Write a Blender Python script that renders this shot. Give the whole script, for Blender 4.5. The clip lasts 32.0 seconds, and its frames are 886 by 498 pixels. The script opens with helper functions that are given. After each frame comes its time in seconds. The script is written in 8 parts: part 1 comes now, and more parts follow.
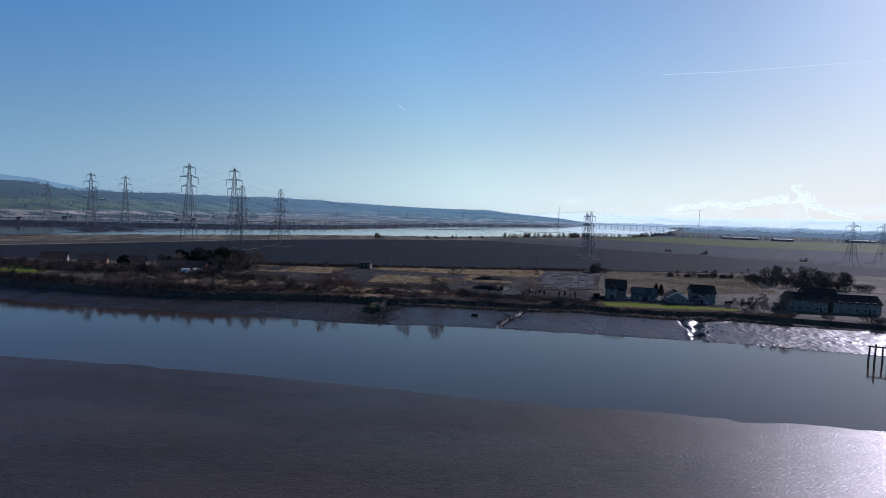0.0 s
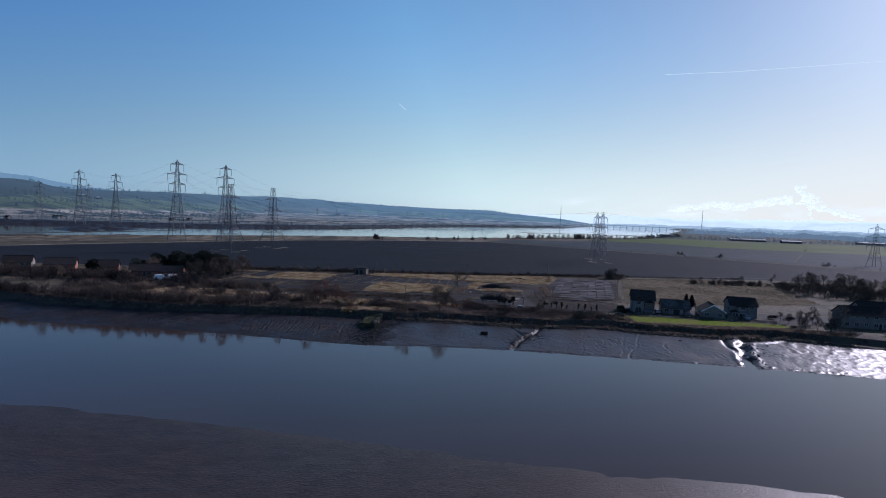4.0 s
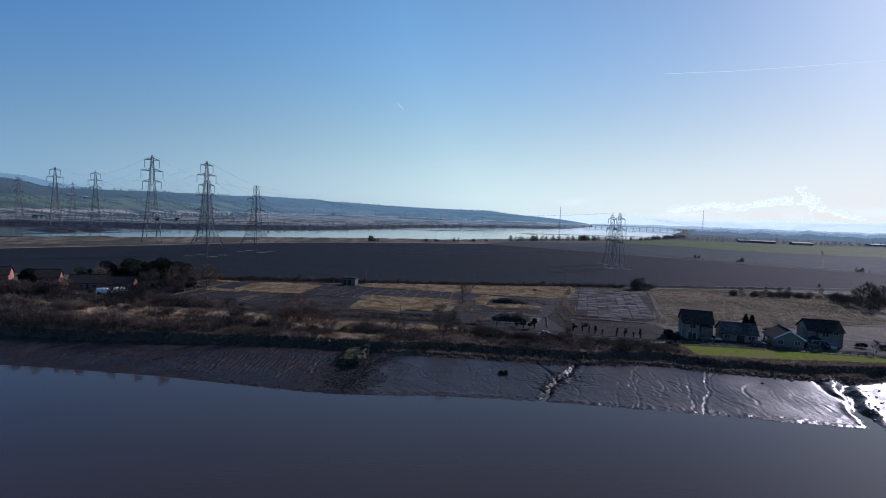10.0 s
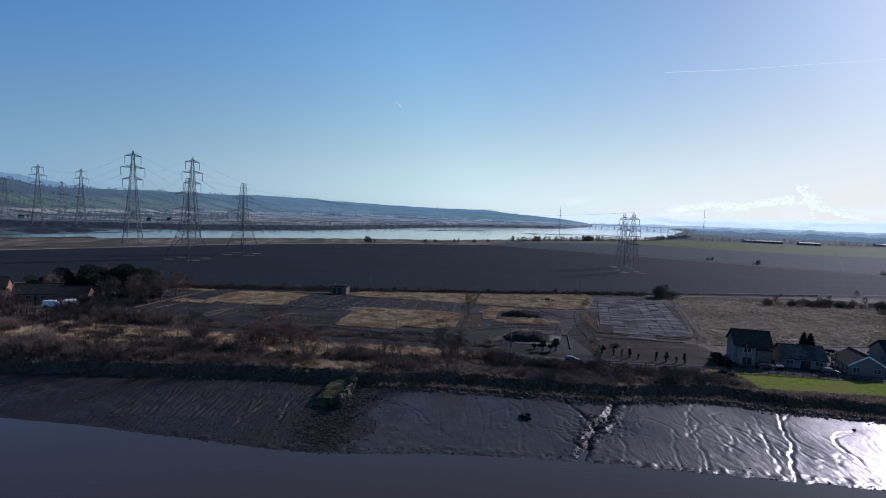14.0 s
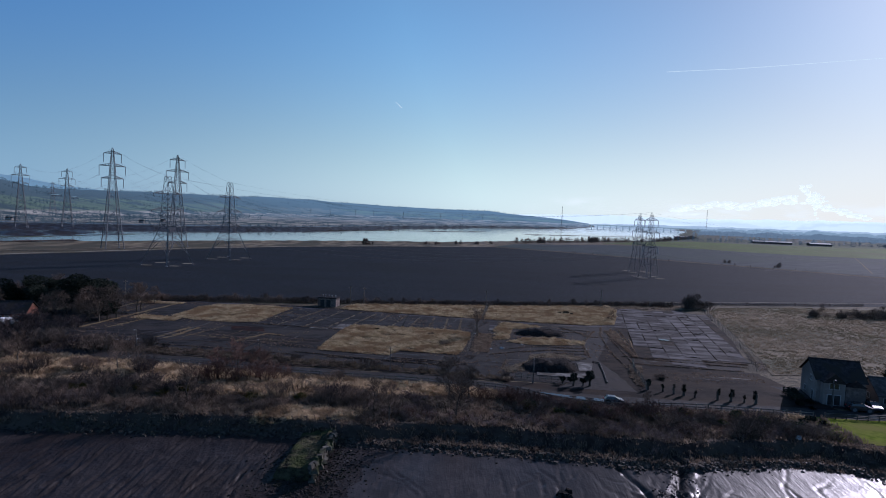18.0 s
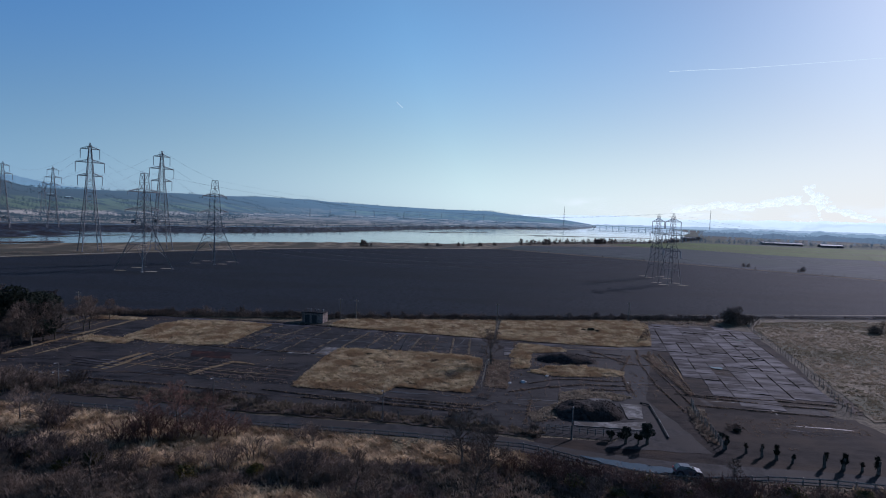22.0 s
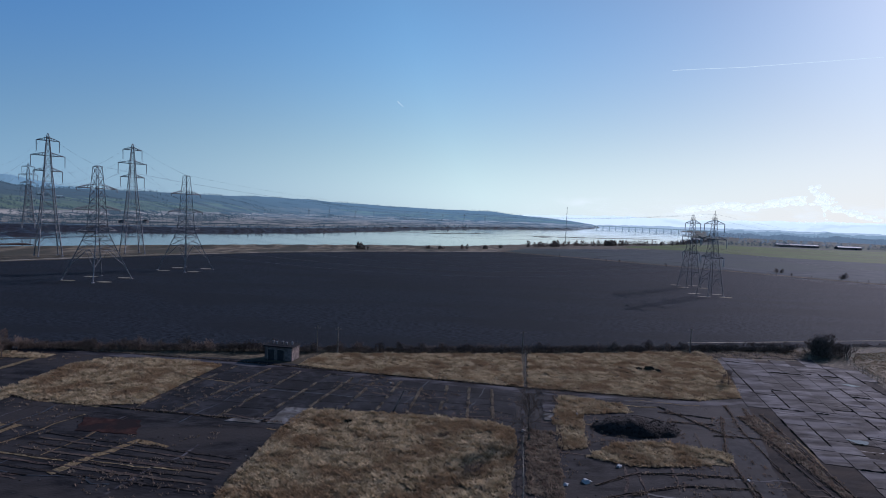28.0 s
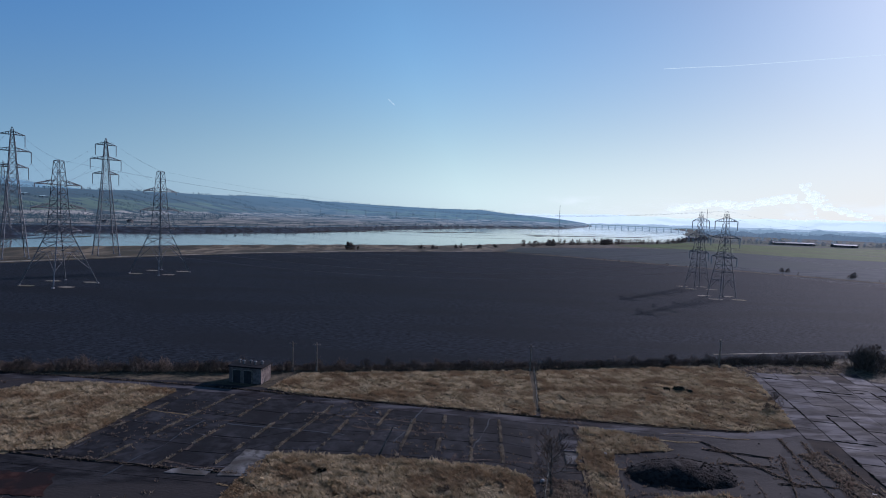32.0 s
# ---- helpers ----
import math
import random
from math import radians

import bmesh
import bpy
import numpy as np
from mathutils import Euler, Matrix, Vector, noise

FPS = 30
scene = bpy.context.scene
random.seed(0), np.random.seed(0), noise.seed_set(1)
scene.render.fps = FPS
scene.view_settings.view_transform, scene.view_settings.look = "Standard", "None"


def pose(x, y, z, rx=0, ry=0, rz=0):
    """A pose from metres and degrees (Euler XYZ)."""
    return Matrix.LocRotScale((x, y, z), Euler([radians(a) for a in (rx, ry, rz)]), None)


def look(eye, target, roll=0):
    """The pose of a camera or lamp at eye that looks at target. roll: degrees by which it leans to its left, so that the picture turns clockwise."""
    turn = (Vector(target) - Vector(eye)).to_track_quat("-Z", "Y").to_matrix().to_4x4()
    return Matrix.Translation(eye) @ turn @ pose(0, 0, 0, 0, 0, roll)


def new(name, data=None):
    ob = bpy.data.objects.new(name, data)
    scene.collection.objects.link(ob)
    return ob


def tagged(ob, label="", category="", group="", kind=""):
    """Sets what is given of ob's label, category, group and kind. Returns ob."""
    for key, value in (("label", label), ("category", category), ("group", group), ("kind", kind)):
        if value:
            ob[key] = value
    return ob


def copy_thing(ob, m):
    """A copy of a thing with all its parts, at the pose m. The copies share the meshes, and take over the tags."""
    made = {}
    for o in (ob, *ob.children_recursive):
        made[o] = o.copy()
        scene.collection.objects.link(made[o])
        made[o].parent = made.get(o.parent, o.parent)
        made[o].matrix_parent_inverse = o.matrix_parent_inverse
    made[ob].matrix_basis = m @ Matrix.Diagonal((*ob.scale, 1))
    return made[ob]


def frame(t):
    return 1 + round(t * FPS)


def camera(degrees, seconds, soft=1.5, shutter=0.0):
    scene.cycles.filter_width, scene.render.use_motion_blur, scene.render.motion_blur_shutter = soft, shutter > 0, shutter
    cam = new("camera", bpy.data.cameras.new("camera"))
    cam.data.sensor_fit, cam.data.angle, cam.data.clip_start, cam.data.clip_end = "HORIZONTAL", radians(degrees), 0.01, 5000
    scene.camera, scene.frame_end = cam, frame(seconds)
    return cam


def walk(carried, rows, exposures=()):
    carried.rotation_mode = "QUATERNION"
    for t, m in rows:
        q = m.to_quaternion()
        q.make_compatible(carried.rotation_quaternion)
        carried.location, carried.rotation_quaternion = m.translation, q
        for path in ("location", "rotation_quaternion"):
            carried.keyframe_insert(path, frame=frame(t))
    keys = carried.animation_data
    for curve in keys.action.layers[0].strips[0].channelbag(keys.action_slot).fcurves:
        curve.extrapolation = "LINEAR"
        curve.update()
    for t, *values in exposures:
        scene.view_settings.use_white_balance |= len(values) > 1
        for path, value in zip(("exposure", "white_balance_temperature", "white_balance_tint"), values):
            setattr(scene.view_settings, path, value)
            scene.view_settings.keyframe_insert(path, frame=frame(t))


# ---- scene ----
cam = camera(77.3, 32.0, soft=1.0)
METRES, EYE, TILT, LEAN, TURN = 220.0, 33.6, -3.55, -2.0, 0.0
ROWS = [
    (0.0, 0.0, 0.0, 0.0, 0.0, 0.0, -0.0),
    (0.5, -0.0006, 0.0159, 0.0013, 0.01, -0.0, -0.01),
    (1.0, -0.0015, 0.0318, 0.0025, 0.02, -0.01, -0.05),
    (1.5, -0.0022, 0.0478, 0.0038, 0.02, -0.03, -0.08),
    (2.0, -0.0029, 0.0638, 0.0051, 0.02, -0.03, -0.1),
    (2.5, -0.0036, 0.0797, 0.0063, 0.03, -0.02, -0.12),
    (3.0, -0.0043, 0.0963, 0.0076, 0.05, -0.01, -0.15),
    (3.5, -0.0051, 0.1124, 0.0088, 0.06, 0.0, -0.18),
    (5.5, -0.0096, 0.1783, 0.0141, -0.05, 0.0, -0.31),
    (6.0, -0.0101, 0.1947, 0.0153, -0.07, 0.02, -0.28),
    (6.5, -0.0108, 0.2098, 0.0161, -0.08, 0.04, -0.29),
    (7.0, -0.0115, 0.2257, 0.0172, -0.1, 0.04, -0.28),
    (7.5, -0.0123, 0.2415, 0.0184, -0.1, 0.03, -0.29),
    (8.0, -0.0131, 0.2577, 0.0198, -0.14, 0.03, -0.25),
    (8.5, -0.0137, 0.2739, 0.0205, -0.14, 0.04, -0.23),
    (9.0, -0.0141, 0.29, 0.0217, -0.15, 0.03, -0.22),
    (9.5, -0.0147, 0.3061, 0.0228, -0.17, 0.02, -0.24),
    (10.0, -0.0155, 0.3221, 0.0239, -0.2, 0.01, -0.26),
    (10.5, -0.0162, 0.3382, 0.0252, -0.23, 0.0, -0.24),
    (11.0, -0.0168, 0.3543, 0.0262, -0.24, 0.01, -0.26),
    (11.5, -0.0174, 0.3703, 0.0275, -0.26, -0.01, -0.26),
    (12.0, -0.018, 0.3863, 0.0287, -0.28, -0.03, -0.26),
    (12.5, -0.0187, 0.4026, 0.0298, -0.3, -0.04, -0.26),
    (13.0, -0.0194, 0.4186, 0.0309, -0.32, -0.05, -0.25),
    (13.5, -0.0201, 0.4347, 0.0321, -0.32, -0.06, -0.24),
    (14.0, -0.0208, 0.451, 0.0333, -0.32, -0.05, -0.26),
    (14.5, -0.0214, 0.4672, 0.0343, -0.33, -0.05, -0.26),
    (16.5, -0.0233, 0.5331, 0.0384, -0.26, 0.06, -0.19),
    (17.0, -0.0242, 0.5494, 0.0396, -0.29, 0.05, -0.18),
    (17.5, -0.0246, 0.5658, 0.0407, -0.29, 0.04, -0.15),
    (18.0, -0.025, 0.5822, 0.0419, -0.28, 0.03, -0.13),
    (18.5, -0.0257, 0.5986, 0.0431, -0.27, 0.02, -0.15),
    (19.0, -0.0264, 0.6151, 0.0444, -0.28, 0.02, -0.16),
    (19.5, -0.0269, 0.6312, 0.0456, -0.28, 0.03, -0.13),
    (20.0, -0.0276, 0.6476, 0.0469, -0.28, 0.02, -0.14),
    (20.5, -0.0282, 0.6639, 0.0481, -0.27, 0.03, -0.16),
    (21.0, -0.029, 0.6802, 0.0491, -0.25, 0.03, -0.18),
    (21.5, -0.0298, 0.6964, 0.05, -0.24, 0.05, -0.2),
    (22.0, -0.0307, 0.7126, 0.0509, -0.22, 0.06, -0.2),
    (22.5, -0.0315, 0.7289, 0.0518, -0.22, 0.06, -0.22),
    (23.0, -0.0323, 0.745, 0.0527, -0.22, 0.05, -0.22),
    (23.5, -0.0328, 0.7613, 0.0538, -0.21, 0.05, -0.24),
    (24.0, -0.0335, 0.7776, 0.0549, -0.21, 0.04, -0.25),
    (24.5, -0.0343, 0.794, 0.0559, -0.21, 0.05, -0.24),
    (25.0, -0.035, 0.8102, 0.057, -0.22, 0.06, -0.24),
    (25.5, -0.0357, 0.8267, 0.0581, -0.23, 0.07, -0.24),
    (27.5, -0.0389, 0.8937, 0.063, -0.17, 0.06, -0.28),
    (28.0, -0.0399, 0.91, 0.0644, -0.17, 0.07, -0.26),
    (28.5, -0.0404, 0.9254, 0.0658, -0.2, 0.06, -0.23),
    (29.0, -0.0407, 0.9396, 0.067, -0.4, 0.07, -0.21),
    (29.5, -0.0411, 0.9523, 0.0681, -0.52, 0.05, -0.2),
    (30.0, -0.0415, 0.9638, 0.0685, -0.59, 0.04, -0.19),
    (30.5, -0.0419, 0.974, 0.0684, -0.69, 0.04, -0.17),
    (31.0, -0.0424, 0.983, 0.0681, -0.75, 0.02, -0.13),
    (31.5, -0.0428, 0.9906, 0.0676, -0.84, 0.0, -0.09),
    (32.0, -0.0429, 0.9965, 0.0671, -0.96, -0.02, -0.04),
]
walk(cam, [(t, pose(0, 0, EYE, TILT, LEAN, TURN) @ pose(METRES * x, METRES * y, METRES * z, 90 + pitch, roll, yaw)) for t, x, y, z, yaw, pitch, roll in ROWS],
     exposures=[(0.0, 0.32, 5600, 24), (32.0, 0.32, 5600, 24)])

# ---- light ----
SUN_AZ, SUN_EL = radians(48), radians(26)
world = bpy.data.worlds.new("sky")
scene.world = world
world.use_nodes = True
wn = world.node_tree
sky = wn.nodes.new("ShaderNodeTexSky")
sky.sky_type = "NISHITA"
sky.sun_disc = False
sky.sun_elevation, sky.sun_rotation = SUN_EL, SUN_AZ
sky.air_density, sky.dust_density, sky.ozone_density, sky.altitude = 1.0, 0.25, 2.5, 0
# low down, moist air greys the sky all round the horizon
wco = wn.nodes.new("ShaderNodeTexCoord")
wsep = wn.nodes.new("ShaderNodeSeparateXYZ")
wn.links.new(wco.outputs["Generated"], wsep.inputs[0])
wmap = wn.nodes.new("ShaderNodeMapRange")
wmap.interpolation_type = "SMOOTHSTEP"
wmap.inputs["From Min"].default_value, wmap.inputs["From Max"].default_value = -0.02, 0.34
wmap.inputs["To Min"].default_value, wmap.inputs["To Max"].default_value = 0.9, 0.0
wn.links.new(wsep.outputs["Z"], wmap.inputs["Value"])
wbw = wn.nodes.new("ShaderNodeRGBToBW")
wn.links.new(sky.outputs[0], wbw.inputs[0])
wcap = wn.nodes.new("ShaderNodeMath")
wcap.operation = "SMOOTH_MIN"
wcap.inputs[1].default_value, wcap.inputs[2].default_value = 10.0, 4.0
wn.links.new(wbw.outputs[0], wcap.inputs[0])
wtint = wn.nodes.new("ShaderNodeMix")
wtint.data_type, wtint.blend_type = "RGBA", "MULTIPLY"
wtint.inputs["Factor"].default_value = 1.0
wn.links.new(wcap.outputs[0], wtint.inputs["A"])
wtint.inputs["B"].default_value = (0.72, 0.78, 0.85, 1)
wsat = wn.nodes.new("ShaderNodeHueSaturation")
wsat.inputs["Saturation"].default_value = 1.08
wn.links.new(sky.outputs[0], wsat.inputs["Color"])
wmix = wn.nodes.new("ShaderNodeMix")
wmix.data_type = "RGBA"
wn.links.new(wmap.outputs[0], wmix.inputs["Factor"])
wn.links.new(wsat.outputs[0], wmix.inputs["A"])
wn.links.new(wtint.outputs["Result"], wmix.inputs["B"])
wgain = wn.nodes.new("ShaderNodeMix")
wgain.data_type, wgain.blend_type = "RGBA", "MULTIPLY"
wgain.inputs["Factor"].default_value = 1.0
# a clear sky is deepest a quarter turn from the sun, and milky round it
wdot = wn.nodes.new("ShaderNodeVectorMath")
wdot.operation = "DOT_PRODUCT"
wdot.inputs[1].default_value = (math.sin(SUN_AZ) * math.cos(SUN_EL), math.cos(SUN_AZ) * math.cos(SUN_EL), math.sin(SUN_EL))
wn.links.new(wco.outputs["Generated"], wdot.inputs[0])
wramp = wn.nodes.new("ShaderNodeValToRGB")
wramp.color_ramp.elements.new(0.66)
for e, p, c in zip(wramp.color_ramp.elements, (0.1, 0.66, 0.93), ((0.52, 0.765, 0.835), (0.865, 1.0, 0.835), (0.82, 0.775, 0.635))):
    e.position, e.color = p, (*c, 1)
wn.links.new(wdot.outputs["Value"], wramp.inputs["Fac"])
wn.links.new(wramp.outputs["Color"], wgain.inputs["B"])
wn.links.new(wmix.outputs["Result"], wgain.inputs["A"])
wn.links.new(wgain.outputs["Result"], wn.nodes["Background"].inputs[0])
wn.nodes["Background"].inputs[1].default_value = 0.100
sun_data = bpy.data.lights.new("sun", "SUN")
sun_data.energy, sun_data.angle, sun_data.color = 3.6, radians(0.53), (1.0, 0.915, 0.90)
sun_dir = Vector((math.sin(SUN_AZ) * math.cos(SUN_EL), math.cos(SUN_AZ) * math.cos(SUN_EL), math.sin(SUN_EL)))
sun = new("sun", sun_data)
sun.matrix_world = look(sun_dir * 100, (0, 0, 0))


# ---- materials ----
def material(name, dark, light, rough=0.8, scale=1.0, detail=6.0, bump=0.0, bump_scale=None, bump_size=0.1, spec=0.3, metal=0.0,
             patch=None, patch_scale=0.05, stretch=(1, 1, 1), rough2=None, vary=0.0, streak=None):
    """A surface with two scales of colour variation, and bump in metres."""
    m = bpy.data.materials.new(name)
    m.use_nodes = True
    nt = m.node_tree
    n, l = nt.nodes, nt.links
    b = n["Principled BSDF"]
    co = n.new("ShaderNodeTexCoord")
    mp = n.new("ShaderNodeMapping")
    mp.inputs["Scale"].default_value = stretch
    geo = n.new("ShaderNodeNewGeometry")
    l.new(geo.outputs["Position"], mp.inputs["Vector"])
    n1 = n.new("ShaderNodeTexNoise")
    n1.inputs["Scale"].default_value, n1.inputs["Detail"].default_value = scale, detail
    n1.inputs["Roughness"].default_value = 0.62
    l.new(mp.outputs[0], n1.inputs["Vector"])
    r1 = n.new("ShaderNodeValToRGB")
    r1.color_ramp.elements[0].position, r1.color_ramp.elements[1].position = 0.41, 0.59
    r1.color_ramp.elements[0].color, r1.color_ramp.elements[1].color = (*dark, 1), (*light, 1)
    l.new(n1.outputs["Fac"], r1.inputs["Fac"])
    col = r1.outputs["Color"]
    if patch:
        n2 = n.new("ShaderNodeTexNoise")
        n2.inputs["Scale"].default_value, n2.inputs["Detail"].default_value = patch_scale, 5.0
        l.new(mp.outputs[0], n2.inputs["Vector"])
        r2 = n.new("ShaderNodeValToRGB")
        r2.color_ramp.elements[0].position, r2.color_ramp.elements[1].position = 0.46, 0.6
        l.new(n2.outputs["Fac"], r2.inputs["Fac"])
        mx = n.new("ShaderNodeMix")
        mx.data_type = "RGBA"
        l.new(r2.outputs["Color"], mx.inputs["Factor"])
        l.new(col, mx.inputs["A"])
        mx.inputs["B"].default_value = (*patch, 1)
        col = mx.outputs["Result"]
    if vary:
        oi = n.new("ShaderNodeObjectInfo")
        mr = n.new("ShaderNodeMapRange")
        mr.inputs["To Min"].default_value, mr.inputs["To Max"].default_value = 1 - vary, 1 + vary
        l.new(oi.outputs["Random"], mr.inputs["Value"])
        hs = n.new("ShaderNodeHueSaturation")
        l.new(mr.outputs[0], hs.inputs["Value"])
        l.new(col, hs.inputs["Color"])
        col = hs.outputs["Color"]
    l.new(col, b.inputs["Base Color"])
    b.inputs["Roughness"].default_value, b.inputs["Metallic"].default_value = rough, metal
    b.inputs["Specular IOR Level"].default_value = spec
    if rough2 is not None:
        rr = n.new("ShaderNodeMapRange")
        rr.inputs["From Min"].default_value, rr.inputs["From Max"].default_value = 0.35, 0.65
        rr.inputs["To Min"].default_value, rr.inputs["To Max"].default_value = rough, rough2
        n3 = n.new("ShaderNodeTexNoise")
        n3.inputs["Scale"].default_value, n3.inputs["Detail"].default_value = patch_scale * 1.7, 6.0
        l.new(mp.outputs[0], n3.inputs["Vector"])
        l.new(n3.outputs["Fac"], rr.inputs["Value"])
        l.new(rr.outputs[0], b.inputs["Roughness"])
    if bump:
        bn = n.new("ShaderNodeBump")
        bn.inputs["Strength"].default_value, bn.inputs["Distance"].default_value = bump, bump_size
        n4 = n.new("ShaderNodeTexNoise")
        n4.inputs["Scale"].default_value, n4.inputs["Detail"].default_value = bump_scale or scale * 2, 4.0
        l.new(mp.outputs[0], n4.inputs["Vector"])
        height = n4.outputs["Fac"]
        if streak:
            turn, across, lengthwise = streak
            m5 = n.new("ShaderNodeMapping")
            m5.inputs["Rotation"].default_value = (0, 0, turn)
            m5.inputs["Scale"].default_value = (across, lengthwise, 1)
            l.new(geo.outputs["Position"], m5.inputs["Vector"])
            n5 = n.new("ShaderNodeTexNoise")
            n5.inputs["Scale"].default_value, n5.inputs["Detail"].default_value = 1.0, 5.0
            n5.inputs["Distortion"].default_value = 0.6
            l.new(m5.outputs[0], n5.inputs["Vector"])
            sm = n.new("ShaderNodeMath")
            sm.operation = "MULTIPLY_ADD"
            sm.inputs[1].default_value = 2.2
            l.new(n5.outputs["Fac"], sm.inputs[0])
            l.new(height, sm.inputs[2])
            height = sm.outputs[0]
        l.new(height, bn.inputs["Height"])
        l.new(bn.outputs[0], b.inputs["Normal"])
    return m


def blades(name, *colours, **more):
    """Thin dry leaves that let half of the light through."""
    m = material(name, *colours, **more)
    n, l = m.node_tree.nodes, m.node_tree.links
    b = n["Principled BSDF"]
    tr = n.new("ShaderNodeBsdfTranslucent")
    mix = n.new("ShaderNodeMixShader")
    mix.inputs[0].default_value = 0.5
    l.new(b.inputs["Base Color"].links[0].from_socket, tr.inputs["Color"])
    l.new(b.outputs[0], mix.inputs[1])
    l.new(tr.outputs[0], mix.inputs[2])
    l.new(mix.outputs[0], n["Material Output"].inputs["Surface"])
    return m


# a matt colour that also emits, standing in for haze or sunlight far off
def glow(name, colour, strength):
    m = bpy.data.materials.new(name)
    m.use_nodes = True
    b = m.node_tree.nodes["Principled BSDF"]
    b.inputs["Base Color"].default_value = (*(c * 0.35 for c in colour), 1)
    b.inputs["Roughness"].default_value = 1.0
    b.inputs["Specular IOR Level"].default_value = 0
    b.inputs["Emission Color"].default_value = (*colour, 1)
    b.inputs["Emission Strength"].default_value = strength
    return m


M = {}
M["mud"] = material("wet_mud", (0.026, 0.021, 0.020), (0.044, 0.036, 0.034), 0.28, 0.5, 8, 0.32, 2.4, 0.08, 0.165, patch=(0.034, 0.027, 0.024), patch_scale=0.05, rough2=0.44, streak=(-0.12, 2.3, 0.28))
M["silt"] = material("dark_silt", (0.015, 0.012, 0.0118), (0.031, 0.025, 0.0235), 0.36, 0.35, 9, 0.6, 2.6, 0.16, 0.115, patch=(0.020, 0.0145, 0.0125), patch_scale=0.06, rough2=0.65, streak=(0.0, 1.1, 0.35))
M["levee"] = material("flood_bank_grass", (0.05, 0.042, 0.030), (0.18, 0.145, 0.095), 0.95, 0.10, 10, 0.8, 0.5, 0.3, 0.1, patch=(0.05, 0.045, 0.030), patch_scale=0.03, stretch=(1.0, 0.4, 1))
M["flat"] = material("tidal_flat", (0.022, 0.0130, 0.0105), (0.036, 0.0225, 0.0180), 0.36, 0.5, 8, 0.8, 3.6, 0.11, 0.21, patch=(0.043, 0.0250, 0.0180), patch_scale=0.02, stretch=(0.5, 1.4, 1), rough2=0.50)
M["bank"] = material("bank_soil", (0.030, 0.0215, 0.0185), (0.066, 0.049, 0.040), 0.95, 0.6, 8, 1.0, 2.5, 0.25, 0.1, patch=(0.064, 0.050, 0.038), patch_scale=0.12)
M["meadow"] = material("rough_meadow", (0.045, 0.037, 0.024), (0.12, 0.095, 0.058), 0.95, 0.9, 8, 1.0, 3, 0.25, 0.15, patch=(0.045, 0.037, 0.024), patch_scale=0.07)
M["farland"] = material("far_farmland", (0.032, 0.037, 0.034), (0.078, 0.080, 0.068), 0.95, 0.006, 10, 0, spec=0.05, patch=(0.055, 0.070, 0.042), patch_scale=0.0035)
M["plough"] = material("ploughed_soil", (0.0070, 0.0082, 0.0102), (0.0290, 0.0340, 0.0415), 0.85, 1.5, 15, 1.0, 4.0, 0.14, 0.022, patch=(0.0165, 0.0185, 0.0215), patch_scale=0.03, stretch=(0.45, 1.5, 1))
M["fieldb"] = material("stubble_field", (0.034, 0.042, 0.047), (0.060, 0.068, 0.070), 0.85, 0.15, 8, 0.4, 0.8, 0.2, 0.018, patch=(0.045, 0.056, 0.052), patch_scale=0.012, stretch=(0.3, 1, 1))
M["green"] = material("pasture", (0.060, 0.088, 0.028), (0.095, 0.125, 0.044), 0.85, 0.08, 8, 0.3, 0.5, 0.2, 0.02, patch=(0.075, 0.085, 0.038), patch_scale=0.01)
M["lawn"] = material("mown_grass", (0.075, 0.105, 0.008), (0.13, 0.165, 0.014), 1.0, 0.8, 8, 0.8, 4, 0.08, 0.02, patch=(0.13, 0.125, 0.03), patch_scale=0.1)
M["dryfield"] = material("dry_grass_field", (0.11, 0.090, 0.062), (0.185, 0.15, 0.105), 0.9, 0.5, 9, 1.0, 1.2, 0.3, 0.03, patch=(0.085, 0.080, 0.055), patch_scale=0.035)
M["straw"] = material("dry_grass_mat", (0.085, 0.065, 0.036), (0.19, 0.15, 0.088), 0.95, 1.3, 9, 1.0, 2.5, 0.3, 0.05, patch=(0.13, 0.092, 0.05), patch_scale=0.08)
M["tuft"] = blades("dry_grass_blades", (0.29, 0.225, 0.130), (0.53, 0.425, 0.268), 0.9, 0.5, 8, 0, spec=0.1, patch=(0.26, 0.178, 0.100), patch_scale=0.16)
M["tarmac"] = material("old_tarmac", (0.0085, 0.0080, 0.0086), (0.027, 0.0255, 0.0255), 0.85, 0.35, 13, 0.9, 3, 0.07, 0.07, patch=(0.030, 0.0265, 0.0245), patch_scale=0.11, stretch=(0.55, 1.3, 1))
M["concrete"] = material("weathered_concrete", (0.0065, 0.0058, 0.0064), (0.030, 0.0270, 0.0285), 0.75, 0.7, 14, 0.8, 3, 0.05, 0.06, patch=(0.078, 0.073, 0.075), patch_scale=0.24, rough2=0.92, vary=0.26, stretch=(0.45, 1.4, 1))
M["pad"] = material("stained_concrete", (0.0085, 0.0086, 0.0098), (0.027, 0.0265, 0.0285), 0.8, 0.5, 11, 0.6, 3, 0.04, 0.1, patch=(0.0105, 0.0102, 0.011), patch_scale=0.15, rough2=0.97, vary=0.3)
M["pale"] = material("pale_concrete", (0.055, 0.052, 0.048), (0.17, 0.165, 0.155), 0.9, 0.7, 12, 0.5, 5, 0.03, 0.1, patch=(0.05, 0.045, 0.038), patch_scale=0.35)
M["road"] = material("lane_asphalt", (0.016, 0.0158, 0.017), (0.032, 0.031, 0.031), 0.9, 0.7, 9, 0.5, 6, 0.02, 0.10, patch=(0.026, 0.023, 0.021), patch_scale=0.1, rough2=0.97)
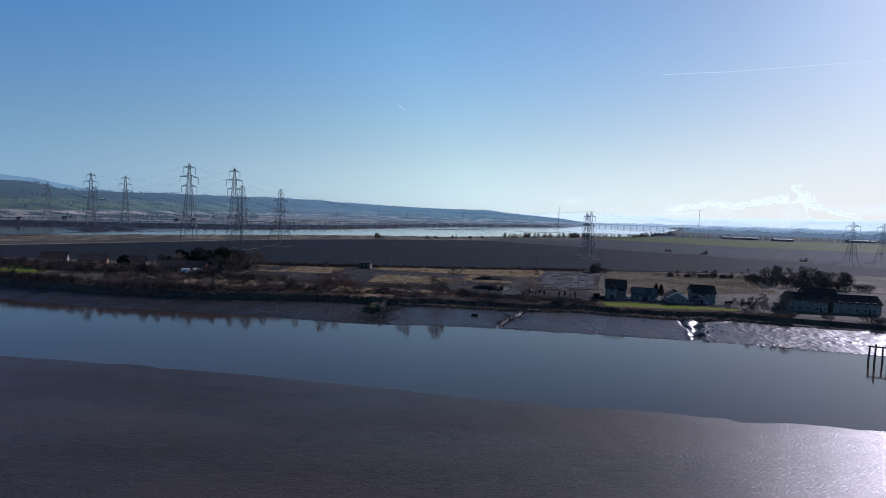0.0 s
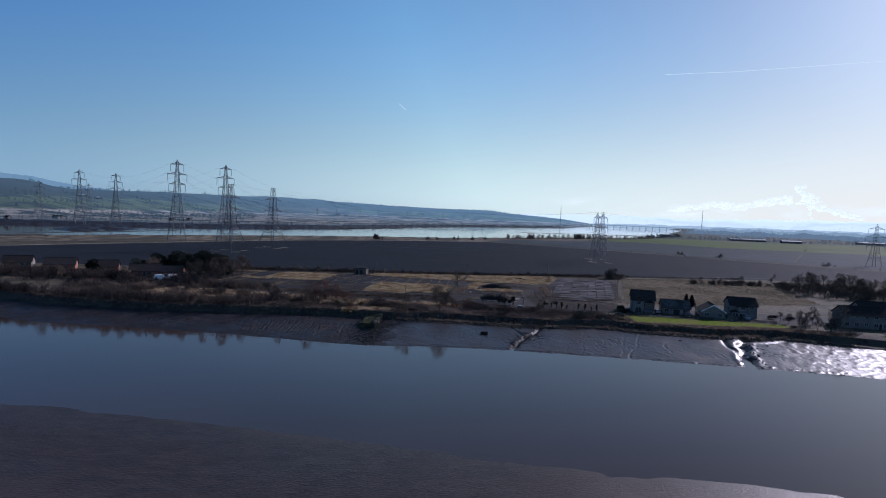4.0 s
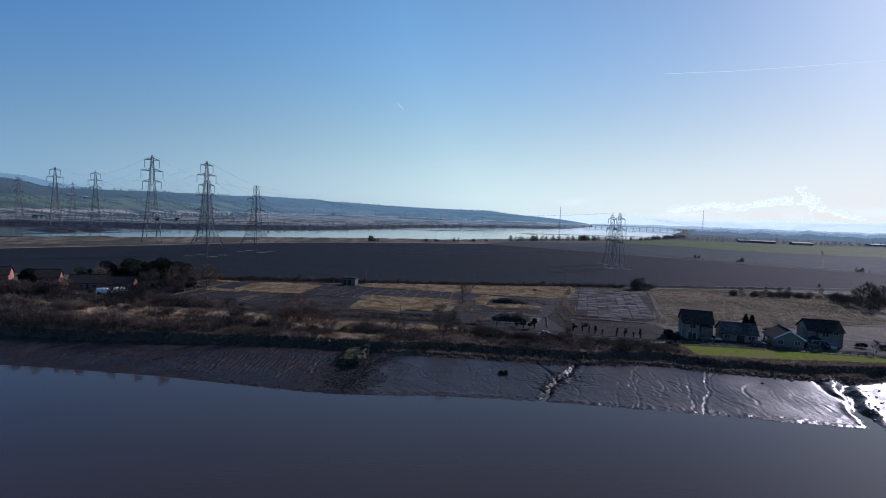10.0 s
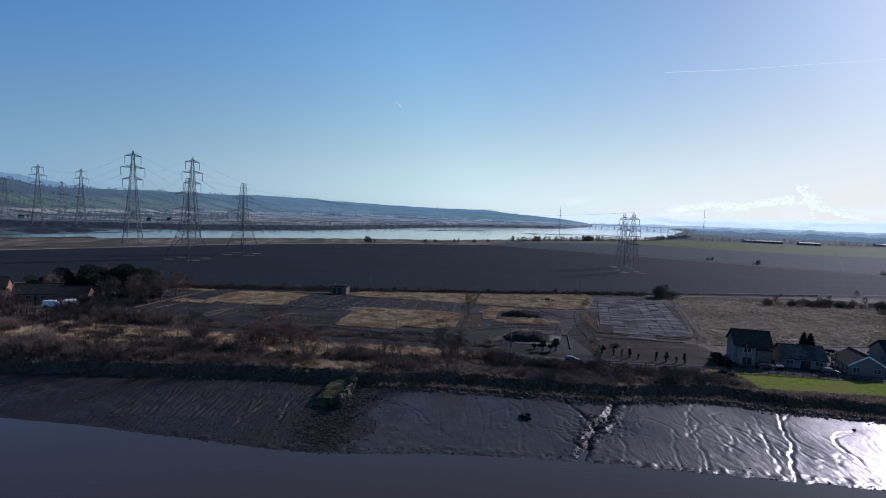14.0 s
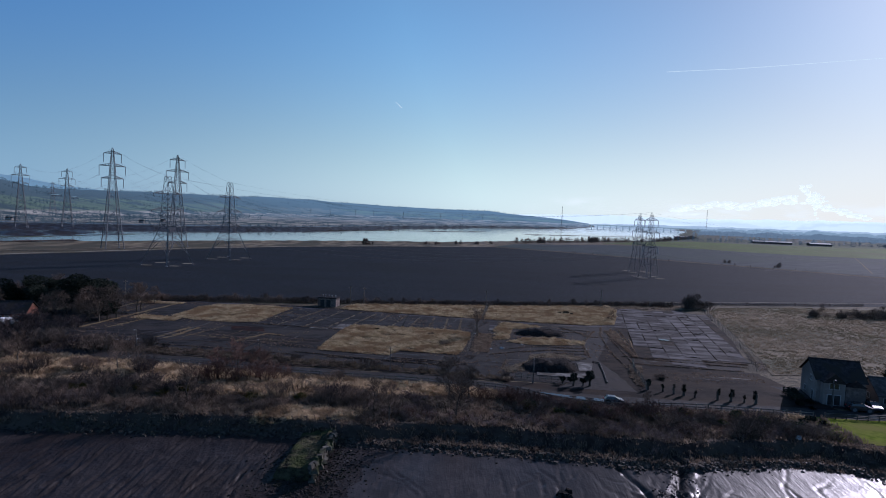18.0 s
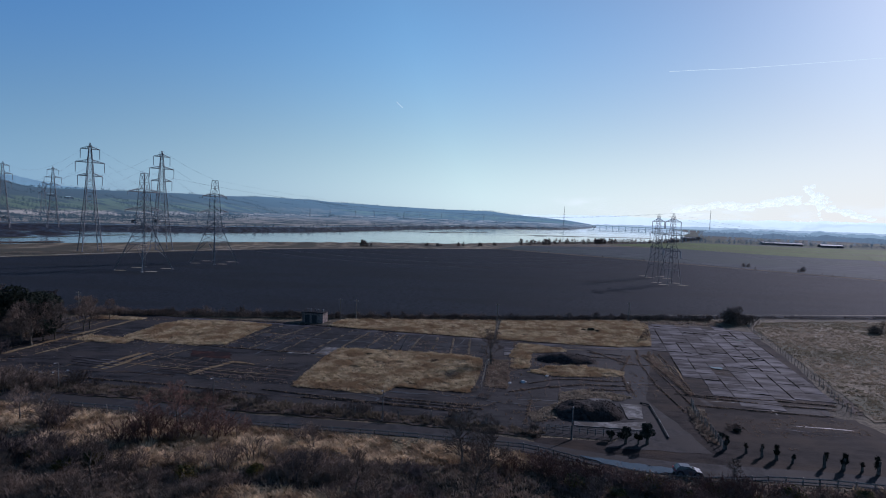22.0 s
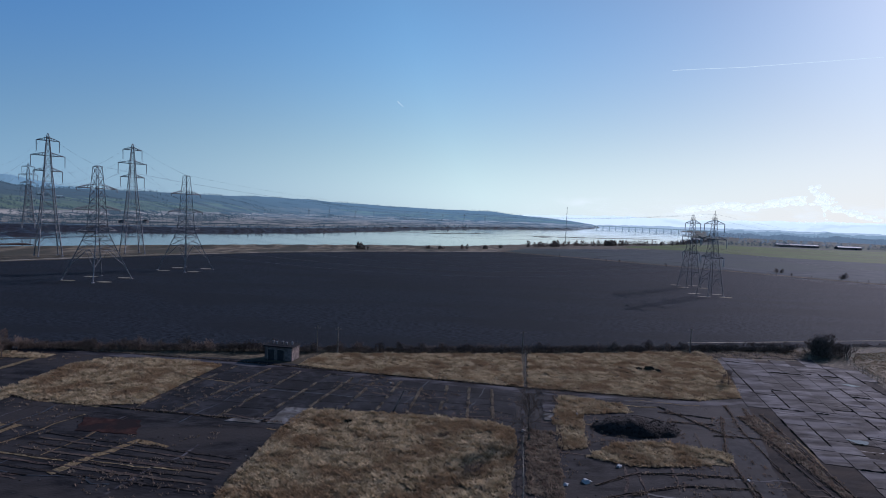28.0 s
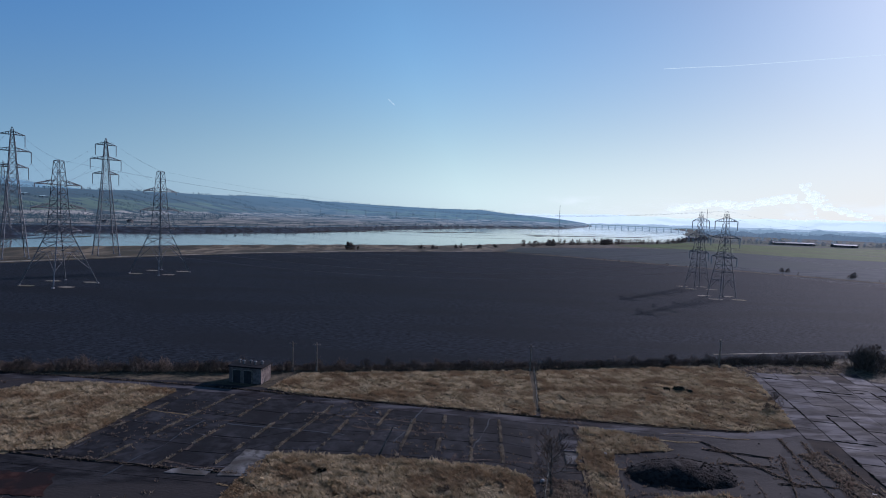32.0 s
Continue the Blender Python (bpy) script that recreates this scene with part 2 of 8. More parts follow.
M["track"] = material("pale_track", (0.17, 0.15, 0.115), (0.27, 0.235, 0.18), 0.95, 0.3, 8, 0.6, 2, 0.1, 0.1, patch=(0.13, 0.115, 0.075), patch_scale=0.04)
M["steel"] = material("galvanised_steel", (0.075, 0.08, 0.083), (0.14, 0.145, 0.15), 0.7, 0.6, 6, 0, spec=0.3, metal=0.1, vary=0.15)
M["glass_ins"] = material("grey_insulator", (0.07, 0.075, 0.08), (0.12, 0.125, 0.13), 0.5, 2, 4, 0, spec=0.4)
M["white_ins"] = material("white_insulator", (0.22, 0.23, 0.235), (0.30, 0.31, 0.315), 0.4, 2, 4, 0, spec=0.4)
M["moor"] = material("shore_marsh", (0.045, 0.046, 0.048), (0.17, 0.15, 0.125), 1.0, 0.03, 12, 0, spec=0.0, patch=(0.055, 0.058, 0.056), patch_scale=0.012, stretch=(1.0, 0.45, 1))
M["wire"] = material("aluminium_cable", (0.10, 0.105, 0.11), (0.15, 0.155, 0.16), 0.7, 1, 3, 0, spec=0.2)
M["twig"] = material("bare_twigs", (0.074, 0.055, 0.043), (0.155, 0.117, 0.090), 0.95, 1.5, 5, 0, spec=0.03, vary=0.35)
M["darktwig"] = material("dark_bare_twigs", (0.030, 0.025, 0.025), (0.072, 0.058, 0.053), 0.95, 1.5, 5, 0, spec=0.03, vary=0.3)
M["mauvetwig"] = material("mauve_brown_twigs", (0.100, 0.072, 0.064), (0.20, 0.148, 0.130), 0.95, 1.5, 5, 0, spec=0.03, vary=0.3)
M["clod"] = material("broken_turf", (0.022, 0.018, 0.016), (0.100, 0.083, 0.068), 0.85, 1.6, 8, 0.8, 5, 0.1, 0.15, patch=(0.055, 0.047, 0.034), patch_scale=0.4)
M["field_blade"] = blades("brown_field_grass", (0.165, 0.135, 0.095), (0.28, 0.228, 0.165), 0.9, 0.25, 6, 0, spec=0.05, patch=(0.145, 0.125, 0.085), patch_scale=0.04)
M["weed"] = blades("dead_weeds", (0.13, 0.11, 0.085), (0.27, 0.225, 0.165), 0.9, 0.5, 6, 0, spec=0.1)
M["redtwig"] = material("reddish_twigs", (0.075, 0.043, 0.034), (0.14, 0.080, 0.060), 0.9, 1.5, 5, 0, spec=0.1, vary=0.2)
M["bark"] = material("grey_bark", (0.05, 0.042, 0.034), (0.11, 0.095, 0.075), 0.95, 3, 8, 0.8, 8, 0.03, 0.15, vary=0.2)
M["needle"] = material("conifer_foliage", (0.011, 0.0145, 0.011), (0.027, 0.032, 0.022), 0.9, 0.8, 6, 0, spec=0.05, vary=0.25)
M["gorse"] = material("gorse_foliage", (0.02, 0.028, 0.010), (0.055, 0.062, 0.02), 0.9, 1.2, 6, 0, spec=0.1, patch=(0.13, 0.095, 0.02), patch_scale=0.9, vary=0.3)
M["wood"] = material("weathered_timber", (0.10, 0.085, 0.068), (0.21, 0.185, 0.15), 0.9, 2.5, 8, 0.5, 10, 0.01, 0.2, vary=0.2)
M["white"] = material("white_paint", (0.62, 0.62, 0.60), (0.78, 0.78, 0.76), 0.6, 1.2, 6, 0, spec=0.4)
M["render"] = material("pale_render", (0.165, 0.145, 0.132), (0.225, 0.20, 0.183), 0.9, 0.6, 8, 0.2, 12, 0.01, 0.05, patch=(0.145, 0.128, 0.115), patch_scale=0.3, vary=0.1)
M["brick"] = material("red_brick_wall", (0.20, 0.075, 0.05), (0.32, 0.13, 0.085), 0.9, 2.0, 8, 0.4, 10, 0.01, 0.2, patch=(0.22, 0.12, 0.085), patch_scale=0.5, vary=0.15)
M["slate"] = material("dark_roof_tiles", (0.020, 0.0175, 0.0185), (0.042, 0.036, 0.036), 0.95, 1.5, 8, 0.6, 5, 0.03, 0.04, patch=(0.032, 0.027, 0.022), patch_scale=0.4, vary=0.2)
M["greytile"] = material("pale_grey_roof_tiles", (0.05, 0.047, 0.046), (0.095, 0.088, 0.083), 0.9, 1.5, 8, 0.6, 5, 0.03, 0.1, patch=(0.04, 0.037, 0.034), patch_scale=0.4)
M["hutwall"] = material("hut_brickwork", (0.095, 0.076, 0.068), (0.165, 0.135, 0.12), 0.95, 1.5, 8, 0.5, 8, 0.02, 0.1, patch=(0.10, 0.08, 0.07), patch_scale=0.4)
M["dark"] = material("dark_opening", (0.012, 0.012, 0.013), (0.022, 0.022, 0.024), 0.6, 1, 4, 0)
M["pane"] = material("window_glass", (0.02, 0.024, 0.028), (0.035, 0.04, 0.045), 0.06, 0.4, 3, 0, spec=0.6)
M["heap"] = material("dark_rubble", (0.0085, 0.0076, 0.0074), (0.036, 0.031, 0.028), 0.95, 1.6, 9, 1.0, 3, 0.3, 0.08, patch=(0.024, 0.0185, 0.0155), patch_scale=0.4)
M["stone"] = material("bank_stone", (0.014, 0.0125, 0.0125), (0.040, 0.035, 0.033), 0.55, 1.2, 8, 0.8, 4, 0.08, 0.12, patch=(0.018, 0.019, 0.012), patch_scale=0.4, vary=0.35)
M["block"] = material("jetty_masonry", (0.035, 0.032, 0.026), (0.095, 0.086, 0.070), 0.9, 1.2, 8, 0.8, 4, 0.08, 0.1, patch=(0.045, 0.05, 0.024), patch_scale=0.5, vary=0.3)
M["moss"] = material("mossy_masonry", (0.018, 0.017, 0.012), (0.062, 0.058, 0.034), 0.95, 1.0, 9, 1.0, 2.5, 0.3, 0.05, patch=(0.040, 0.046, 0.018), patch_scale=0.35)
M["paint_dark"] = material("dark_car_paint", (0.015, 0.016, 0.02), (0.02, 0.021, 0.026), 0.22, 1, 2, 0, spec=0.6, vary=0.3)
M["paint_silver"] = material("silver_car_paint", (0.24, 0.245, 0.255), (0.30, 0.305, 0.315), 0.35, 1, 2, 0, spec=0.5, metal=0.2)
M["paint_grey"] = material("grey_car_paint", (0.07, 0.072, 0.078), (0.09, 0.092, 0.10), 0.3, 1, 2, 0, spec=0.5, metal=0.2)
M["paint_red"] = material("red_paint", (0.45, 0.03, 0.025), (0.55, 0.05, 0.04), 0.35, 1, 2, 0, spec=0.5)
M["tyre"] = material("tyre_rubber", (0.015, 0.015, 0.015), (0.03, 0.03, 0.03), 0.9, 4, 3, 0)
M["puddle"] = material("standing_water", (0.02, 0.02, 0.02), (0.03, 0.03, 0.03), 0.03, 0.5, 2, 0, spec=0.5)
M["redground"] = material("red_blaes", (0.022, 0.012, 0.011), (0.044, 0.024, 0.020), 0.95, 0.6, 10, 0.5, 3, 0.05, 0.02, patch=(0.018, 0.014, 0.014), patch_scale=0.25)
M["water"] = material("river_water", (0.033, 0.0220, 0.0182), (0.040, 0.0272, 0.0222), 0.06, 0.02, 5, 0.24, 0.9, 0.06, 0.17, stretch=(0.35, 1.0, 1), patch=(0.037, 0.0248, 0.0200), patch_scale=0.01)


M["ridge"] = material("dead_weed_mat", (0.008, 0.0068, 0.006), (0.026, 0.021, 0.016), 0.95, 1.5, 8, 1.0, 5, 0.1, 0.02, patch=(0.05, 0.04, 0.027), patch_scale=0.5)
M["apron"] = material("brown_stained_tarmac", (0.0075, 0.0066, 0.0066), (0.022, 0.0185, 0.0172), 0.9, 0.4, 13, 0.9, 3, 0.06, 0.04, patch=(0.030, 0.0225, 0.017), patch_scale=0.13, stretch=(0.6, 1.2, 1))
M["verge"] = material("dull_brown_grass", (0.040, 0.032, 0.023), (0.105, 0.083, 0.055), 0.95, 0.9, 9, 1.0, 2.5, 0.2, 0.05, patch=(0.06, 0.046, 0.03), patch_scale=0.2)
M["frame"] = material("dull_white_frames", (0.26, 0.26, 0.255), (0.34, 0.34, 0.33), 0.7, 1.2, 5, 0, spec=0.2)
M["bank_blade"] = blades("dark_sedge", (0.100, 0.078, 0.060), (0.225, 0.178, 0.132), 0.9, 0.7, 6, 0, spec=0.1, patch=(0.135, 0.100, 0.075), patch_scale=0.2)
M["bank_straw"] = blades("matted_bank_grass", (0.34, 0.25, 0.15), (0.64, 0.49, 0.31), 0.9, 0.6, 8, 0, spec=0.05, patch=(0.22, 0.15, 0.09), patch_scale=0.2)
M["reed"] = blades("dull_verge_reeds", (0.060, 0.050, 0.038), (0.15, 0.122, 0.09), 0.9, 0.7, 6, 0, spec=0.05, patch=(0.085, 0.07, 0.05), patch_scale=0.2)
# haze over far trees and walls, put in as a faint blue emission
M["far_wood"] = glow("hazed_far_wood", (0.050, 0.075, 0.092), 0.6)
# bridge and far roofs: emission lifts them to the paleness of haze
M["haze_pale"] = glow("hazed_concrete", (0.26, 0.37, 0.40), 0.6)
# ridges and woods: the haze before them is put in as pale blue emission
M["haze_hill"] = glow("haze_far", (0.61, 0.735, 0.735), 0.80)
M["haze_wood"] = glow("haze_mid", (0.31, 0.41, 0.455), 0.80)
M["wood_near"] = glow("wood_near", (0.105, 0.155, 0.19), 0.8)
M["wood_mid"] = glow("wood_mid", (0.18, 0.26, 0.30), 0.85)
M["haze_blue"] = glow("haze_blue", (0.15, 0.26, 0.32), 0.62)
# sunlit white of the vapour trails, put in as emission
M["trail"] = glow("vapour_white", (0.80, 0.95, 0.90), 0.6)


def hillside():
    """Far marsh, fields and wooded slopes, with haze put in as bluish emission."""
    m = bpy.data.materials.new("hazed_hillside")
    m.use_nodes = True
    n, l = m.node_tree.nodes, m.node_tree.links
    b = n["Principled BSDF"]
    geo = n.new("ShaderNodeNewGeometry")

    def cloudy(scale, detail, stretch=(1, 1, 1), rough=0.6):
        mp_ = n.new("ShaderNodeMapping")
        mp_.inputs["Scale"].default_value = stretch
        l.new(geo.outputs["Position"], mp_.inputs["Vector"])
        t = n.new("ShaderNodeTexNoise")
        t.inputs["Scale"].default_value, t.inputs["Detail"].default_value, t.inputs["Roughness"].default_value = scale, detail, rough
        l.new(mp_.outputs[0], t.inputs["Vector"])
        return t

    def ramp(source, stops, constant=False):
        r = n.new("ShaderNodeValToRGB")
        if constant:
            r.color_ramp.interpolation = "CONSTANT"
        while len(r.color_ramp.elements) < len(stops):
            r.color_ramp.elements.new(0.5)
        for e, (p, c) in zip(r.color_ramp.elements, stops):
            e.position, e.color = p, (*c, 1)
        l.new(source, r.inputs["Fac"])
        return r.outputs["Color"]

    def blend(fac, a, c):
        x = n.new("ShaderNodeMix")
        x.data_type = "RGBA"
        l.new(fac, x.inputs["Factor"])
        l.new(a, x.inputs["A"])
        l.new(c, x.inputs["B"])
        return x.outputs["Result"]

    wob = cloudy(0.004, 3)
    add = n.new("ShaderNodeVectorMath")
    add.operation = "MULTIPLY_ADD"
    add.inputs[1].default_value = (160, 160, 160)
    l.new(wob.outputs["Color"], add.inputs[0])
    l.new(geo.outputs["Position"], add.inputs[2])
    mp = n.new("ShaderNodeMapping")
    mp.inputs["Scale"].default_value = (0.0022, 0.0042, 0.0)
    l.new(add.outputs[0], mp.inputs["Vector"])
    vo = n.new("ShaderNodeTexVoronoi")
    vo.inputs["Scale"].default_value = 1.0
    l.new(mp.outputs[0], vo.inputs["Vector"])
    sep = n.new("ShaderNodeSeparateColor")
    l.new(vo.outputs["Color"], sep.inputs[0])
    fields = ramp(sep.outputs[0], [(0.0, (0.048, 0.048, 0.034)), (0.25, (0.055, 0.066, 0.032)), (0.5, (0.070, 0.064, 0.045)), (0.65, (0.045, 0.046, 0.032)), (0.78, (0.064, 0.080, 0.036))], True)
    marsh = ramp(cloudy(0.010, 10, (1.0, 0.35, 1), 0.7).outputs["Fac"], [(0.36, (0.055, 0.054, 0.048)), (0.48, (0.17, 0.145, 0.11)), (0.62, (0.29, 0.25, 0.195))])
    bush = ramp(cloudy(0.05, 8, (1.0, 0.5, 1), 0.75).outputs["Fac"], [(0.54, (0, 0, 0)), (0.62, (0.85, 0.85, 0.85))])
    dark = n.new("ShaderNodeRGB")
    dark.outputs[0].default_value = (0.026, 0.029, 0.025, 1)
    marsh = blend(bush, marsh, dark.outputs[0])
    up = n.new("ShaderNodeSeparateXYZ")
    l.new(geo.outputs["Position"], up.inputs[0])

    def level(lo, hi, jitter):
        j = n.new("ShaderNodeMath")
        j.operation = "MULTIPLY_ADD"
        j.inputs[1].default_value = jitter
        l.new(cloudy(0.0035, 8, (1.0, 0.6, 1)).outputs["Fac"], j.inputs[0])
        l.new(up.outputs["Z"], j.inputs[2])
        r = n.new("ShaderNodeMapRange")
        r.inputs["From Min"].default_value, r.inputs["From Max"].default_value = lo + jitter / 2, hi + jitter / 2
        l.new(j.outputs[0], r.inputs["Value"])
        return r.outputs[0]

    col = blend(level(11.0, 15.0, 12.0), marsh, fields)
    hedges = ramp(cloudy(0.012, 8).outputs["Fac"], [(0.50, (0, 0, 0)), (0.56, (1, 1, 1))])
    col = blend(hedges, col, dark.outputs[0])
    col = blend(level(42.0, 50.0, 46.0), col, dark.outputs[0])
    l.new(col, b.inputs["Base Color"])
    b.inputs["Roughness"].default_value, b.inputs["Specular IOR Level"].default_value = 1.0, 0.0
    # painted haze: the blue emission grows with distance from the origin
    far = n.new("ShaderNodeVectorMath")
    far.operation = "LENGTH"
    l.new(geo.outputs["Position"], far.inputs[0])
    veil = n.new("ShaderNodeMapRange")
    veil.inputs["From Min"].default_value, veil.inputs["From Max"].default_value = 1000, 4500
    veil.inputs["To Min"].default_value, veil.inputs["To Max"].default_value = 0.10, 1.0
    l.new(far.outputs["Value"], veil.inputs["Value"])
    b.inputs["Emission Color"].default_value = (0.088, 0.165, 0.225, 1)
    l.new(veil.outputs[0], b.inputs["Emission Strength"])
    return m


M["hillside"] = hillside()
# the hedges emit a little blue in place of haze
M["hill_wood"] = glow("hazed_hedges", (0.042, 0.072, 0.090), 0.6)


# ---- helpers for building ----
def part(name, bm, mat, parent=None, label="", smooth=False):
    me = bpy.data.meshes.new(name)
    bm.to_mesh(me)
    bm.free()
    me.materials.append(M[mat] if isinstance(mat, str) else mat)
    if smooth:
        me.polygons.foreach_set("use_smooth", [True] * len(me.polygons))
    ob = new(name, me)
    if parent is not None:
        ob.parent = parent
    if label:
        ob["label"] = label
    return ob


def sheet_mesh(name, verts, faces, mat, smooth=False):
    me = bpy.data.meshes.new(name)
    me.from_pydata([tuple(map(float, v)) for v in verts], [], [tuple(map(int, f)) for f in faces])
    for m in (mat if isinstance(mat, (list, tuple)) else [mat]):
        me.materials.append(M[m] if isinstance(m, str) else m)
    if smooth:
        me.polygons.foreach_set("use_smooth", [True] * len(me.polygons))
    return new(name, me)


def box(bm, c, s, rz=0.0, taper=1.0):
    """A box round c; its top is scaled by taper."""
    v = []
    cs, sn = math.cos(rz), math.sin(rz)
    for dz in (-0.5, 0.5):
        k = taper if dz > 0 else 1.0
        for dx, dy in ((-0.5, -0.5), (0.5, -0.5), (0.5, 0.5), (-0.5, 0.5)):
            x, y = dx * s[0] * k, dy * s[1] * k
            v.append(bm.verts.new((c[0] + x * cs - y * sn, c[1] + x * sn + y * cs, c[2] + dz * s[2])))
    for f in ((3, 2, 1, 0), (4, 5, 6, 7), (0, 1, 5, 4), (1, 2, 6, 5), (2, 3, 7, 6), (3, 0, 4, 7)):
        bm.faces.new([v[i] for i in f])
    return v


def bar(bm, p, q, w, w2=None, sides=4):
    """A straight bar from p to q, w thick (w2 at q)."""
    p, q = Vector(p), Vector(q)
    d = (q - p)
    if d.length < 1e-6:
        return
    d.normalize()
    u = d.orthogonal().normalized()
    t = d.cross(u)
    w2 = w if w2 is None else w2
    a = [(u * math.cos(k * 2 * math.pi / sides + 0.785) + t * math.sin(k * 2 * math.pi / sides + 0.785)) * 0.707 for k in range(sides)]
    v0 = [bm.verts.new(p + x * w) for x in a]
    v1 = [bm.verts.new(q + x * w2) for x in a]
    for k in range(sides):
        bm.faces.new((v0[k], v0[(k + 1) % sides], v1[(k + 1) % sides], v1[k]))
    if sides > 3:
        bm.faces.new(v0[::-1])
        bm.faces.new(v1)


def root(name, x, y, z=0.0, rz=0.0):
    ob = new(name)
    ob.empty_display_size = 0.5
    ob.matrix_world = Matrix.Translation((x, y, z)) @ Matrix.Rotation(rz, 4, "Z")
    return ob


def interp(x, pts):
    xs, ys = zip(*pts)
    return np.interp(x, xs, ys)


def smooth01(t):
    t = np.clip(t, 0, 1)
    return t * t * (3 - 2 * t)


class Lumps:
    """Smooth repeatable value noise for arrays."""
    def __init__(self, seed):
        self.g = np.random.RandomState(seed).rand(64, 64)

    def __call__(self, x, y, size):
        x, y = np.asarray(x, float) / size, np.asarray(y, float) / size
        i, j = np.floor(x).astype(int), np.floor(y).astype(int)
        u, v = smooth01(x - i), smooth01(y - j)
        g = self.g
        a, b = g[i % 64, j % 64], g[(i + 1) % 64, j % 64]
        c, d = g[i % 64, (j + 1) % 64], g[(i + 1) % 64, (j + 1) % 64]
        return (a * (1 - u) + b * u) * (1 - v) + (c * (1 - u) + d * u) * v - 0.5


lump = Lumps(3)
lump2 = Lumps(11)


def inside(px, py, poly):
    px, py = np.asarray(px, float), np.asarray(py, float)
    r = np.zeros(px.shape, bool)
    n = len(poly)
    for k in range(n):
        (x0, y0), (x1, y1) = poly[k], poly[(k + 1) % n]
        c = ((y0 > py) != (y1 > py)) & (px < (x1 - x0) * (py - y0) / ((y1 - y0) or 1e-9) + x0)
        r ^= c
    return r


def seg_dist(x, y, pts):
    """Distance to a polyline, and how far along it (0 to 1)."""
    best, along = np.full(np.shape(x), 1e9), np.zeros(np.shape(x))
    n = len(pts) - 1
    for k in range(n):
        (x0, y0), (x1, y1) = pts[k], pts[k + 1]
        dx, dy = x1 - x0, y1 - y0
        t = np.clip(((x - x0) * dx + (y - y0) * dy) / (dx * dx + dy * dy), 0, 1)
        d = np.hypot(x - x0 - t * dx, y - y0 - t * dy)
        m = d < best
        best = np.where(m, d, best)
        along = np.where(m, (k + t) / n, along)
    return best, along


# ---- the lie of the land ----
WATER = -4.5
FAR_EDGE = [(-5000, 700), (-400, 262), (-168, 210), (-127, 200), (-92, 197), (-64, 193.5), (-39, 188.5), (-24, 186), (0, 187.5), (19, 186.5), (50, 182.5), (84, 177), (106, 173), (135, 165), (300, 130), (5000, -700)]
MUD_TOP = [(-5000, 716), (-400, 280), (-168, 227), (-135, 219), (-99, 214), (-63, 216), (-31, 217), (-20, 214), (0, 212.8), (14, 211.6), (26, 209.2), (35, 209.5), (44, 210.8), (52, 211.6), (58, 210.6), (63, 207.9), (73, 206), (85, 203), (110, 204.5), (125, 199), (160, 188), (300, 160), (5000, -660)]
NEAR_EDGE = [(-5000, 560), (-106, 132), (-69, 128), (-35, 122), (26, 110), (58, 106), (84, 102), (300, 68), (5000, -800)]
SHORE_N = [(-5000, -4000), (-600, 250), (-403, 500), (-355, 560), (-310, 610), (-262, 661), (-174, 738), (-83, 800), (20, 850), (80, 930), (183, 1030), (410, 1210), (629, 1530), (848, 2042), (1300, 2950), (1700, 4200), (2000, 6000), (6000, 12000)]
SHORE_F = [(-5000, -1500), (-1500, 300), (-900, 640), (-661, 850), (-520, 930), (-400, 1010), (-254, 1200), (-107, 1600), (152, 2100), (537, 2510), (865, 3349), (1300, 4800), (6000, 14000)]
CREST = [(-50, 30), (-38, 27), (-36.5, 16), (-33, 16), (-30, 17), (-25, 18.5), (-17, 19), (-9.5, 15), (-4.7, 12), (0.5, 10.4), (4.9, 10.6), (6.9, 6.5), (9.8, 3.4), (12.6, -0.5), (15, -5), (17, -9), (60, -9)]
FOOT = [(-50, 1180), (-37, 1250), (-30, 1600), (-22, 2250), (-17, 2700), (-10, 3050), (0, 3250), (8, 3400), (60, 3400)]
SUMMIT = [(-50, 2000), (-36, 2250), (-25, 3000), (-17, 3700), (-10, 4200), (8, 4450), (60, 4450)]
GULLY_1 = [(18.6, 184), (21.2, 191.3), (23.4, 195.3), (26.1, 199.3), (28.8, 202.8), (33.5, 211.5)]
GULLY_1B = [(26.1, 199.3), (24.5, 205), (22, 210)]
# runnels in the mud: their line, half width and depth
RUNNELS = [
    ([(65.6, 209.7), (60.7, 199.4), (59.1, 194.1), (54.9, 187.9), (52.0, 180.8)], 0.34, 0.24),
    ([(67.7, 208.3), (63.0, 203.5), (60.9, 200)], 0.26, 0.16),
    ([(56, 198), (53.4, 191.8), (52.2, 187.7), (51.2, 182.8)], 0.27, 0.17),
    ([(43.2, 200.6), (43.0, 197.1), (42.2, 193.2), (42.1, 190.6), (39.8, 184.6)], 0.25, 0.15),
    ([(41.9, 192.6), (40.3, 188.9), (39.0, 185)], 0.22, 0.11),
    ([(40.3, 199.6), (37.5, 192.8), (35.9, 188.0), (35.2, 183.8)], 0.25, 0.15),
    ([(49.7, 212.3), (46.5, 207.5), (44.9, 204.4), (43.5, 201)], 0.23, 0.13),
    ([(29.6, 195.9), (28.9, 192.0), (27.8, 187.6)], 0.22, 0.12),
    ([(12.4, 201.9), (11.3, 197.5), (11.3, 192.9), (10.7, 186.6)], 0.23, 0.13),
    ([(5, 200), (4.2, 195), (3.4, 190)], 0.26, 0.12),
]
CREEK = [(82.6, 172.5), (84.5, 178), (87, 184), (91, 194), (94, 201.5), (101.5, 204.5), (110, 209)]
CREEK_B = [(87, 184), (87.5, 194), (89.4, 207)]


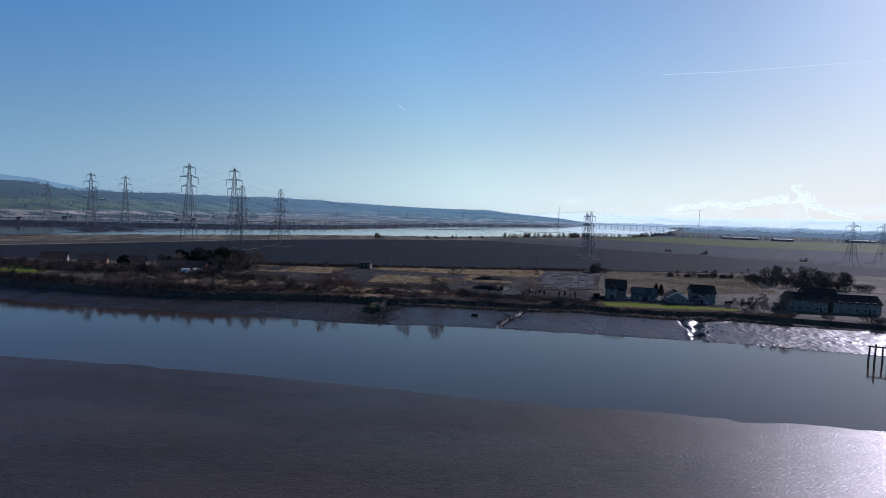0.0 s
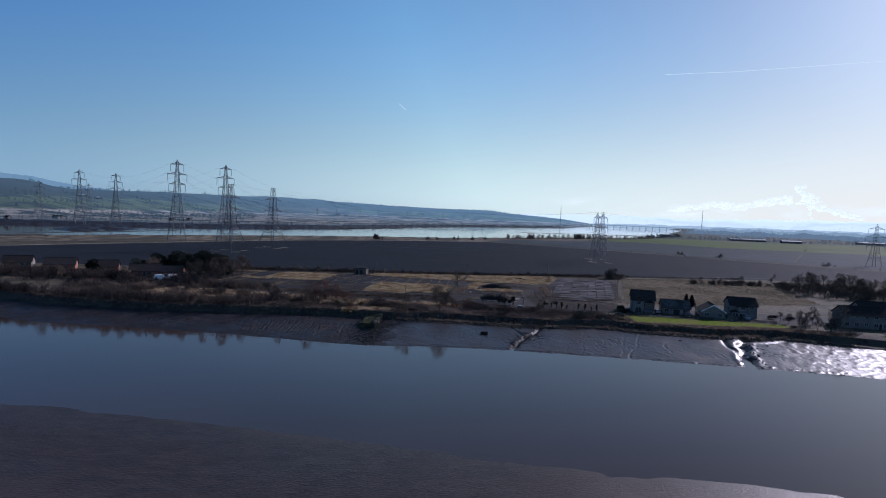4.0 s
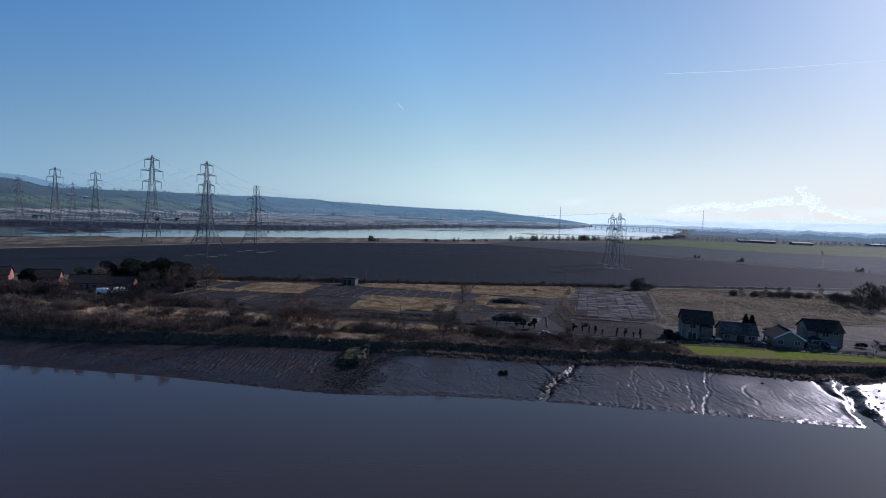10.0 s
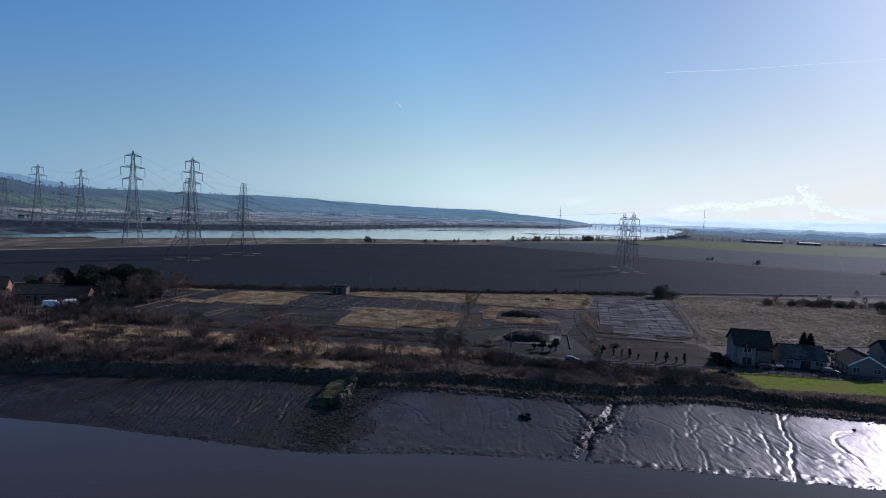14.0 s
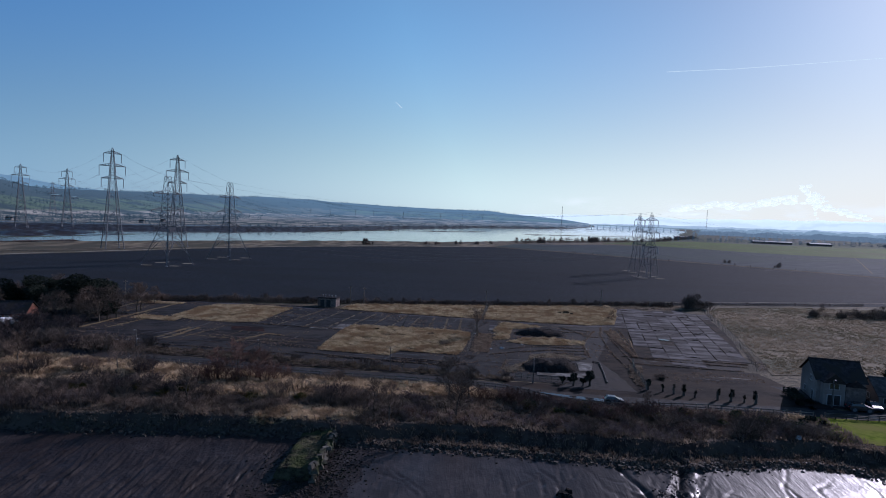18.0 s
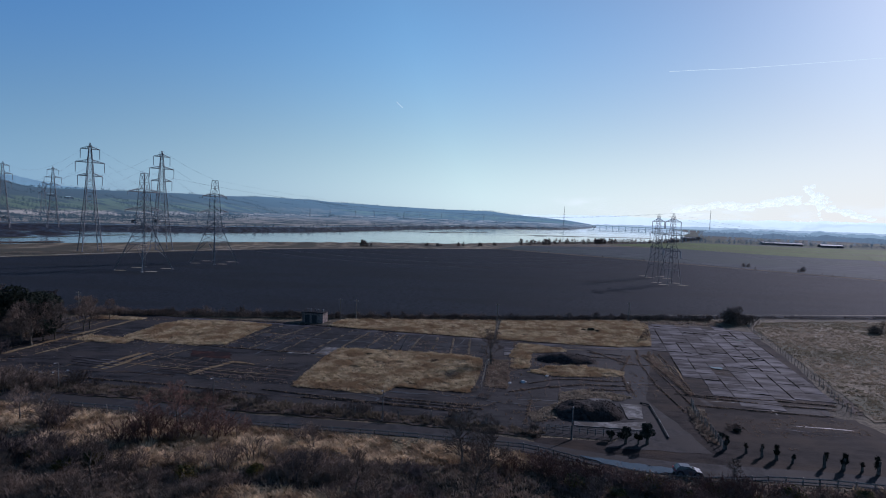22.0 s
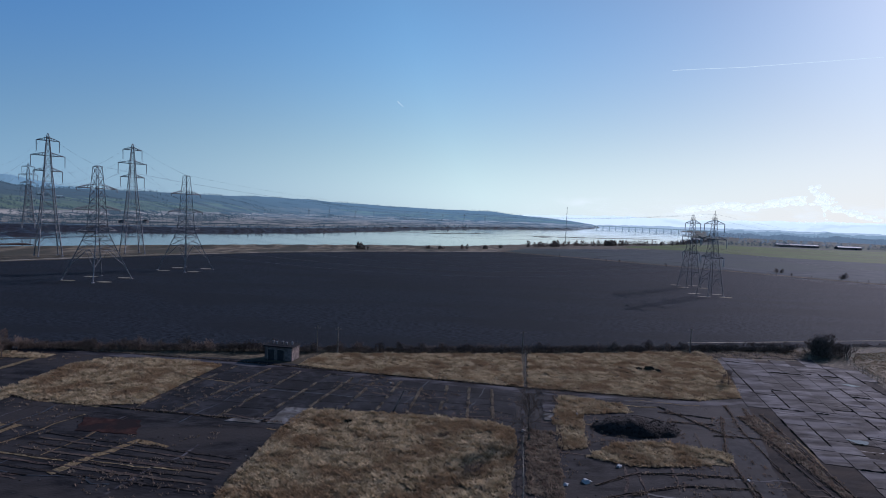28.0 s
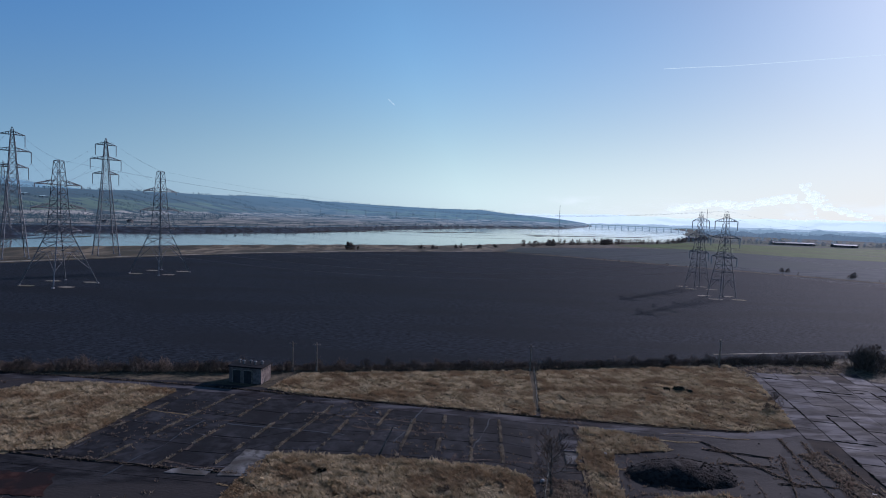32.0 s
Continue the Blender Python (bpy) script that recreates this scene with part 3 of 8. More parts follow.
def land(x, y):
    x, y = np.asarray(x, float), np.asarray(y, float)
    yw, yt, yn = interp(x, FAR_EDGE), interp(x, MUD_TOP), interp(x, NEAR_EDGE)
    yt = yt + lump(x, y, 7) * 2.0
    sn, sf = interp(x, SHORE_N), interp(x, SHORE_F)
    # the far bank: mud, a low scarp, then the level ground
    t = (y - yw) / np.maximum(yt - yw, 4)
    mud = WATER - 0.15 + 2.3 * np.clip(t, -0.4, 1.0)
    bend = 2.2 * lump(x, y, 9) + 0.8 * lump2(x, y, 3)
    rills = np.maximum(0, 0.22 - np.abs(lump(x + 0.3 * y + bend, y * 0.10, 2.3))) * 2.4 + np.maximum(0, 0.16 - np.abs(lump2(x + 0.15 * y + bend, y * 0.09, 6.1))) * 1.8
    mud = mud - smooth01(t * 3) * smooth01((1.15 - t) * 2.5) * rills * (0.015 + 0.01 * smooth01((x - 5) / 30)) * (0.2 + 1.6 * np.clip(lump(x, y, 23) + 0.5, 0, 1)) + 0.10 + 0.04 * lump2(x, y, 1.9)
    px, py = x, y
    x, y = x + 1.9 * lump(px, py, 4.2) + 0.8 * lump2(px, py, 1.7), y + 1.9 * lump2(px, py, 4.2)
    d, a = seg_dist(x, y, GULLY_1)
    side = 1 + 0.8 * lump2(px, py, 1.3)
    mud = mud - (0.75 - 0.2 * a) * np.exp(-(d / (0.62 * side)) ** 2) + (0.10 * np.exp(-((d - 1.6) / 0.7) ** 2) + 0.55 * np.exp(-(d / 2.2) ** 2) * np.maximum(0, lump(px, py, 0.8) + 0.5 * lump2(px, py, 0.45))) * smooth01(t * 4)
    d, a = seg_dist(x, y, GULLY_1B)
    mud = mud - 0.3 * np.exp(-(d / 0.5) ** 2) + 0.4 * np.exp(-(d / 1.3) ** 2) * np.maximum(0, lump(px, py, 0.8))
    d, a = seg_dist(x, y, CREEK)
    mud = mud - (0.95 - 0.3 * a) * np.exp(-(d / 1.25) ** 2) + 0.28 * np.exp(-((d - 2.4) / 1.0) ** 2) * smooth01(t * 4)
    d, a = seg_dist(x, y, CREEK_B)
    mud = mud - 0.6 * np.exp(-(d / 0.9) ** 2)
    x, y = px, py
    shelf = 0.6 + 2.8 * smooth01((x + 22) / 14)
    rise = smooth01((y - yt) / 0.8) * 0.4 + smooth01((y - yt - shelf) / 2.4) * 2.2
    scarp = np.where(y > yt, mud + rise, mud)
    level = np.minimum(scarp, 0.0 + lump(x, y, 3.0) * 0.12 - 0.03)
    z = np.where(y > yt + 12, -0.03 + lump(x, y, 3.0) * 0.05, level)
    # the river bed and the near tidal flat
    near = WATER + 0.05 + 0.9 * smooth01((yn - y) / 90) + lump(x, y, 9) * 0.10 + lump2(x, y, 3.1) * 0.05
    bed = WATER - 1.2
    k = (y - yn)
    river = np.where(k < 0, near, np.maximum(WATER + 0.05 - k * 0.06 + lump(x, y, 9) * 0.08, bed))
    z = np.where(y < yw - 2, np.maximum(river, np.where(y > yw - 12, mud, -9)), z)
    z = np.where((y < yw - 2) & (k > 30), np.maximum(mud, bed), z)
    # land behind the near flat
    z = z + 4.0 * smooth01((-40 - y - 0.16 * x) / 30) * (np.abs(x) < 4000)
    # the estuary, and the country beyond it
    wn_ = smooth01((y - sn) / (14 + 0.02 * np.maximum(y, 0)))
    levee = 1.6 * np.exp(-(((y - sn) + 22) / 10) ** 2) * (x < 60) * (x > -420)
    z = z + np.where(y > 300, levee, 0)
    z = np.where(y > 300, z * (1 - wn_) + wn_ * -5.6, z)
    for bar_line, wide in (([(203, 1390), (350, 1500), (500, 1590)], 16), ([(-222, 1240), (-91, 1430)], 10), ([(-473, 645), (-433, 732), (-395, 850)], 14)):
        d, a = seg_dist(x, y, bar_line)
        z = z + np.where(y > 500, 1.6 * np.exp(-(d / wide) ** 2), 0)
    back = smooth01((y - sf) / (20 + 0.012 * np.maximum(y, 0)))
    r = np.hypot(x, y - 100)
    az = np.degrees(np.arctan2(x, y - 100))
    crest, foot, far = interp(az, CREST), interp(az, FOOT), interp(az, SUMMIT)
    df = np.clip((r - foot) / (far - foot), 0, 1)
    h = np.maximum(33 + crest / 980 * far, 0) * (0.55 * df + 0.45 * smooth01(df)) * np.clip((crest + 9) / 3, 0, 1)
    h = h * (1 + 0.10 * lump(x, y, 420) + 0.06 * lump2(x, y, 160)) + 1.0 + 2.2 * smooth01((y - sf - 120) / 400) * (1 + lump(x, y, 90))
    for px_, py_ in ((-484.7, 765.1), (-469.7, 821.6)):
        z = np.maximum(z, -5.6 + 8.0 * np.exp(-(((x - px_) / 17) ** 2 + ((y - py_) / 15) ** 2)))
    return np.where((y > sf) & (y > 0), z * (1 - back) + back * h, z)


def steps(spec):
    out = [spec[0]]
    for end, step, grow in spec[1:]:
        while out[-1] < end:
            out.append(out[-1] + step)
            step *= grow
    return np.array(out)


gx_r = steps([0.0, (140, 0.3, 1.0), (5200, 0.9, 1.06)])
gx = np.concatenate([-gx_r[:0:-1], gx_r])
gy = np.concatenate([[-900, -500, -300, -200, -140], steps([-100.0, (60, 10, 1), (100, 4, 1), (172, 2.2, 1), (220, 0.3, 1), (240, 1.2, 1), (372, 2.5, 1), (4950, 3, 1.03)])])
GX, GY = np.meshgrid(gx, gy)
GZ = land(GX, GY)


def rill(rnd, x, y, heading, length, out, depth=0):
    """One runnel in the mud, climbing from the water and forking."""
    pts = [(x, y)]
    for k in range(max(3, int(length / 1.6))):
        heading += rnd.gauss(0, 0.24 if x > -20 else 0.08)
        x, y = x + math.sin(heading) * 1.6, y + math.cos(heading) * 1.6
        pts.append((x, y))
        if depth < 2 and k > 1 and rnd.random() < 0.24:
            rill(rnd, x, y, heading + rnd.choice((-1, 1)) * rnd.uniform(0.35, 0.7), length * rnd.uniform(0.3, 0.55), out, depth + 1)
    out.append((pts, depth))


rl = random.Random(31)
RILLS = []
for k in range(46):
    x = rl.uniform(-14, 70)
    f = rl.choice((0.3, 0.45, 0.6))
    y0, y1 = float(interp(x, FAR_EDGE)), float(interp(x, MUD_TOP))
    rill(rl, x, y0 + (y1 - y0) * f, rl.gauss(0.12, 0.15), (y1 - y0) * rl.uniform(0.2, 0.5), RILLS, 1 if k % 3 else 2)
# feathered runnels that drain into the gully
for side, n in ((-1, 30), (1, 12)):
    for k in range(n):
        q = rl.random()
        gxy = Vector(GULLY_1[1]).lerp(Vector(GULLY_1[4]), q)
        turn = side * rl.uniform(0.75, 1.35) + 0.45
        rill(rl, gxy.x + side * 0.6, gxy.y, turn, rl.uniform(3.5, 8.5) * (1 if side < 0 else 0.6), RILLS, 1)
for k in range(60):
    x = rl.uniform(-66, -31)
    y0, y1 = float(interp(x, FAR_EDGE)), float(interp(x, MUD_TOP))
    f = rl.uniform(0.2, 0.5)
    rill(rl, x, y0 + (y1 - y0) * f, rl.gauss(0.12, 0.07), (y1 - y0) * rl.uniform(0.3, 0.6), RILLS, 2)
for k in range(22):
    x = rl.uniform(-96, -66)
    y0, y1 = float(interp(x, FAR_EDGE)), float(interp(x, MUD_TOP))
    rill(rl, x, y0 + (y1 - y0) * rl.uniform(0.4, 0.65), rl.gauss(0.75, 0.1), (y1 - y0) * rl.uniform(0.2, 0.45), RILLS, 2)
# long straight grooves on the shining flat
for k in range(60):
    x = rl.uniform(60, 112)
    y0, y1 = float(interp(x, FAR_EDGE)), float(interp(x, MUD_TOP))
    rill(rl, x, y0 + (y1 - y0) * rl.uniform(0.08, 0.45), rl.gauss(-0.10, 0.05), (y1 - y0) * rl.uniform(0.25, 0.6), RILLS, 3)


def carve(pts, w, depth, rim, warp=1.0):
    px, py = np.array(pts).T
    pick = (GX > px.min() - 2.5) & (GX < px.max() + 2.5) & (GY > py.min() - 2.5) & (GY < py.max() + 2.5)
    if pick.any():
        x, y = GX[pick], GY[pick]
        d, a = seg_dist(x + warp * (0.9 * lump(x, y, 2.1) + 0.35 * lump2(x, y, 0.9)), y + warp * 0.6 * lump2(x, y, 2.1), pts)
        w = w * (1 - 0.35 * a)
        GZ[pick] += depth * (1 - 0.4 * a) * (rim * np.exp(-((d - 2.1 * w) / w) ** 2) - np.exp(-(d / w) ** 2))


for pts, depth in RILLS:
    west = pts[0][0] < -20
    carve(pts, (0.36, 0.30, 0.27, 0.26)[depth], (0.13, 0.08, 0.15 if west else 0.06, 0.035)[depth], 0.5 if west else 0.35, 0.25 if west else 1.0)
for pts, w, depth in RUNNELS:
    carve(pts[::-1], w, depth * 0.7, 0.30)
# crumbled clods at the water's edge and churned mud in patches
edge = np.exp(-((GY - interp(GX, FAR_EDGE) - 1.6) / 1.3) ** 2) * (GX > -60)
GZ += edge * np.maximum(0, lump(GX, GY, 0.9) + 0.6 * lump2(GX, GY, 0.5)) * 0.4
rough_t = (GY - interp(GX, FAR_EDGE)) / np.maximum(interp(GX, MUD_TOP) - interp(GX, FAR_EDGE), 4)
churn = (rough_t > 0.02) * (rough_t < 0.75) * np.clip(lump(GX, GY, 9) * 3 + 0.1, 0, 1)
east = np.clip((GX - 96) / 10, 0, 1) * (GX < 220) * (rough_t > 0.05) * (rough_t < 0.95)
GZ += east * (np.maximum(0, lump(GX, GY, 2.6)) * 0.30 + np.maximum(0, lump2(GX, GY, 1.1)) * 0.22 - 0.05)
GZ += churn * (GY < 230) * (GY > 150) * (lump2(GX + 0.4 * GY, GY * 0.5, 0.8) * 0.10 + lump(GX, GY, 0.6) * 0.05)
nx, ny = len(gx), len(gy)
idx = np.arange(nx * ny).reshape(ny, nx)
quads = np.stack([idx[:-1, :-1], idx[:-1, 1:], idx[1:, 1:], idx[1:, :-1]], -1).reshape(-1, 4)
cx, cy = (GX[:-1, :-1] + GX[1:, 1:]).ravel() / 2, (GY[:-1, :-1] + GY[1:, 1:]).ravel() / 2
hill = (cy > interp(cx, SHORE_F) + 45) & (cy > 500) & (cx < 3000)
verts = np.stack([GX, GY, GZ], -1).reshape(-1, 3)
ground = sheet_mesh("ground", verts, quads[~hill], ["meadow", "mud", "flat", "bank", "farland", "levee", "moor", "silt"], smooth=True)
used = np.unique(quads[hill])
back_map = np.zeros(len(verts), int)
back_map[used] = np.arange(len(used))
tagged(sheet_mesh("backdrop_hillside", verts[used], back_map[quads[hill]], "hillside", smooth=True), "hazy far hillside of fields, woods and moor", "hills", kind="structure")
jit = lump(cx, cy, 2.3) * 3
kind = np.zeros(len(cx), int)
kind[(cy < interp(cx, MUD_TOP) + 11 + jit)] = 3
kind[(cy < interp(cx, MUD_TOP) + jit * 0.6)] = 1
# shade inside the gully is put in as the darker silt
bed, _ = seg_dist(cx + 1.9 * lump(cx, cy, 4.2) + 0.8 * lump2(cx, cy, 1.7), cy + 1.9 * lump2(cx, cy, 4.2), GULLY_1)
kind[(kind == 1) & (bed < 1.3)] = 7
kind[(kind == 1) & (cx + 9 * lump2(cx, cy, 11) + 4 * jit < -12)] = 7
kind[cy < interp(cx, FAR_EDGE) - 10] = 2
kind[(cy < -60)] = 0
kind[(cy > 480) & (cy > interp(cx, SHORE_N) + 40)] = 4
kind[(cy > 300) & (cx > 330)] = 4
kind[(cy > 500) & (cx < 1500) & (cy > interp(cx, SHORE_F) - 40)] = 7
kind[(np.hypot(cx + 478, cy - 794) < 75)] = 7
kind[(cy > 400) & (cx < 60) & (cy < interp(cx, SHORE_N) + 6) & (cy > interp(cx, SHORE_N) - 110)] = 5
ground.data.polygons.foreach_set("material_index", kind[~hill].astype(np.int32))
tagged(ground, "river banks, grey tidal mud and flat winter farmland", "ground", kind="structure")

wv = [(-5200, -900, WATER), (5200, -900, WATER), (5200, 4950, WATER), (-5200, 4950, WATER)]
river = sheet_mesh("water", wv, [(0, 1, 2, 3)], "water")
tagged(river, "calm grey-blue tidal river and estuary water", "water", kind="structure")


def ragged(poly, step=2.5, amp=0.5, seed=0):
    """A polygon's outline with an uneven edge."""
    rnd = random.Random(seed)
    out = []
    n = len(poly)
    for k in range(n):
        (x0, y0), (x1, y1) = poly[k], poly[(k + 1) % n]
        m = max(1, int(math.hypot(x1 - x0, y1 - y0) / step))
        for j in range(m):
            t = j / m
            a = amp if j else amp * 0.3
            out.append((x0 + (x1 - x0) * t + rnd.uniform(-a, a), y0 + (y1 - y0) * t + rnd.uniform(-a, a)))
    return out


def patch_sheet(name, poly, z, mat, thick=0.0, step=2.5, amp=0.4, seed=1):
    """A flat piece of ground with a ragged outline; thick gives it a raised edge."""
    pts = ragged(poly, step, amp, seed)
    bm = bmesh.new()
    top = [bm.verts.new((x, y, z)) for x, y in pts]
    f = bm.faces.new(top)
    f.normal_update()
    if f.normal.z < 0:
        f.normal_flip()
    if thick:
        low = [bm.verts.new((x, y, z - thick)) for x, y in pts]
        n = len(top)
        for k in range(n):
            bm.faces.new((top[k], low[k], low[(k + 1) % n], top[(k + 1) % n]))
    bmesh.ops.triangulate(bm, faces=[f])
    return part(name, bm, mat)


def strip(name, pts, width, z, mat, lift=0.0, drape=False, amp=0.15, seg=4.0, seed=2):
    """A road or track along a line."""
    rnd = random.Random(seed)
    line = []
    for k in range(len(pts) - 1):
        (x0, y0), (x1, y1) = pts[k], pts[k + 1]
        m = max(1, int(math.hypot(x1 - x0, y1 - y0) / seg))
        line += [(x0 + (x1 - x0) * j / m, y0 + (y1 - y0) * j / m) for j in range(m)]
    line.append(pts[-1])
    vs, fs = [], []
    for k, (x, y) in enumerate(line):
        a, b = line[max(k - 1, 0)], line[min(k + 1, len(line) - 1)]
        d = Vector((b[0] - a[0], b[1] - a[1])).normalized()
        for s in (-1, 1):
            w = width / 2 + rnd.uniform(-amp, amp)
            px, py = x - d.y * s * w, y + d.x * s * w
            vs.append((px, py, float(land(px, py)) + lift if drape else z))
        if k:
            fs.append((2 * k - 1, 2 * k - 2, 2 * k, 2 * k + 1))
    return sheet_mesh(name, vs, fs, mat, smooth=True)


# ---- fields and paths ----
PLOUGH = [(-300, 318), (-122, 329), (-54, 338), (14, 346), (66, 356), (112, 366), (190, 378), (330, 400), (420, 440), (340, 520), (246, 607), (187, 658), (112, 724), (54, 763), (-66, 700), (-144, 640), (-198, 581), (-240, 518), (-330, 400)]
tagged(patch_sheet("ploughed_field", PLOUGH, 0.06, "plough", amp=0.5, step=8), "wide dark ploughed field of bare soil", "field", kind="structure")
tagged(patch_sheet("stubble_field", [(60, 775), (118, 733), (192, 668), (252, 616), (345, 530), (457, 430), (700, 335), (1300, 480), (1300, 700), (900, 760), (560, 905), (400, 985), (231, 925), (90, 850)], 0.10, "fieldb", step=15, amp=1.5), "grey-green stubble field beyond the ditch", "field", kind="structure")
tagged(patch_sheet("pasture_field", [(240, 985), (318, 958), (393, 880), (473, 830), (575, 815), (900, 752), (1500, 950), (1500, 1250), (870, 1216), (654, 1185), (505, 1215), (420, 1170), (330, 1080)], 0.20, "green", step=15, amp=1.5), "pale green pasture field beside the estuary", "field", kind="structure")
tagged(patch_sheet("dry_grass_field", [(110, 357), (150, 368), (230, 372), (300, 345), (260, 300), (170, 275), (125, 262), (95, 257), (74, 256), (88, 297), (102, 345)], 0.09, "dryfield", step=4, amp=0.6), "brown rough-grass field behind the houses", "field", kind="structure")
tagged(strip("farm_track", [(66, 363.5), (90, 368), (126, 376), (190, 388), (330, 412), (430, 428)], 0.6, 0.12, "track"), "pale gravel farm track along the hedge", "track", kind="structure")
tagged(strip("levee_track", [(-330, 400), (-245, 522), (-203, 584), (-148, 644), (-68, 704), (52, 768)], 5.0, 0.14, "track", amp=0.8), "pale bare strip along the flood bank", "track", kind="structure")
tagged(strip("ditch_track", [(54, 768), (115, 728), (190, 662), (249, 611), (343, 525), (450, 440)], 2.6, 0.14, "dryfield", amp=0.5), "pale grassy track between two fields", "track", kind="structure")

for k, dx in enumerate((0.0, 2.0)):
    tagged(strip("wheel_track", [(109.5 + dx, 322), (113 + dx, 330), (121 + dx, 341), (130 + dx, 351), (135 + dx, 360)], 0.55, 0.13, "track", amp=0.2, seg=1.5, seed=70 + k), "pale wheel rut across the brown field", "track", "wheel ruts", kind="structure")
tagged(strip("ditch", [(57, 771), (118, 731), (193, 665), (252, 614), (346, 528), (453, 443)], 2.6, 0.16, "bank", amp=0.7), "dark overgrown ditch between two fields", "ditch", kind="structure")
tagged(strip("field_drain", [(345, 572), (470, 752), (612, 960)], 1.1, 0.2, "dryfield", amp=0.35), "pale straight drain across the stubble field", "ditch", kind="structure")
LANE = [(-260, 280), (-160, 266), (-101, 257.5), (-78, 253.5), (-58, 251), (-38, 246.8), (-13, 244.5), (-2, 243), (10, 238.8), (18, 236.2), (28, 234.2), (43, 233), (60, 231.3), (72, 230), (95, 228), (118, 225.5), (150, 222)]
tagged(strip("lane", LANE, 4.6, 0.06, "road", amp=0.2), "narrow grey asphalt lane beside the derelict site", "road", kind="structure")
tagged(patch_sheet("lane_mouth", [(20, 240.5), (36, 239.5), (36, 252), (35, 264), (42, 282), (50, 300), (46, 303), (36, 285), (30, 264), (28, 250)], 0.075, "road", amp=0.25), "cracked asphalt entrance to the derelict site", "road", kind="structure")

tagged(patch_sheet("lane_verge", [(9, 243.8), (22, 243), (36, 241), (60, 237), (72, 235), (72.5, 231.2), (60, 232.6), (43, 234.3), (28, 235.6), (18, 237.6), (9, 240.6)], 0.045, "apron", step=1.5, amp=0.25), "worn dark tarmac between the lane and the site", "road", kind="structure")
SITE = [(-122, 262), (-60, 257), (-22, 250.5), (12, 244.5), (22, 243.5), (30, 250), (40, 262), (47, 261.5), (68, 258), (82, 294), (94, 334), (66, 344), (54, 313), (30, 312), (-54, 327), (-112, 331), (-126, 300)]
tagged(patch_sheet("tarmac_yard", SITE, 0.035, "tarmac", amp=0.4), "cracked dark tarmac of a cleared industrial site", "ground", kind="structure")
SITE_ROAD = [(-112, 330), (-85, 327), (-54, 323.3), (-30, 318.7), (8, 312), (30, 308), (44, 307.5), (54, 310)]
tagged(strip("site_road", SITE_ROAD, 2.6, 0.07, "concrete", amp=0.1), "straight concrete roadway across the derelict site", "road", kind="structure")
tagged(strip("site_road", [(-118, 303), (-92, 297), (-66, 292.5), (-44, 289.5), (-32, 288)], 2.2, 0.07, "tarmac", amp=0.1), "dark tarmac roadway across the derelict site", "road", kind="structure")

GRASS = {
    "a": [(-88, 300), (-87, 318), (-83, 323.5), (-66, 324.5), (-56, 321.5), (-58, 310), (-60, 296), (-68, 294), (-80, 296)],
    "b": [(-33, 289), (-31, 296.5), (-18, 296), (1, 294), (4.5, 291), (4.0, 284), (1.5, 270), (0, 264.6), (-14.8, 266.5), (-17, 261.7), (-35, 264.6)],
    "c": [(-40, 324), (-36, 335), (13, 342), (9.5, 314), (-30, 321)],
    "d": [(10.5, 313.6), (15, 342), (64, 352), (65, 344), (58, 323), (54, 312), (44, 309.5), (31, 310.5)],
    "e": [(16, 309), (19, 309.5), (27, 305), (28, 301), (18, 299), (15, 284), (11, 283), (12, 296)],
    "f": [(20, 286.5), (29, 287.5), (37, 284), (36, 280), (21, 278), (14, 281)],
}
GRASS.update({
    "g": [(-111, 321), (-110, 326.5), (-95, 325), (-95, 321.5)],
    "h": [(-98, 295), (-97, 300), (-84, 299), (-84, 293)],
})
for key, poly in GRASS.items():
    tagged(patch_sheet("dry_grass_patch", poly, 0.11, "straw", step=1.5, amp=0.45, seed=ord(key)), "patch of straw-coloured dry grass on the yard", "grass", "grass patches on the yard", kind="structure")
DULL = {
    "i": [(16.6, 259.6), (18.6, 266.9), (23.6, 269.1), (29.7, 267.4), (32.6, 265.0), (29.1, 262.8), (24.4, 263.9), (19.2, 262.4)],
    "j": [(10.1, 253.9), (16.6, 260.4), (15.0, 252.5), (10.7, 250.0)],
    "k": [(5.4, 282.4), (6.0, 291.0), (11.0, 290.0), (10.2, 282.0), (8.0, 268.0), (3.4, 269.0)],
    "l": [(41.8, 260.8), (44.7, 260.1), (40.7, 250.1), (38.8, 243.0), (37.6, 244.0), (38.4, 250.2), (39.9, 255.4)],
    "m": [(47.1, 300.7), (46.3, 283.2), (45.4, 268.3), (46.3, 267.8), (48.4, 282.8), (51.0, 302.0)],
}
for key, poly in DULL.items():
    tagged(patch_sheet("brown_grass_patch", poly, 0.115, "verge", step=1.2, amp=0.4, seed=ord(key)), "patch of dull brown grass on the yard", "grass", "brown grass on the yard", kind="structure")


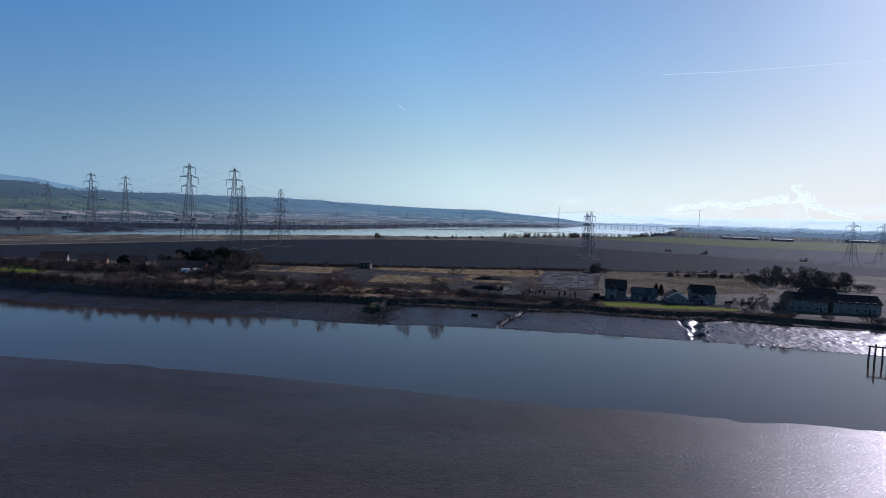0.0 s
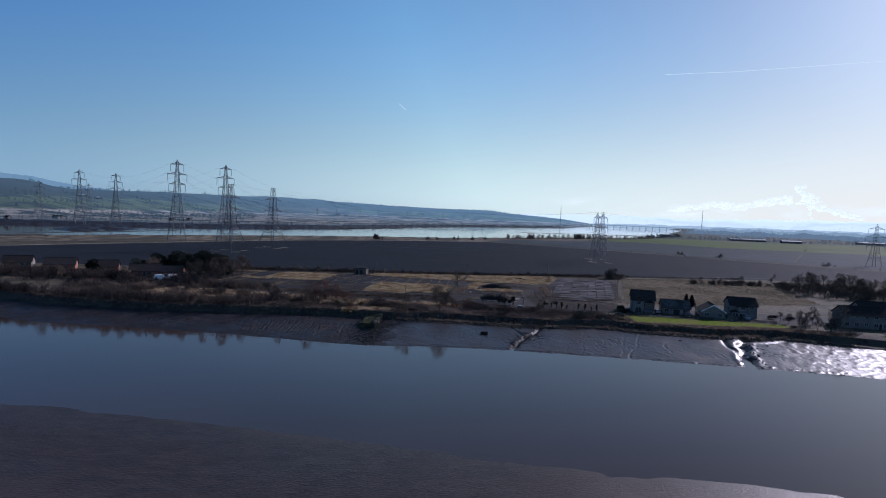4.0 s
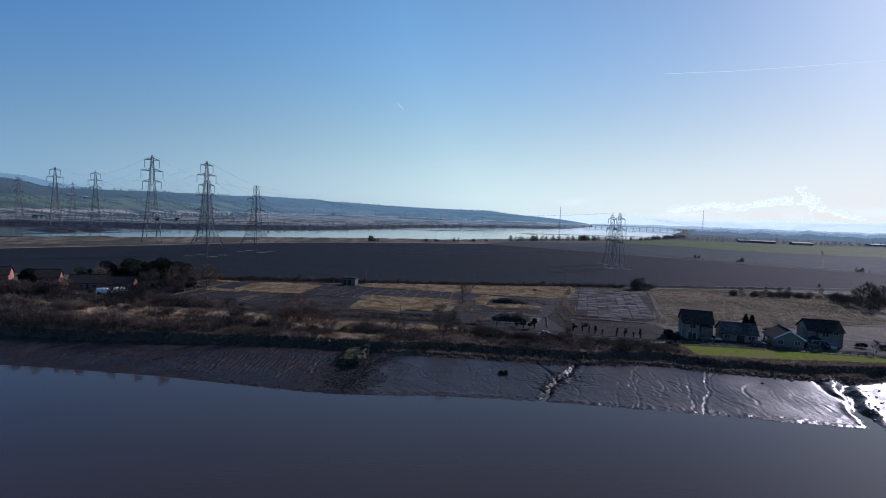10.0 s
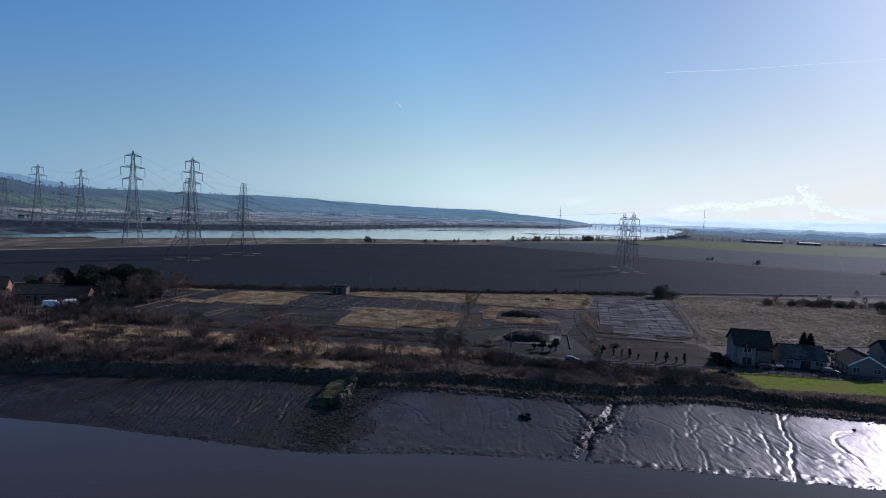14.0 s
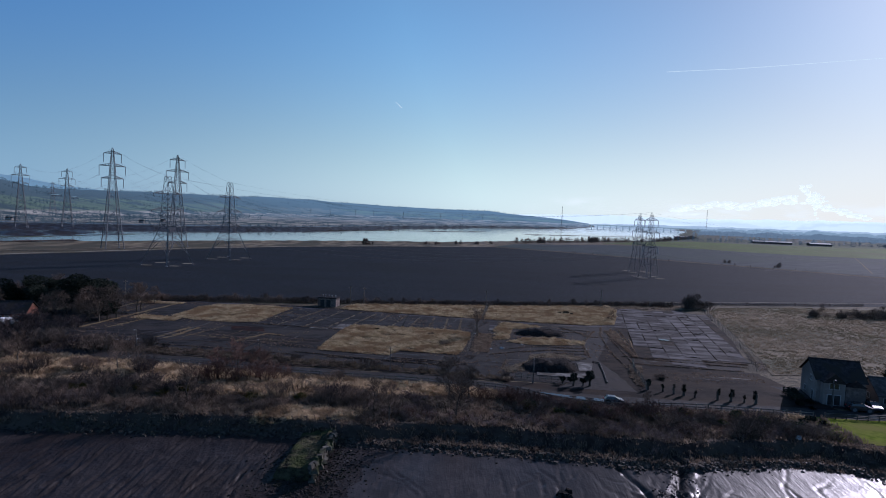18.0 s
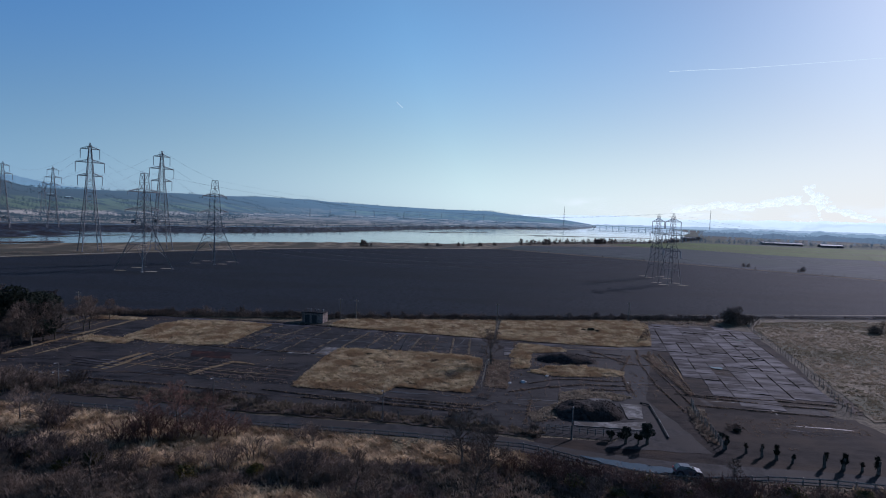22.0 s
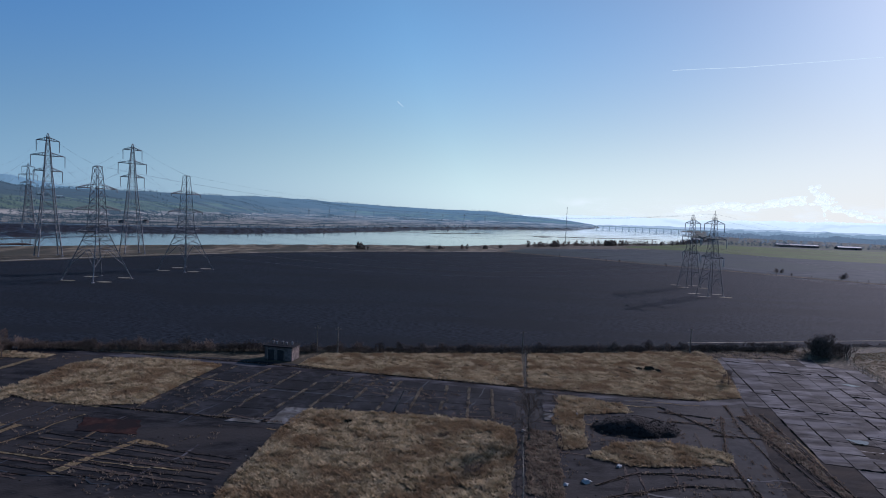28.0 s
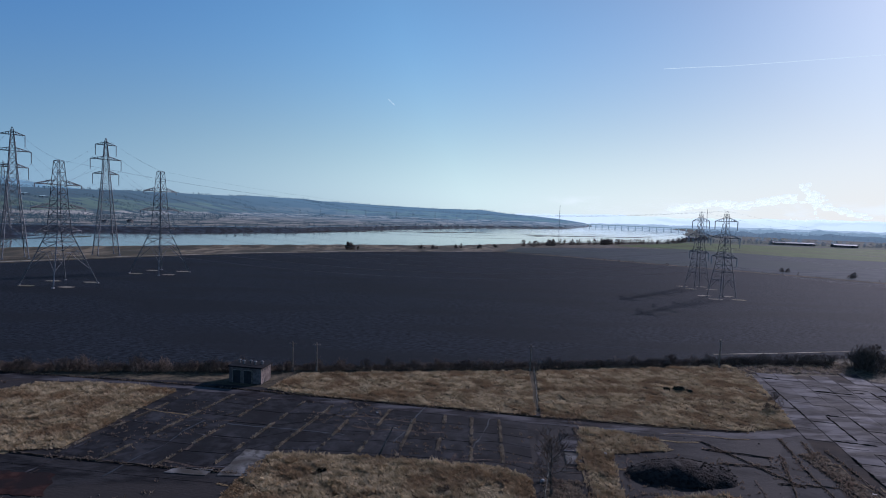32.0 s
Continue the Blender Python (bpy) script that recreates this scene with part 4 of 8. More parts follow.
# ---- pylons and their lines ----
def pylon(profile, arms, thick, panels, label, drop, name="electricity_pylon"):
    """A lattice tower. profile: (height, half width) up the legs; arms: (height, half length). Its arms lie along x."""
    top = root(name, 0, 0)
    hw = lambda z: float(np.interp(z, [p[0] for p in profile], [p[1] for p in profile]))
    H = profile[-1][0]
    corner = lambda k, z: Vector(((1, 1, -1, -1)[k] * hw(z), (1, -1, -1, 1)[k] * hw(z), z))
    for k in range(4):
        bm = bmesh.new()
        for (z0, _), (z1, _) in zip(profile[:-1], profile[1:]):
            bar(bm, corner(k, z0), corner(k, z1), thick * (1.25 - 0.6 * z0 / H), thick * (1.25 - 0.6 * z1 / H))
        box(bm, corner(k, 0) + Vector((0, 0, 0.1)), (1.2, 1.2, 0.7), taper=0.7)
        part("leg", bm, "steel", top)
    bm = bmesh.new()
    for z0, z1 in zip(panels[:-1], panels[1:]):
        for k in range(4):
            j = (k + 1) % 4
            a, b, c, d = corner(k, z0), corner(j, z0), corner(k, z1), corner(j, z1)
            w = thick * (0.47 - 0.13 * z0 / H)
            if z0 == 0:
                bar(bm, a.lerp(c, 0.45), c.lerp(d, 0.5), w)
                bar(bm, b.lerp(d, 0.45), c.lerp(d, 0.5), w)
                bar(bm, a.lerp(c, 0.72), c.lerp(d, 0.25), w * 0.8)
                bar(bm, b.lerp(d, 0.72), c.lerp(d, 0.75), w * 0.8)
                bar(bm, c, d, w)
                continue
            bar(bm, a, d, w)
            bar(bm, b, c, w)
            bar(bm, c, d, w)
            if z1 - z0 > 6:
                bar(bm, a.lerp(c, 0.5), b.lerp(d, 0.5), w * 0.8)
    part("lattice", bm, "steel", top)
    tips = []
    for z, half in arms:
        for s in (-1, 1):
            bm = bmesh.new()
            tip = Vector((s * half, 0, z))
            w, rise = hw(z), 1.9
            up = hw(z + rise)
            for t in (-1, 1):
                bar(bm, (s * w, t * w, z), tip, thick * 0.85)
                bar(bm, (s * up, t * up, z + rise), tip, thick * 0.6)
                for f in (0.25, 0.5, 0.75):
                    lo = Vector((s * w, t * w, z)).lerp(tip, f)
                    hi = Vector((s * up, t * up, z + rise)).lerp(tip, f - 0.12)
                    bar(bm, lo, hi, thick * 0.4)
            for f in (0.3, 0.6):
                bar(bm, Vector((s * w, w, z)).lerp(tip, f), Vector((s * w, -w, z)).lerp(tip, f), thick * 0.4)
            arm = part("crossarm", bm, "steel", top)
            bm = bmesh.new()
            bar(bm, tip, tip - Vector((0, 0, drop)), 0.30, 0.26, 6)
            part("insulator", bm, "white_ins" if H < 40 else "glass_ins", arm, "string of insulators")
            tips.append(tip - Vector((0, 0, drop)))
    bm = bmesh.new()
    for k in range(4):
        bar(bm, corner(k, H), corner(k, H) * 0.25 + Vector((0, 0, (H + (0.5 if hw(H) > 1 else 1.6)) - 0.25 * H)), thick * 0.5)
    part("peak", bm, "steel", top)
    tips.append(Vector((0, 0, H + (0.5 if hw(H) > 1 else 1.6))))
    tagged(top, label, "pylon", "pylons of the power line")
    return top, tips


TALL = ([(0, 6.0), (26, 3.7), (50, 1.9), (62, 1.25), (71, 0.55)], [(50.5, 7.2), (59.5, 8.5), (68.4, 5.7)], 0.36, [0, 11, 20, 27.5, 34, 39.5, 44.5, 50.5, 55, 59.5, 64, 68.4, 71],
        "tall grey steel lattice pylon beside the estuary", 6.4)
WIDE = ([(0, 9.6), (13.4, 5.4), (21, 3.1), (31, 2.4), (41, 1.9), (50.6, 1.25)], [(22, 9.6), (31.5, 11.4), (41, 9.8)], 0.33, [0, 13.4, 17.5, 21, 24.5, 27.8, 31.5, 34.5, 37.5, 41, 46, 50.6],
        "broad-legged grey steel lattice pylon in the ploughed field", 1.4)
SLIM = ([(0, 4.4), (12, 3.0), (19, 2.2), (28, 1.5), (39.5, 0.7)], [(19.5, 8.4), (28.5, 9.6), (36.2, 7.4)], 0.21, [0, 8.5, 12.5, 15.8, 19, 22, 25, 28, 31, 34, 37, 39.5],
        "grey steel lattice pylon with white insulators in the ploughed field", 4.0)
MAST = ([(0, 6.0), (30, 3.4), (54, 1.7), (66, 0.6)], [(45, 7.4), (54, 8.8), (62.5, 5.8)], 0.3, [0, 12, 22, 30, 37, 43, 48.5, 54, 60, 66],
        "distant grey steel lattice pylon across the estuary", 4.0)
LINE_1 = [(-1350, 1400, MAST), (-753, 1059, MAST), (-484.7, 765.1, TALL), (-243.7, 533, TALL), (-163, 450, WIDE), (127.5, 477, SLIM), (423, 571, SLIM), (760, 690, SLIM)]
LINE_2 = [(-1400, 1620, MAST), (-744, 1190, MAST), (-469.7, 821.6, TALL), (-214.7, 571, TALL), (-146.5, 500.5, WIDE), (133.5, 514, SLIM), (471, 591, SLIM), (800, 690, SLIM)]
made_pylons = {}
for line in (LINE_1, LINE_2):
    ends = []
    for k, (x, y, spec) in enumerate(line):
        a, b = line[max(k - 1, 0)], line[min(k + 1, len(line) - 1)]
        way = Vector((x - a[0], y - a[1])).normalized() + Vector((b[0] - x, b[1] - y)).normalized()
        turn = math.atan2(way.y, way.x) + math.pi / 2
        z = float(land(x, y))
        z = max(z, 1.6) if spec is TALL else z
        m = Matrix.Translation((x, y, z)) @ Matrix.Rotation(turn, 4, "Z")
        if id(spec) not in made_pylons:
            ob, tips = pylon(*spec)
            ob.matrix_basis = m
            made_pylons[id(spec)] = (ob, tips)
        else:
            copy_thing(made_pylons[id(spec)][0], m)
        ends.append([m @ p for p in made_pylons[id(spec)][1]])
    for k in range(len(ends) - 1):
        span = root("power_line", 0, 0)
        for p, q in zip(ends[k], ends[k + 1]):
            cv = bpy.data.curves.new("cable", "CURVE")
            cv.dimensions, cv.bevel_depth, cv.bevel_resolution = "3D", 0.035 if p.x < -150 else 0.018, 0
            sp = cv.splines.new("POLY")
            sp.points.add(18)
            sag = (p - q).length ** 2 * 0.00012
            for j in range(19):
                t = j / 18
                v = p.lerp(q, t)
                sp.points[j].co = (v.x, v.y, v.z - 4 * sag * t * (1 - t), 1)
            cv.materials.append(M["wire"])
            new("cable", cv).parent = span
        tagged(span, "thin sagging overhead power cables between two pylons", "power line", "cables of the power line")
# pale rough ground left unploughed round the feet of the pylons
for x, y, r in ((-163, 450, 11), (-146.5, 500.5, 11), (127.5, 477, 7.5), (133.5, 514, 7.5)):
    for sx, sy in ((1, 1), (1, -1), (-1, 1), (-1, -1)):
        cxy = (x + sx * r * 0.72, y + sy * r * 0.72)
        ring = [(cxy[0] + math.cos(a) * 3.4, cxy[1] + math.sin(a) * 1.8) for a in np.arange(0, 6.28, 0.7)]
        tagged(patch_sheet("rough_patch", ring, 0.16, "track", step=1.2, amp=0.6, seed=int(x + y * sx * 3 + sy)), "pale unploughed patch round a pylon foot", "grass", "unploughed patches at the pylons", kind="structure")


# ---- houses ----
def gable_house(name, x, y, rz, w, d, eave, ridge, wall, label, roof="slate", z=-0.05, overhang=0.4, windows=(), doors=(), chimneys=(), ridge_axis="x", category="house"):
    """A house w wide (x) and d deep (y), its front towards -y. windows, doors: (face, along, height, width, tall)."""
    top = root(name, x, y, z, rz)
    bm = bmesh.new()
    hx, hy = w / 2, d / 2
    v = [bm.verts.new(p) for p in ((-hx, -hy, 0), (hx, -hy, 0), (hx, hy, 0), (-hx, hy, 0), (-hx, -hy, eave), (hx, -hy, eave), (hx, hy, eave), (-hx, hy, eave))]
    if ridge_axis == "x":
        r = [bm.verts.new((-hx, 0, ridge - 0.1)), bm.verts.new((hx, 0, ridge - 0.1))]
        fs = ((0, 1, 5, 4), (2, 3, 7, 6))
        for f in fs:
            bm.faces.new([v[i] for i in f])
        bm.faces.new((v[1], v[2], v[6], r[1], v[5]))
        bm.faces.new((v[3], v[0], v[4], r[0], v[7]))
        bm.faces.new((v[4], v[5], r[1], r[0]))
        bm.faces.new((v[6], v[7], r[0], r[1]))
    else:
        r = [bm.verts.new((0, -hy, ridge - 0.1)), bm.verts.new((0, hy, ridge - 0.1))]
        for f in ((1, 2, 6, 5), (3, 0, 4, 7)):
            bm.faces.new([v[i] for i in f])
        bm.faces.new((v[0], v[1], v[5], r[0], v[4]))
        bm.faces.new((v[2], v[3], v[7], r[1], v[6]))
        bm.faces.new((v[5], v[6], r[1], r[0]))
        bm.faces.new((v[7], v[4], r[0], r[1]))
    part("wall", bm, wall, top)
    o = overhang
    for s in (-1, 1):
        bm = bmesh.new()
        slope = (ridge - eave) / (hy if ridge_axis == "x" else hx)
        if ridge_axis == "x":
            q = [(-hx - o, s * (hy + o), eave - slope * o), (hx + o, s * (hy + o), eave - slope * o), (hx + o, 0, ridge), (-hx - o, 0, ridge)]
        else:
            q = [(s * (hx + o), -hy - o, eave - slope * o), (s * (hx + o), hy + o, eave - slope * o), (0, hy + o, ridge), (0, -hy - o, ridge)]
        lo = [bm.verts.new((a, b, c + 0.02)) for a, b, c in q]
        hi = [bm.verts.new((a, b, c + 0.2)) for a, b, c in q]
        bm.faces.new(lo), bm.faces.new(hi[::-1])
        for k in range(4):
            bm.faces.new((lo[k], hi[k], hi[(k + 1) % 4], lo[(k + 1) % 4]))
        bmesh.ops.recalc_face_normals(bm, faces=bm.faces)
        slab = part("roof", bm, roof, top, "dark tiled roof slope")
        bm = bmesh.new()
        if ridge_axis == "x":
            bar(bm, (-hx - o, s * (hy + o + 0.06), eave - slope * o + 0.08), (hx + o, s * (hy + o + 0.06), eave - slope * o + 0.08), 0.14)
        else:
            bar(bm, (s * (hx + o + 0.06), -hy - o, eave - slope * o + 0.08), (s * (hx + o + 0.06), hy + o, eave - slope * o + 0.08), 0.14)
        part("gutter", bm, "dark", slab)
    bm = bmesh.new()
    if ridge_axis == "x":
        bar(bm, (-hx - o, 0, ridge + 0.18), (hx + o, 0, ridge + 0.18), 0.28)
    else:
        bar(bm, (0, -hy - o, ridge + 0.18), (0, hy + o, ridge + 0.18), 0.28)
    part("ridge_tile", bm, roof, top)
    place = {"f": lambda a, h: (a, -hy, h), "b": lambda a, h: (a, hy, h), "l": lambda a, h: (-hx, a, h), "r": lambda a, h: (hx, a, h)}
    out = {"f": (0, -1), "b": (0, 1), "l": (-1, 0), "r": (1, 0)}

    def opening(kind, face, a, h, ww, tt):
        c = Vector(place[face](a, h))
        n = Vector((*out[face], 0))
        u = Vector((-n.y, n.x, 0))
        turn = math.atan2(u.y, u.x)
        bm = bmesh.new()
        for du, dz, su, sz in ((0, tt / 2, ww + 0.16, 0.1), (0, -tt / 2, ww + 0.16, 0.1), (ww / 2, 0, 0.1, tt), (-ww / 2, 0, 0.1, tt), (0, 0, 0.07, tt)):
            if kind == "door" and du == 0 and su == 0.07:
                continue
            box(bm, c + u * du + n * 0.04 + Vector((0, 0, dz)), (su, 0.14, sz), turn)
        fr = part("window" if kind == "window" else "door", bm, "frame", top)
        bm = bmesh.new()
        box(bm, c + n * 0.015, (ww, 0.05, tt), turn)
        part("pane" if kind == "window" else "door_leaf", bm, "pane" if kind == "window" else "dark", fr)
        if kind == "window":
            bm = bmesh.new()
            box(bm, c + n * 0.11 + Vector((0, 0, -tt / 2 - 0.08)), (ww + 0.3, 0.22, 0.08), turn)
            part("sill", bm, "pale", fr)

    for f in windows:
        opening("window", *f)
    for f in doors:
        opening("door", *f)
    for a, b, h in chimneys:
        bm = bmesh.new()
        box(bm, (a, b, ridge - 0.5 + h / 2), (0.9, 0.6, h + 1.0))
        box(bm, (a, b, ridge + h + 0.02), (1.05, 0.75, 0.12))
        ch = part("chimney", bm, wall, top)
        bm = bmesh.new()
        for dx in (-0.2, 0.2):
            box(bm, (a + dx, b, ridge + h + 0.3), (0.22, 0.22, 0.5), taper=0.8)
        part("chimney_pot", bm, "brick", ch)
    tagged(top, label, category)
    return top


def lean(top, x, y, w, d, h0, h1, wall, roof="slate", openings=()):
    """A low wing or porch under its own small roof, as a part of a house."""
    bm = bmesh.new()
    box(bm, (x, y, h0 / 2), (w, d, h0))
    wing = part("wing", bm, wall, top)
    bm = bmesh.new()
    hw, hd = w / 2 + 0.25, d / 2 + 0.25
    vs = [bm.verts.new(p) for p in ((x - hw, y - hd, h0), (x + hw, y - hd, h0), (x + hw, y + hd, h0), (x - hw, y + hd, h0), (x, y - hd, h1), (x, y + hd, h1))]
    for f in ((0, 1, 4), (1, 2, 5, 4), (2, 3, 5), (3, 0, 4, 5), (3, 2, 1, 0)):
        bm.faces.new([vs[i] for i in f])
    part("wing_roof", bm, roof, wing, "small pitched roof")
    for dx, z, ww, tt, glass in openings:
        bm = bmesh.new()
        for du, dz, su, sz in ((0, tt / 2, ww + 0.2, 0.12), (0, -tt / 2, ww + 0.2, 0.12), (ww / 2, 0, 0.12, tt), (-ww / 2, 0, 0.12, tt), (0, 0, 0.08, tt)):
            box(bm, (x + dx + du, y - d / 2 - 0.04, z + dz), (su, 0.14, sz))
        part("window_frame" if glass else "door_frame", bm, "frame", wing)
        bm = bmesh.new()
        box(bm, (x + dx, y - d / 2 - 0.01, z), (ww, 0.06, tt))
        part("pane" if glass else "garage_door", bm, "pane" if glass else "dark", wing)


ROW = radians(-10)
W2 = [("f", 2.6, 4.2, 1.4, 1.1), ("l", -1.5, 4.3, 1.0, 1.1), ("l", 1.5, 1.4, 1.1, 1.1), ("f", 0, 4.4, 0.8, 1.0)]
h1 = gable_house("house", 76.5, 240.5, radians(-16), 8.4, 8.6, 4.9, 7.8, "render", "two-storey cream rendered house with dark tiled roof", windows=W2, doors=[("f", 1.2, 1.05, 1.1, 2.1), ("l", -2.6, 1.05, 1.0, 2.1)])
lean(h1, -1.6, -5.0, 3.8, 1.6, 4.5, 6.4, "render", openings=[(0, 3.9, 1.7, 1.2, True), (0, 1.15, 2.3, 2.1, False)])
lean(h1, 2.4, -4.6, 3.4, 0.9, 3.9, 5.2, "hutwall")
gable_house("bungalow", 88.0, 238.0, radians(-14), 9.8, 8.0, 2.5, 4.9, "render", "low cream bungalow with grey tiled roof", roof="greytile", windows=[("f", -3.3, 1.45, 1.6, 1.2), ("f", 3.2, 1.45, 1.8, 1.2), ("l", 0, 1.4, 1.2, 1.1)], doors=[("f", 0.2, 1.05, 2.4, 2.1)])
h3 = gable_house("bungalow", 99.6, 233.4, radians(-13), 7.8, 9.0, 2.5, 4.8, "render", "small gabled cream bungalow beside parked cars", windows=[("f", -2.2, 1.4, 1.5, 1.2), ("f", 2.2, 1.4, 1.5, 1.2)], doors=[("l", -2, 1.05, 1.0, 2.1)], ridge_axis="y")
h4 = gable_house("house", 112.0, 236.0, radians(-13), 9.2, 8.6, 4.7, 7.1, "render", "two-storey cream house with long dark roof", windows=W2 + [("r", 0, 4.2, 1.0, 1.1)], doors=[("f", 1.0, 1.05, 1.1, 2.1)])
for h, w, d, o, e, r in ((h3, 7.8, 9.0, 0.4, 2.5, 4.8),):
    for s in (-1, 1):
        bm = bmesh.new()
        bar(bm, (s * (w / 2 + o), -d / 2 - o - 0.06, e - (r - e) / (w / 2) * o + 0.06), (0, -d / 2 - o - 0.06, r + 0.06), 0.26)
        part("bargeboard", bm, "white", h, "white painted bargeboard")
lean(h4, -0.6, -4.8, 3.6, 1.4, 4.2, 6.0, "render", openings=[(0, 3.7, 1.8, 1.1, True), (0, 1.2, 2.2, 1.6, True)])
lean(h4, -3.2, -5.2, 2.6, 2.2, 2.4, 3.2, "hutwall", openings=[(0, 1.1, 1.9, 2.0, False)])
WT = [("f", -6.0 + 3.0 * k, 1.5, 1.3, 1.2) for k in range(5)] + [("f", -6.0 + 3.0 * k, 4.1, 1.2, 1.1) for k in range(5)]
for x, y, w, e, r, lab in ((148, 223.5, 14, 4.6, 7.0, "long pale terraced house with dark roof"), (157, 229, 12, 5.6, 8.2, "taller pale terraced house with dark roof"), (166, 221.5, 17, 4.4, 6.8, "long pale terraced house with broad dark roof")):
    gable_house("house", x, y, radians(-11), w, 8.5, e, r, "render", lab, windows=[f for f in WT if abs(f[1]) < w / 2 - 0.8], doors=[("f", 4.4, 1.05, 1.0, 2.1)])
WL = [("r", -1.2, 1.4, 0.9, 1.1), ("f", -2.0, 1.4, 1.4, 1.1), ("f", 2.2, 1.4, 1.4, 1.1)]
for x, y, w, d, rz, wall, lab in ((-127, 287, 9, 8, 12, "brick", "small brick bungalow with dark roof under conifers"), (-141, 289, 13, 8, 20, "brick", "brick bungalow with dark roof beside a white van"), (-167, 299, 13, 8, 25, "brick", "brick cottage with dark roof among bare trees"),
                             (-190, 302, 13, 8, 25, "brick", "brick cottage with a gable end among shrubs"), (-214, 306, 12, 8, 25, "render", "white cottage with dark roof beside a lawn")):
    gable_house("bungalow", x, y, radians(rz), w, d, 2.6, 5.3, wall, lab, windows=WL, doors=[("f", 0, 1.05, 1.0, 2.1)])


# ---- the brick hut ----
def flat_hut(x, y, rz):
    top = root("brick_hut", x, y, 0, rz)
    w, d, h = 6.7, 4.0, 3.1
    bm = bmesh.new()
    box(bm, (0, 0, h / 2), (w, d, h))
    part("wall", bm, "hutwall", top)
    bm = bmesh.new()
    box(bm, (0, 0, h + 0.14), (w + 0.5, d + 0.5, 0.28))
    roof = part("roof", bm, "pad", top, "flat weathered concrete roof")
    for k in range(5):
        bm = bmesh.new()
        bar(bm, (-2.4 + 1.2 * k, 0.3 * (-1) ** k, h + 0.26), (-2.4 + 1.2 * k, 0.3 * (-1) ** k, h + 0.85), 0.3, sides=8)
        bar(bm, (-2.4 + 1.2 * k, 0.3 * (-1) ** k, h + 0.85), (-2.4 + 1.2 * k, 0.3 * (-1) ** k, h + 1.0), 0.5, 0.2, sides=8)
        part("roof_vent", bm, "steel", roof)
    for a, ww in ((-1.7, 1.6), (0.6, 1.6)):
        bm = bmesh.new()
        box(bm, (a, -d / 2 - 0.02, 1.25), (ww, 0.1, 2.5))
        door = part("door", bm, "dark", top)
        bm = bmesh.new()
        for s in (-1, 1):
            box(bm, (a + s * (ww / 2 + 0.06), -d / 2 - 0.05, 1.25), (0.12, 0.16, 2.5))
        box(bm, (a, -d / 2 - 0.05, 2.56), (ww + 0.24, 0.16, 0.14))
        part("door_frame", bm, "wood", door)
    bm = bmesh.new()
    for k in range(4):
        box(bm, (w / 2 + 0.01, -1.5 + k, 2.7), (0.06, 0.5, 0.35))
    part("air_brick", bm, "dark", top)
    tagged(top, "flat-roofed brick hut with roof vents beside the hedge", "hut")


flat_hut(-45.0, 329.3, radians(-10))

# ---- slabs, strips and marks on the yard ----
hard = root("concrete_hardstanding", 70, 300, 0)
tagged(hard, "worn concrete slab hardstanding with open dark joints", "paving", kind="structure")
tagged(patch_sheet("slab_bed", [(62, 344.5), (89, 345.5), (97, 338), (84, 293), (73, 265), (48, 259), (43, 287), (52, 305)], 0.055, "apron", step=3), "dark weedy ground between the concrete slabs", "ground", kind="structure")
SLABS = [(63.5, 343.5), (88, 344.5), (95.5, 337), (83, 294), (72.5, 267), (55, 262), (50, 285), (54, 304)]
U = Vector((0.258, 0.966, 0)).normalized()
V = Vector((U.y, -U.x, 0))
slab_meshes = []
rs = random.Random(5)
for k in range(5):
    bm = bmesh.new()
    vs = box(bm, (0, 0, 0.0), (3.90 - 0.05 * rs.random(), 5.5 - 0.05 * rs.random(), 0.12), taper=0.996)
    for v in vs:
        v.co += Vector((rs.uniform(-0.05, 0.05), rs.uniform(-0.05, 0.05), rs.uniform(-0.01, 0.01)))
    me = bpy.data.meshes.new("concrete_slab")
    bm.to_mesh(me)
    bm.free()
    me.materials.append(M["concrete"])
    slab_meshes.append(me)
for i in range(-12, 13):
    along_u = -75.0 + rs.uniform(0, 4)
    while along_u < 75:
        double = rs.random() < 0.3
        size = (11.3 if double else 5.6) * rs.uniform(0.9, 1.05)
        c = Vector((72, 303, 0)) + V * ((i + 0.5) * 3.95) + U * (along_u + size / 2)
        along_u += size + rs.choice((0.03, 0.05, 0.05, 0.2))
        if not inside(c.x, c.y, SLABS) or rs.random() < 0.03:
            continue
        ob = new("concrete_slab", slab_meshes[rs.randrange(5)])
        ob.parent = hard
        ob.matrix_parent_inverse = Matrix.Translation((-70, -300, 0))
        ob.matrix_basis = Matrix.Translation((c.x + rs.uniform(-0.1, 0.1), c.y, 0.055 + rs.uniform(0.0, 0.02))) @ Matrix.Rotation(math.atan2(V.y, V.x) + rs.uniform(-0.012, 0.012), 4, "Z") @ Matrix.Diagonal((rs.uniform(0.96, 1.02), size / 5.5 * 0.992, 1, 1))

# the dark yard bays between the roadway and the grass, divided by weedy joints
bays = root("yard_bays", -20, 305, 0)
tagged(bays, "dark concrete yard bays parted by weedy joints", "paving", kind="structure")
LOW = [(-60, 294.5), (-53, 292.5), (-45, 291), (-38, 290.5), (-31, 297.5), (-25, 297.5), (-19, 297.3), (-13.5, 296.5), (-8, 296), (-3, 295.4), (1.5, 295.2), (5.5, 293)]
HIGH = [(-52.5, 321.3), (-45, 320.2), (-38, 318.8), (-31.5, 317.4), (-26, 316.4), (-21, 315.5), (-16, 314.7), (-11, 313.8), (-6.3, 312.9), (-1.8, 312.1), (2.8, 311.3), (7.5, 310.4)]
weed_lines = []
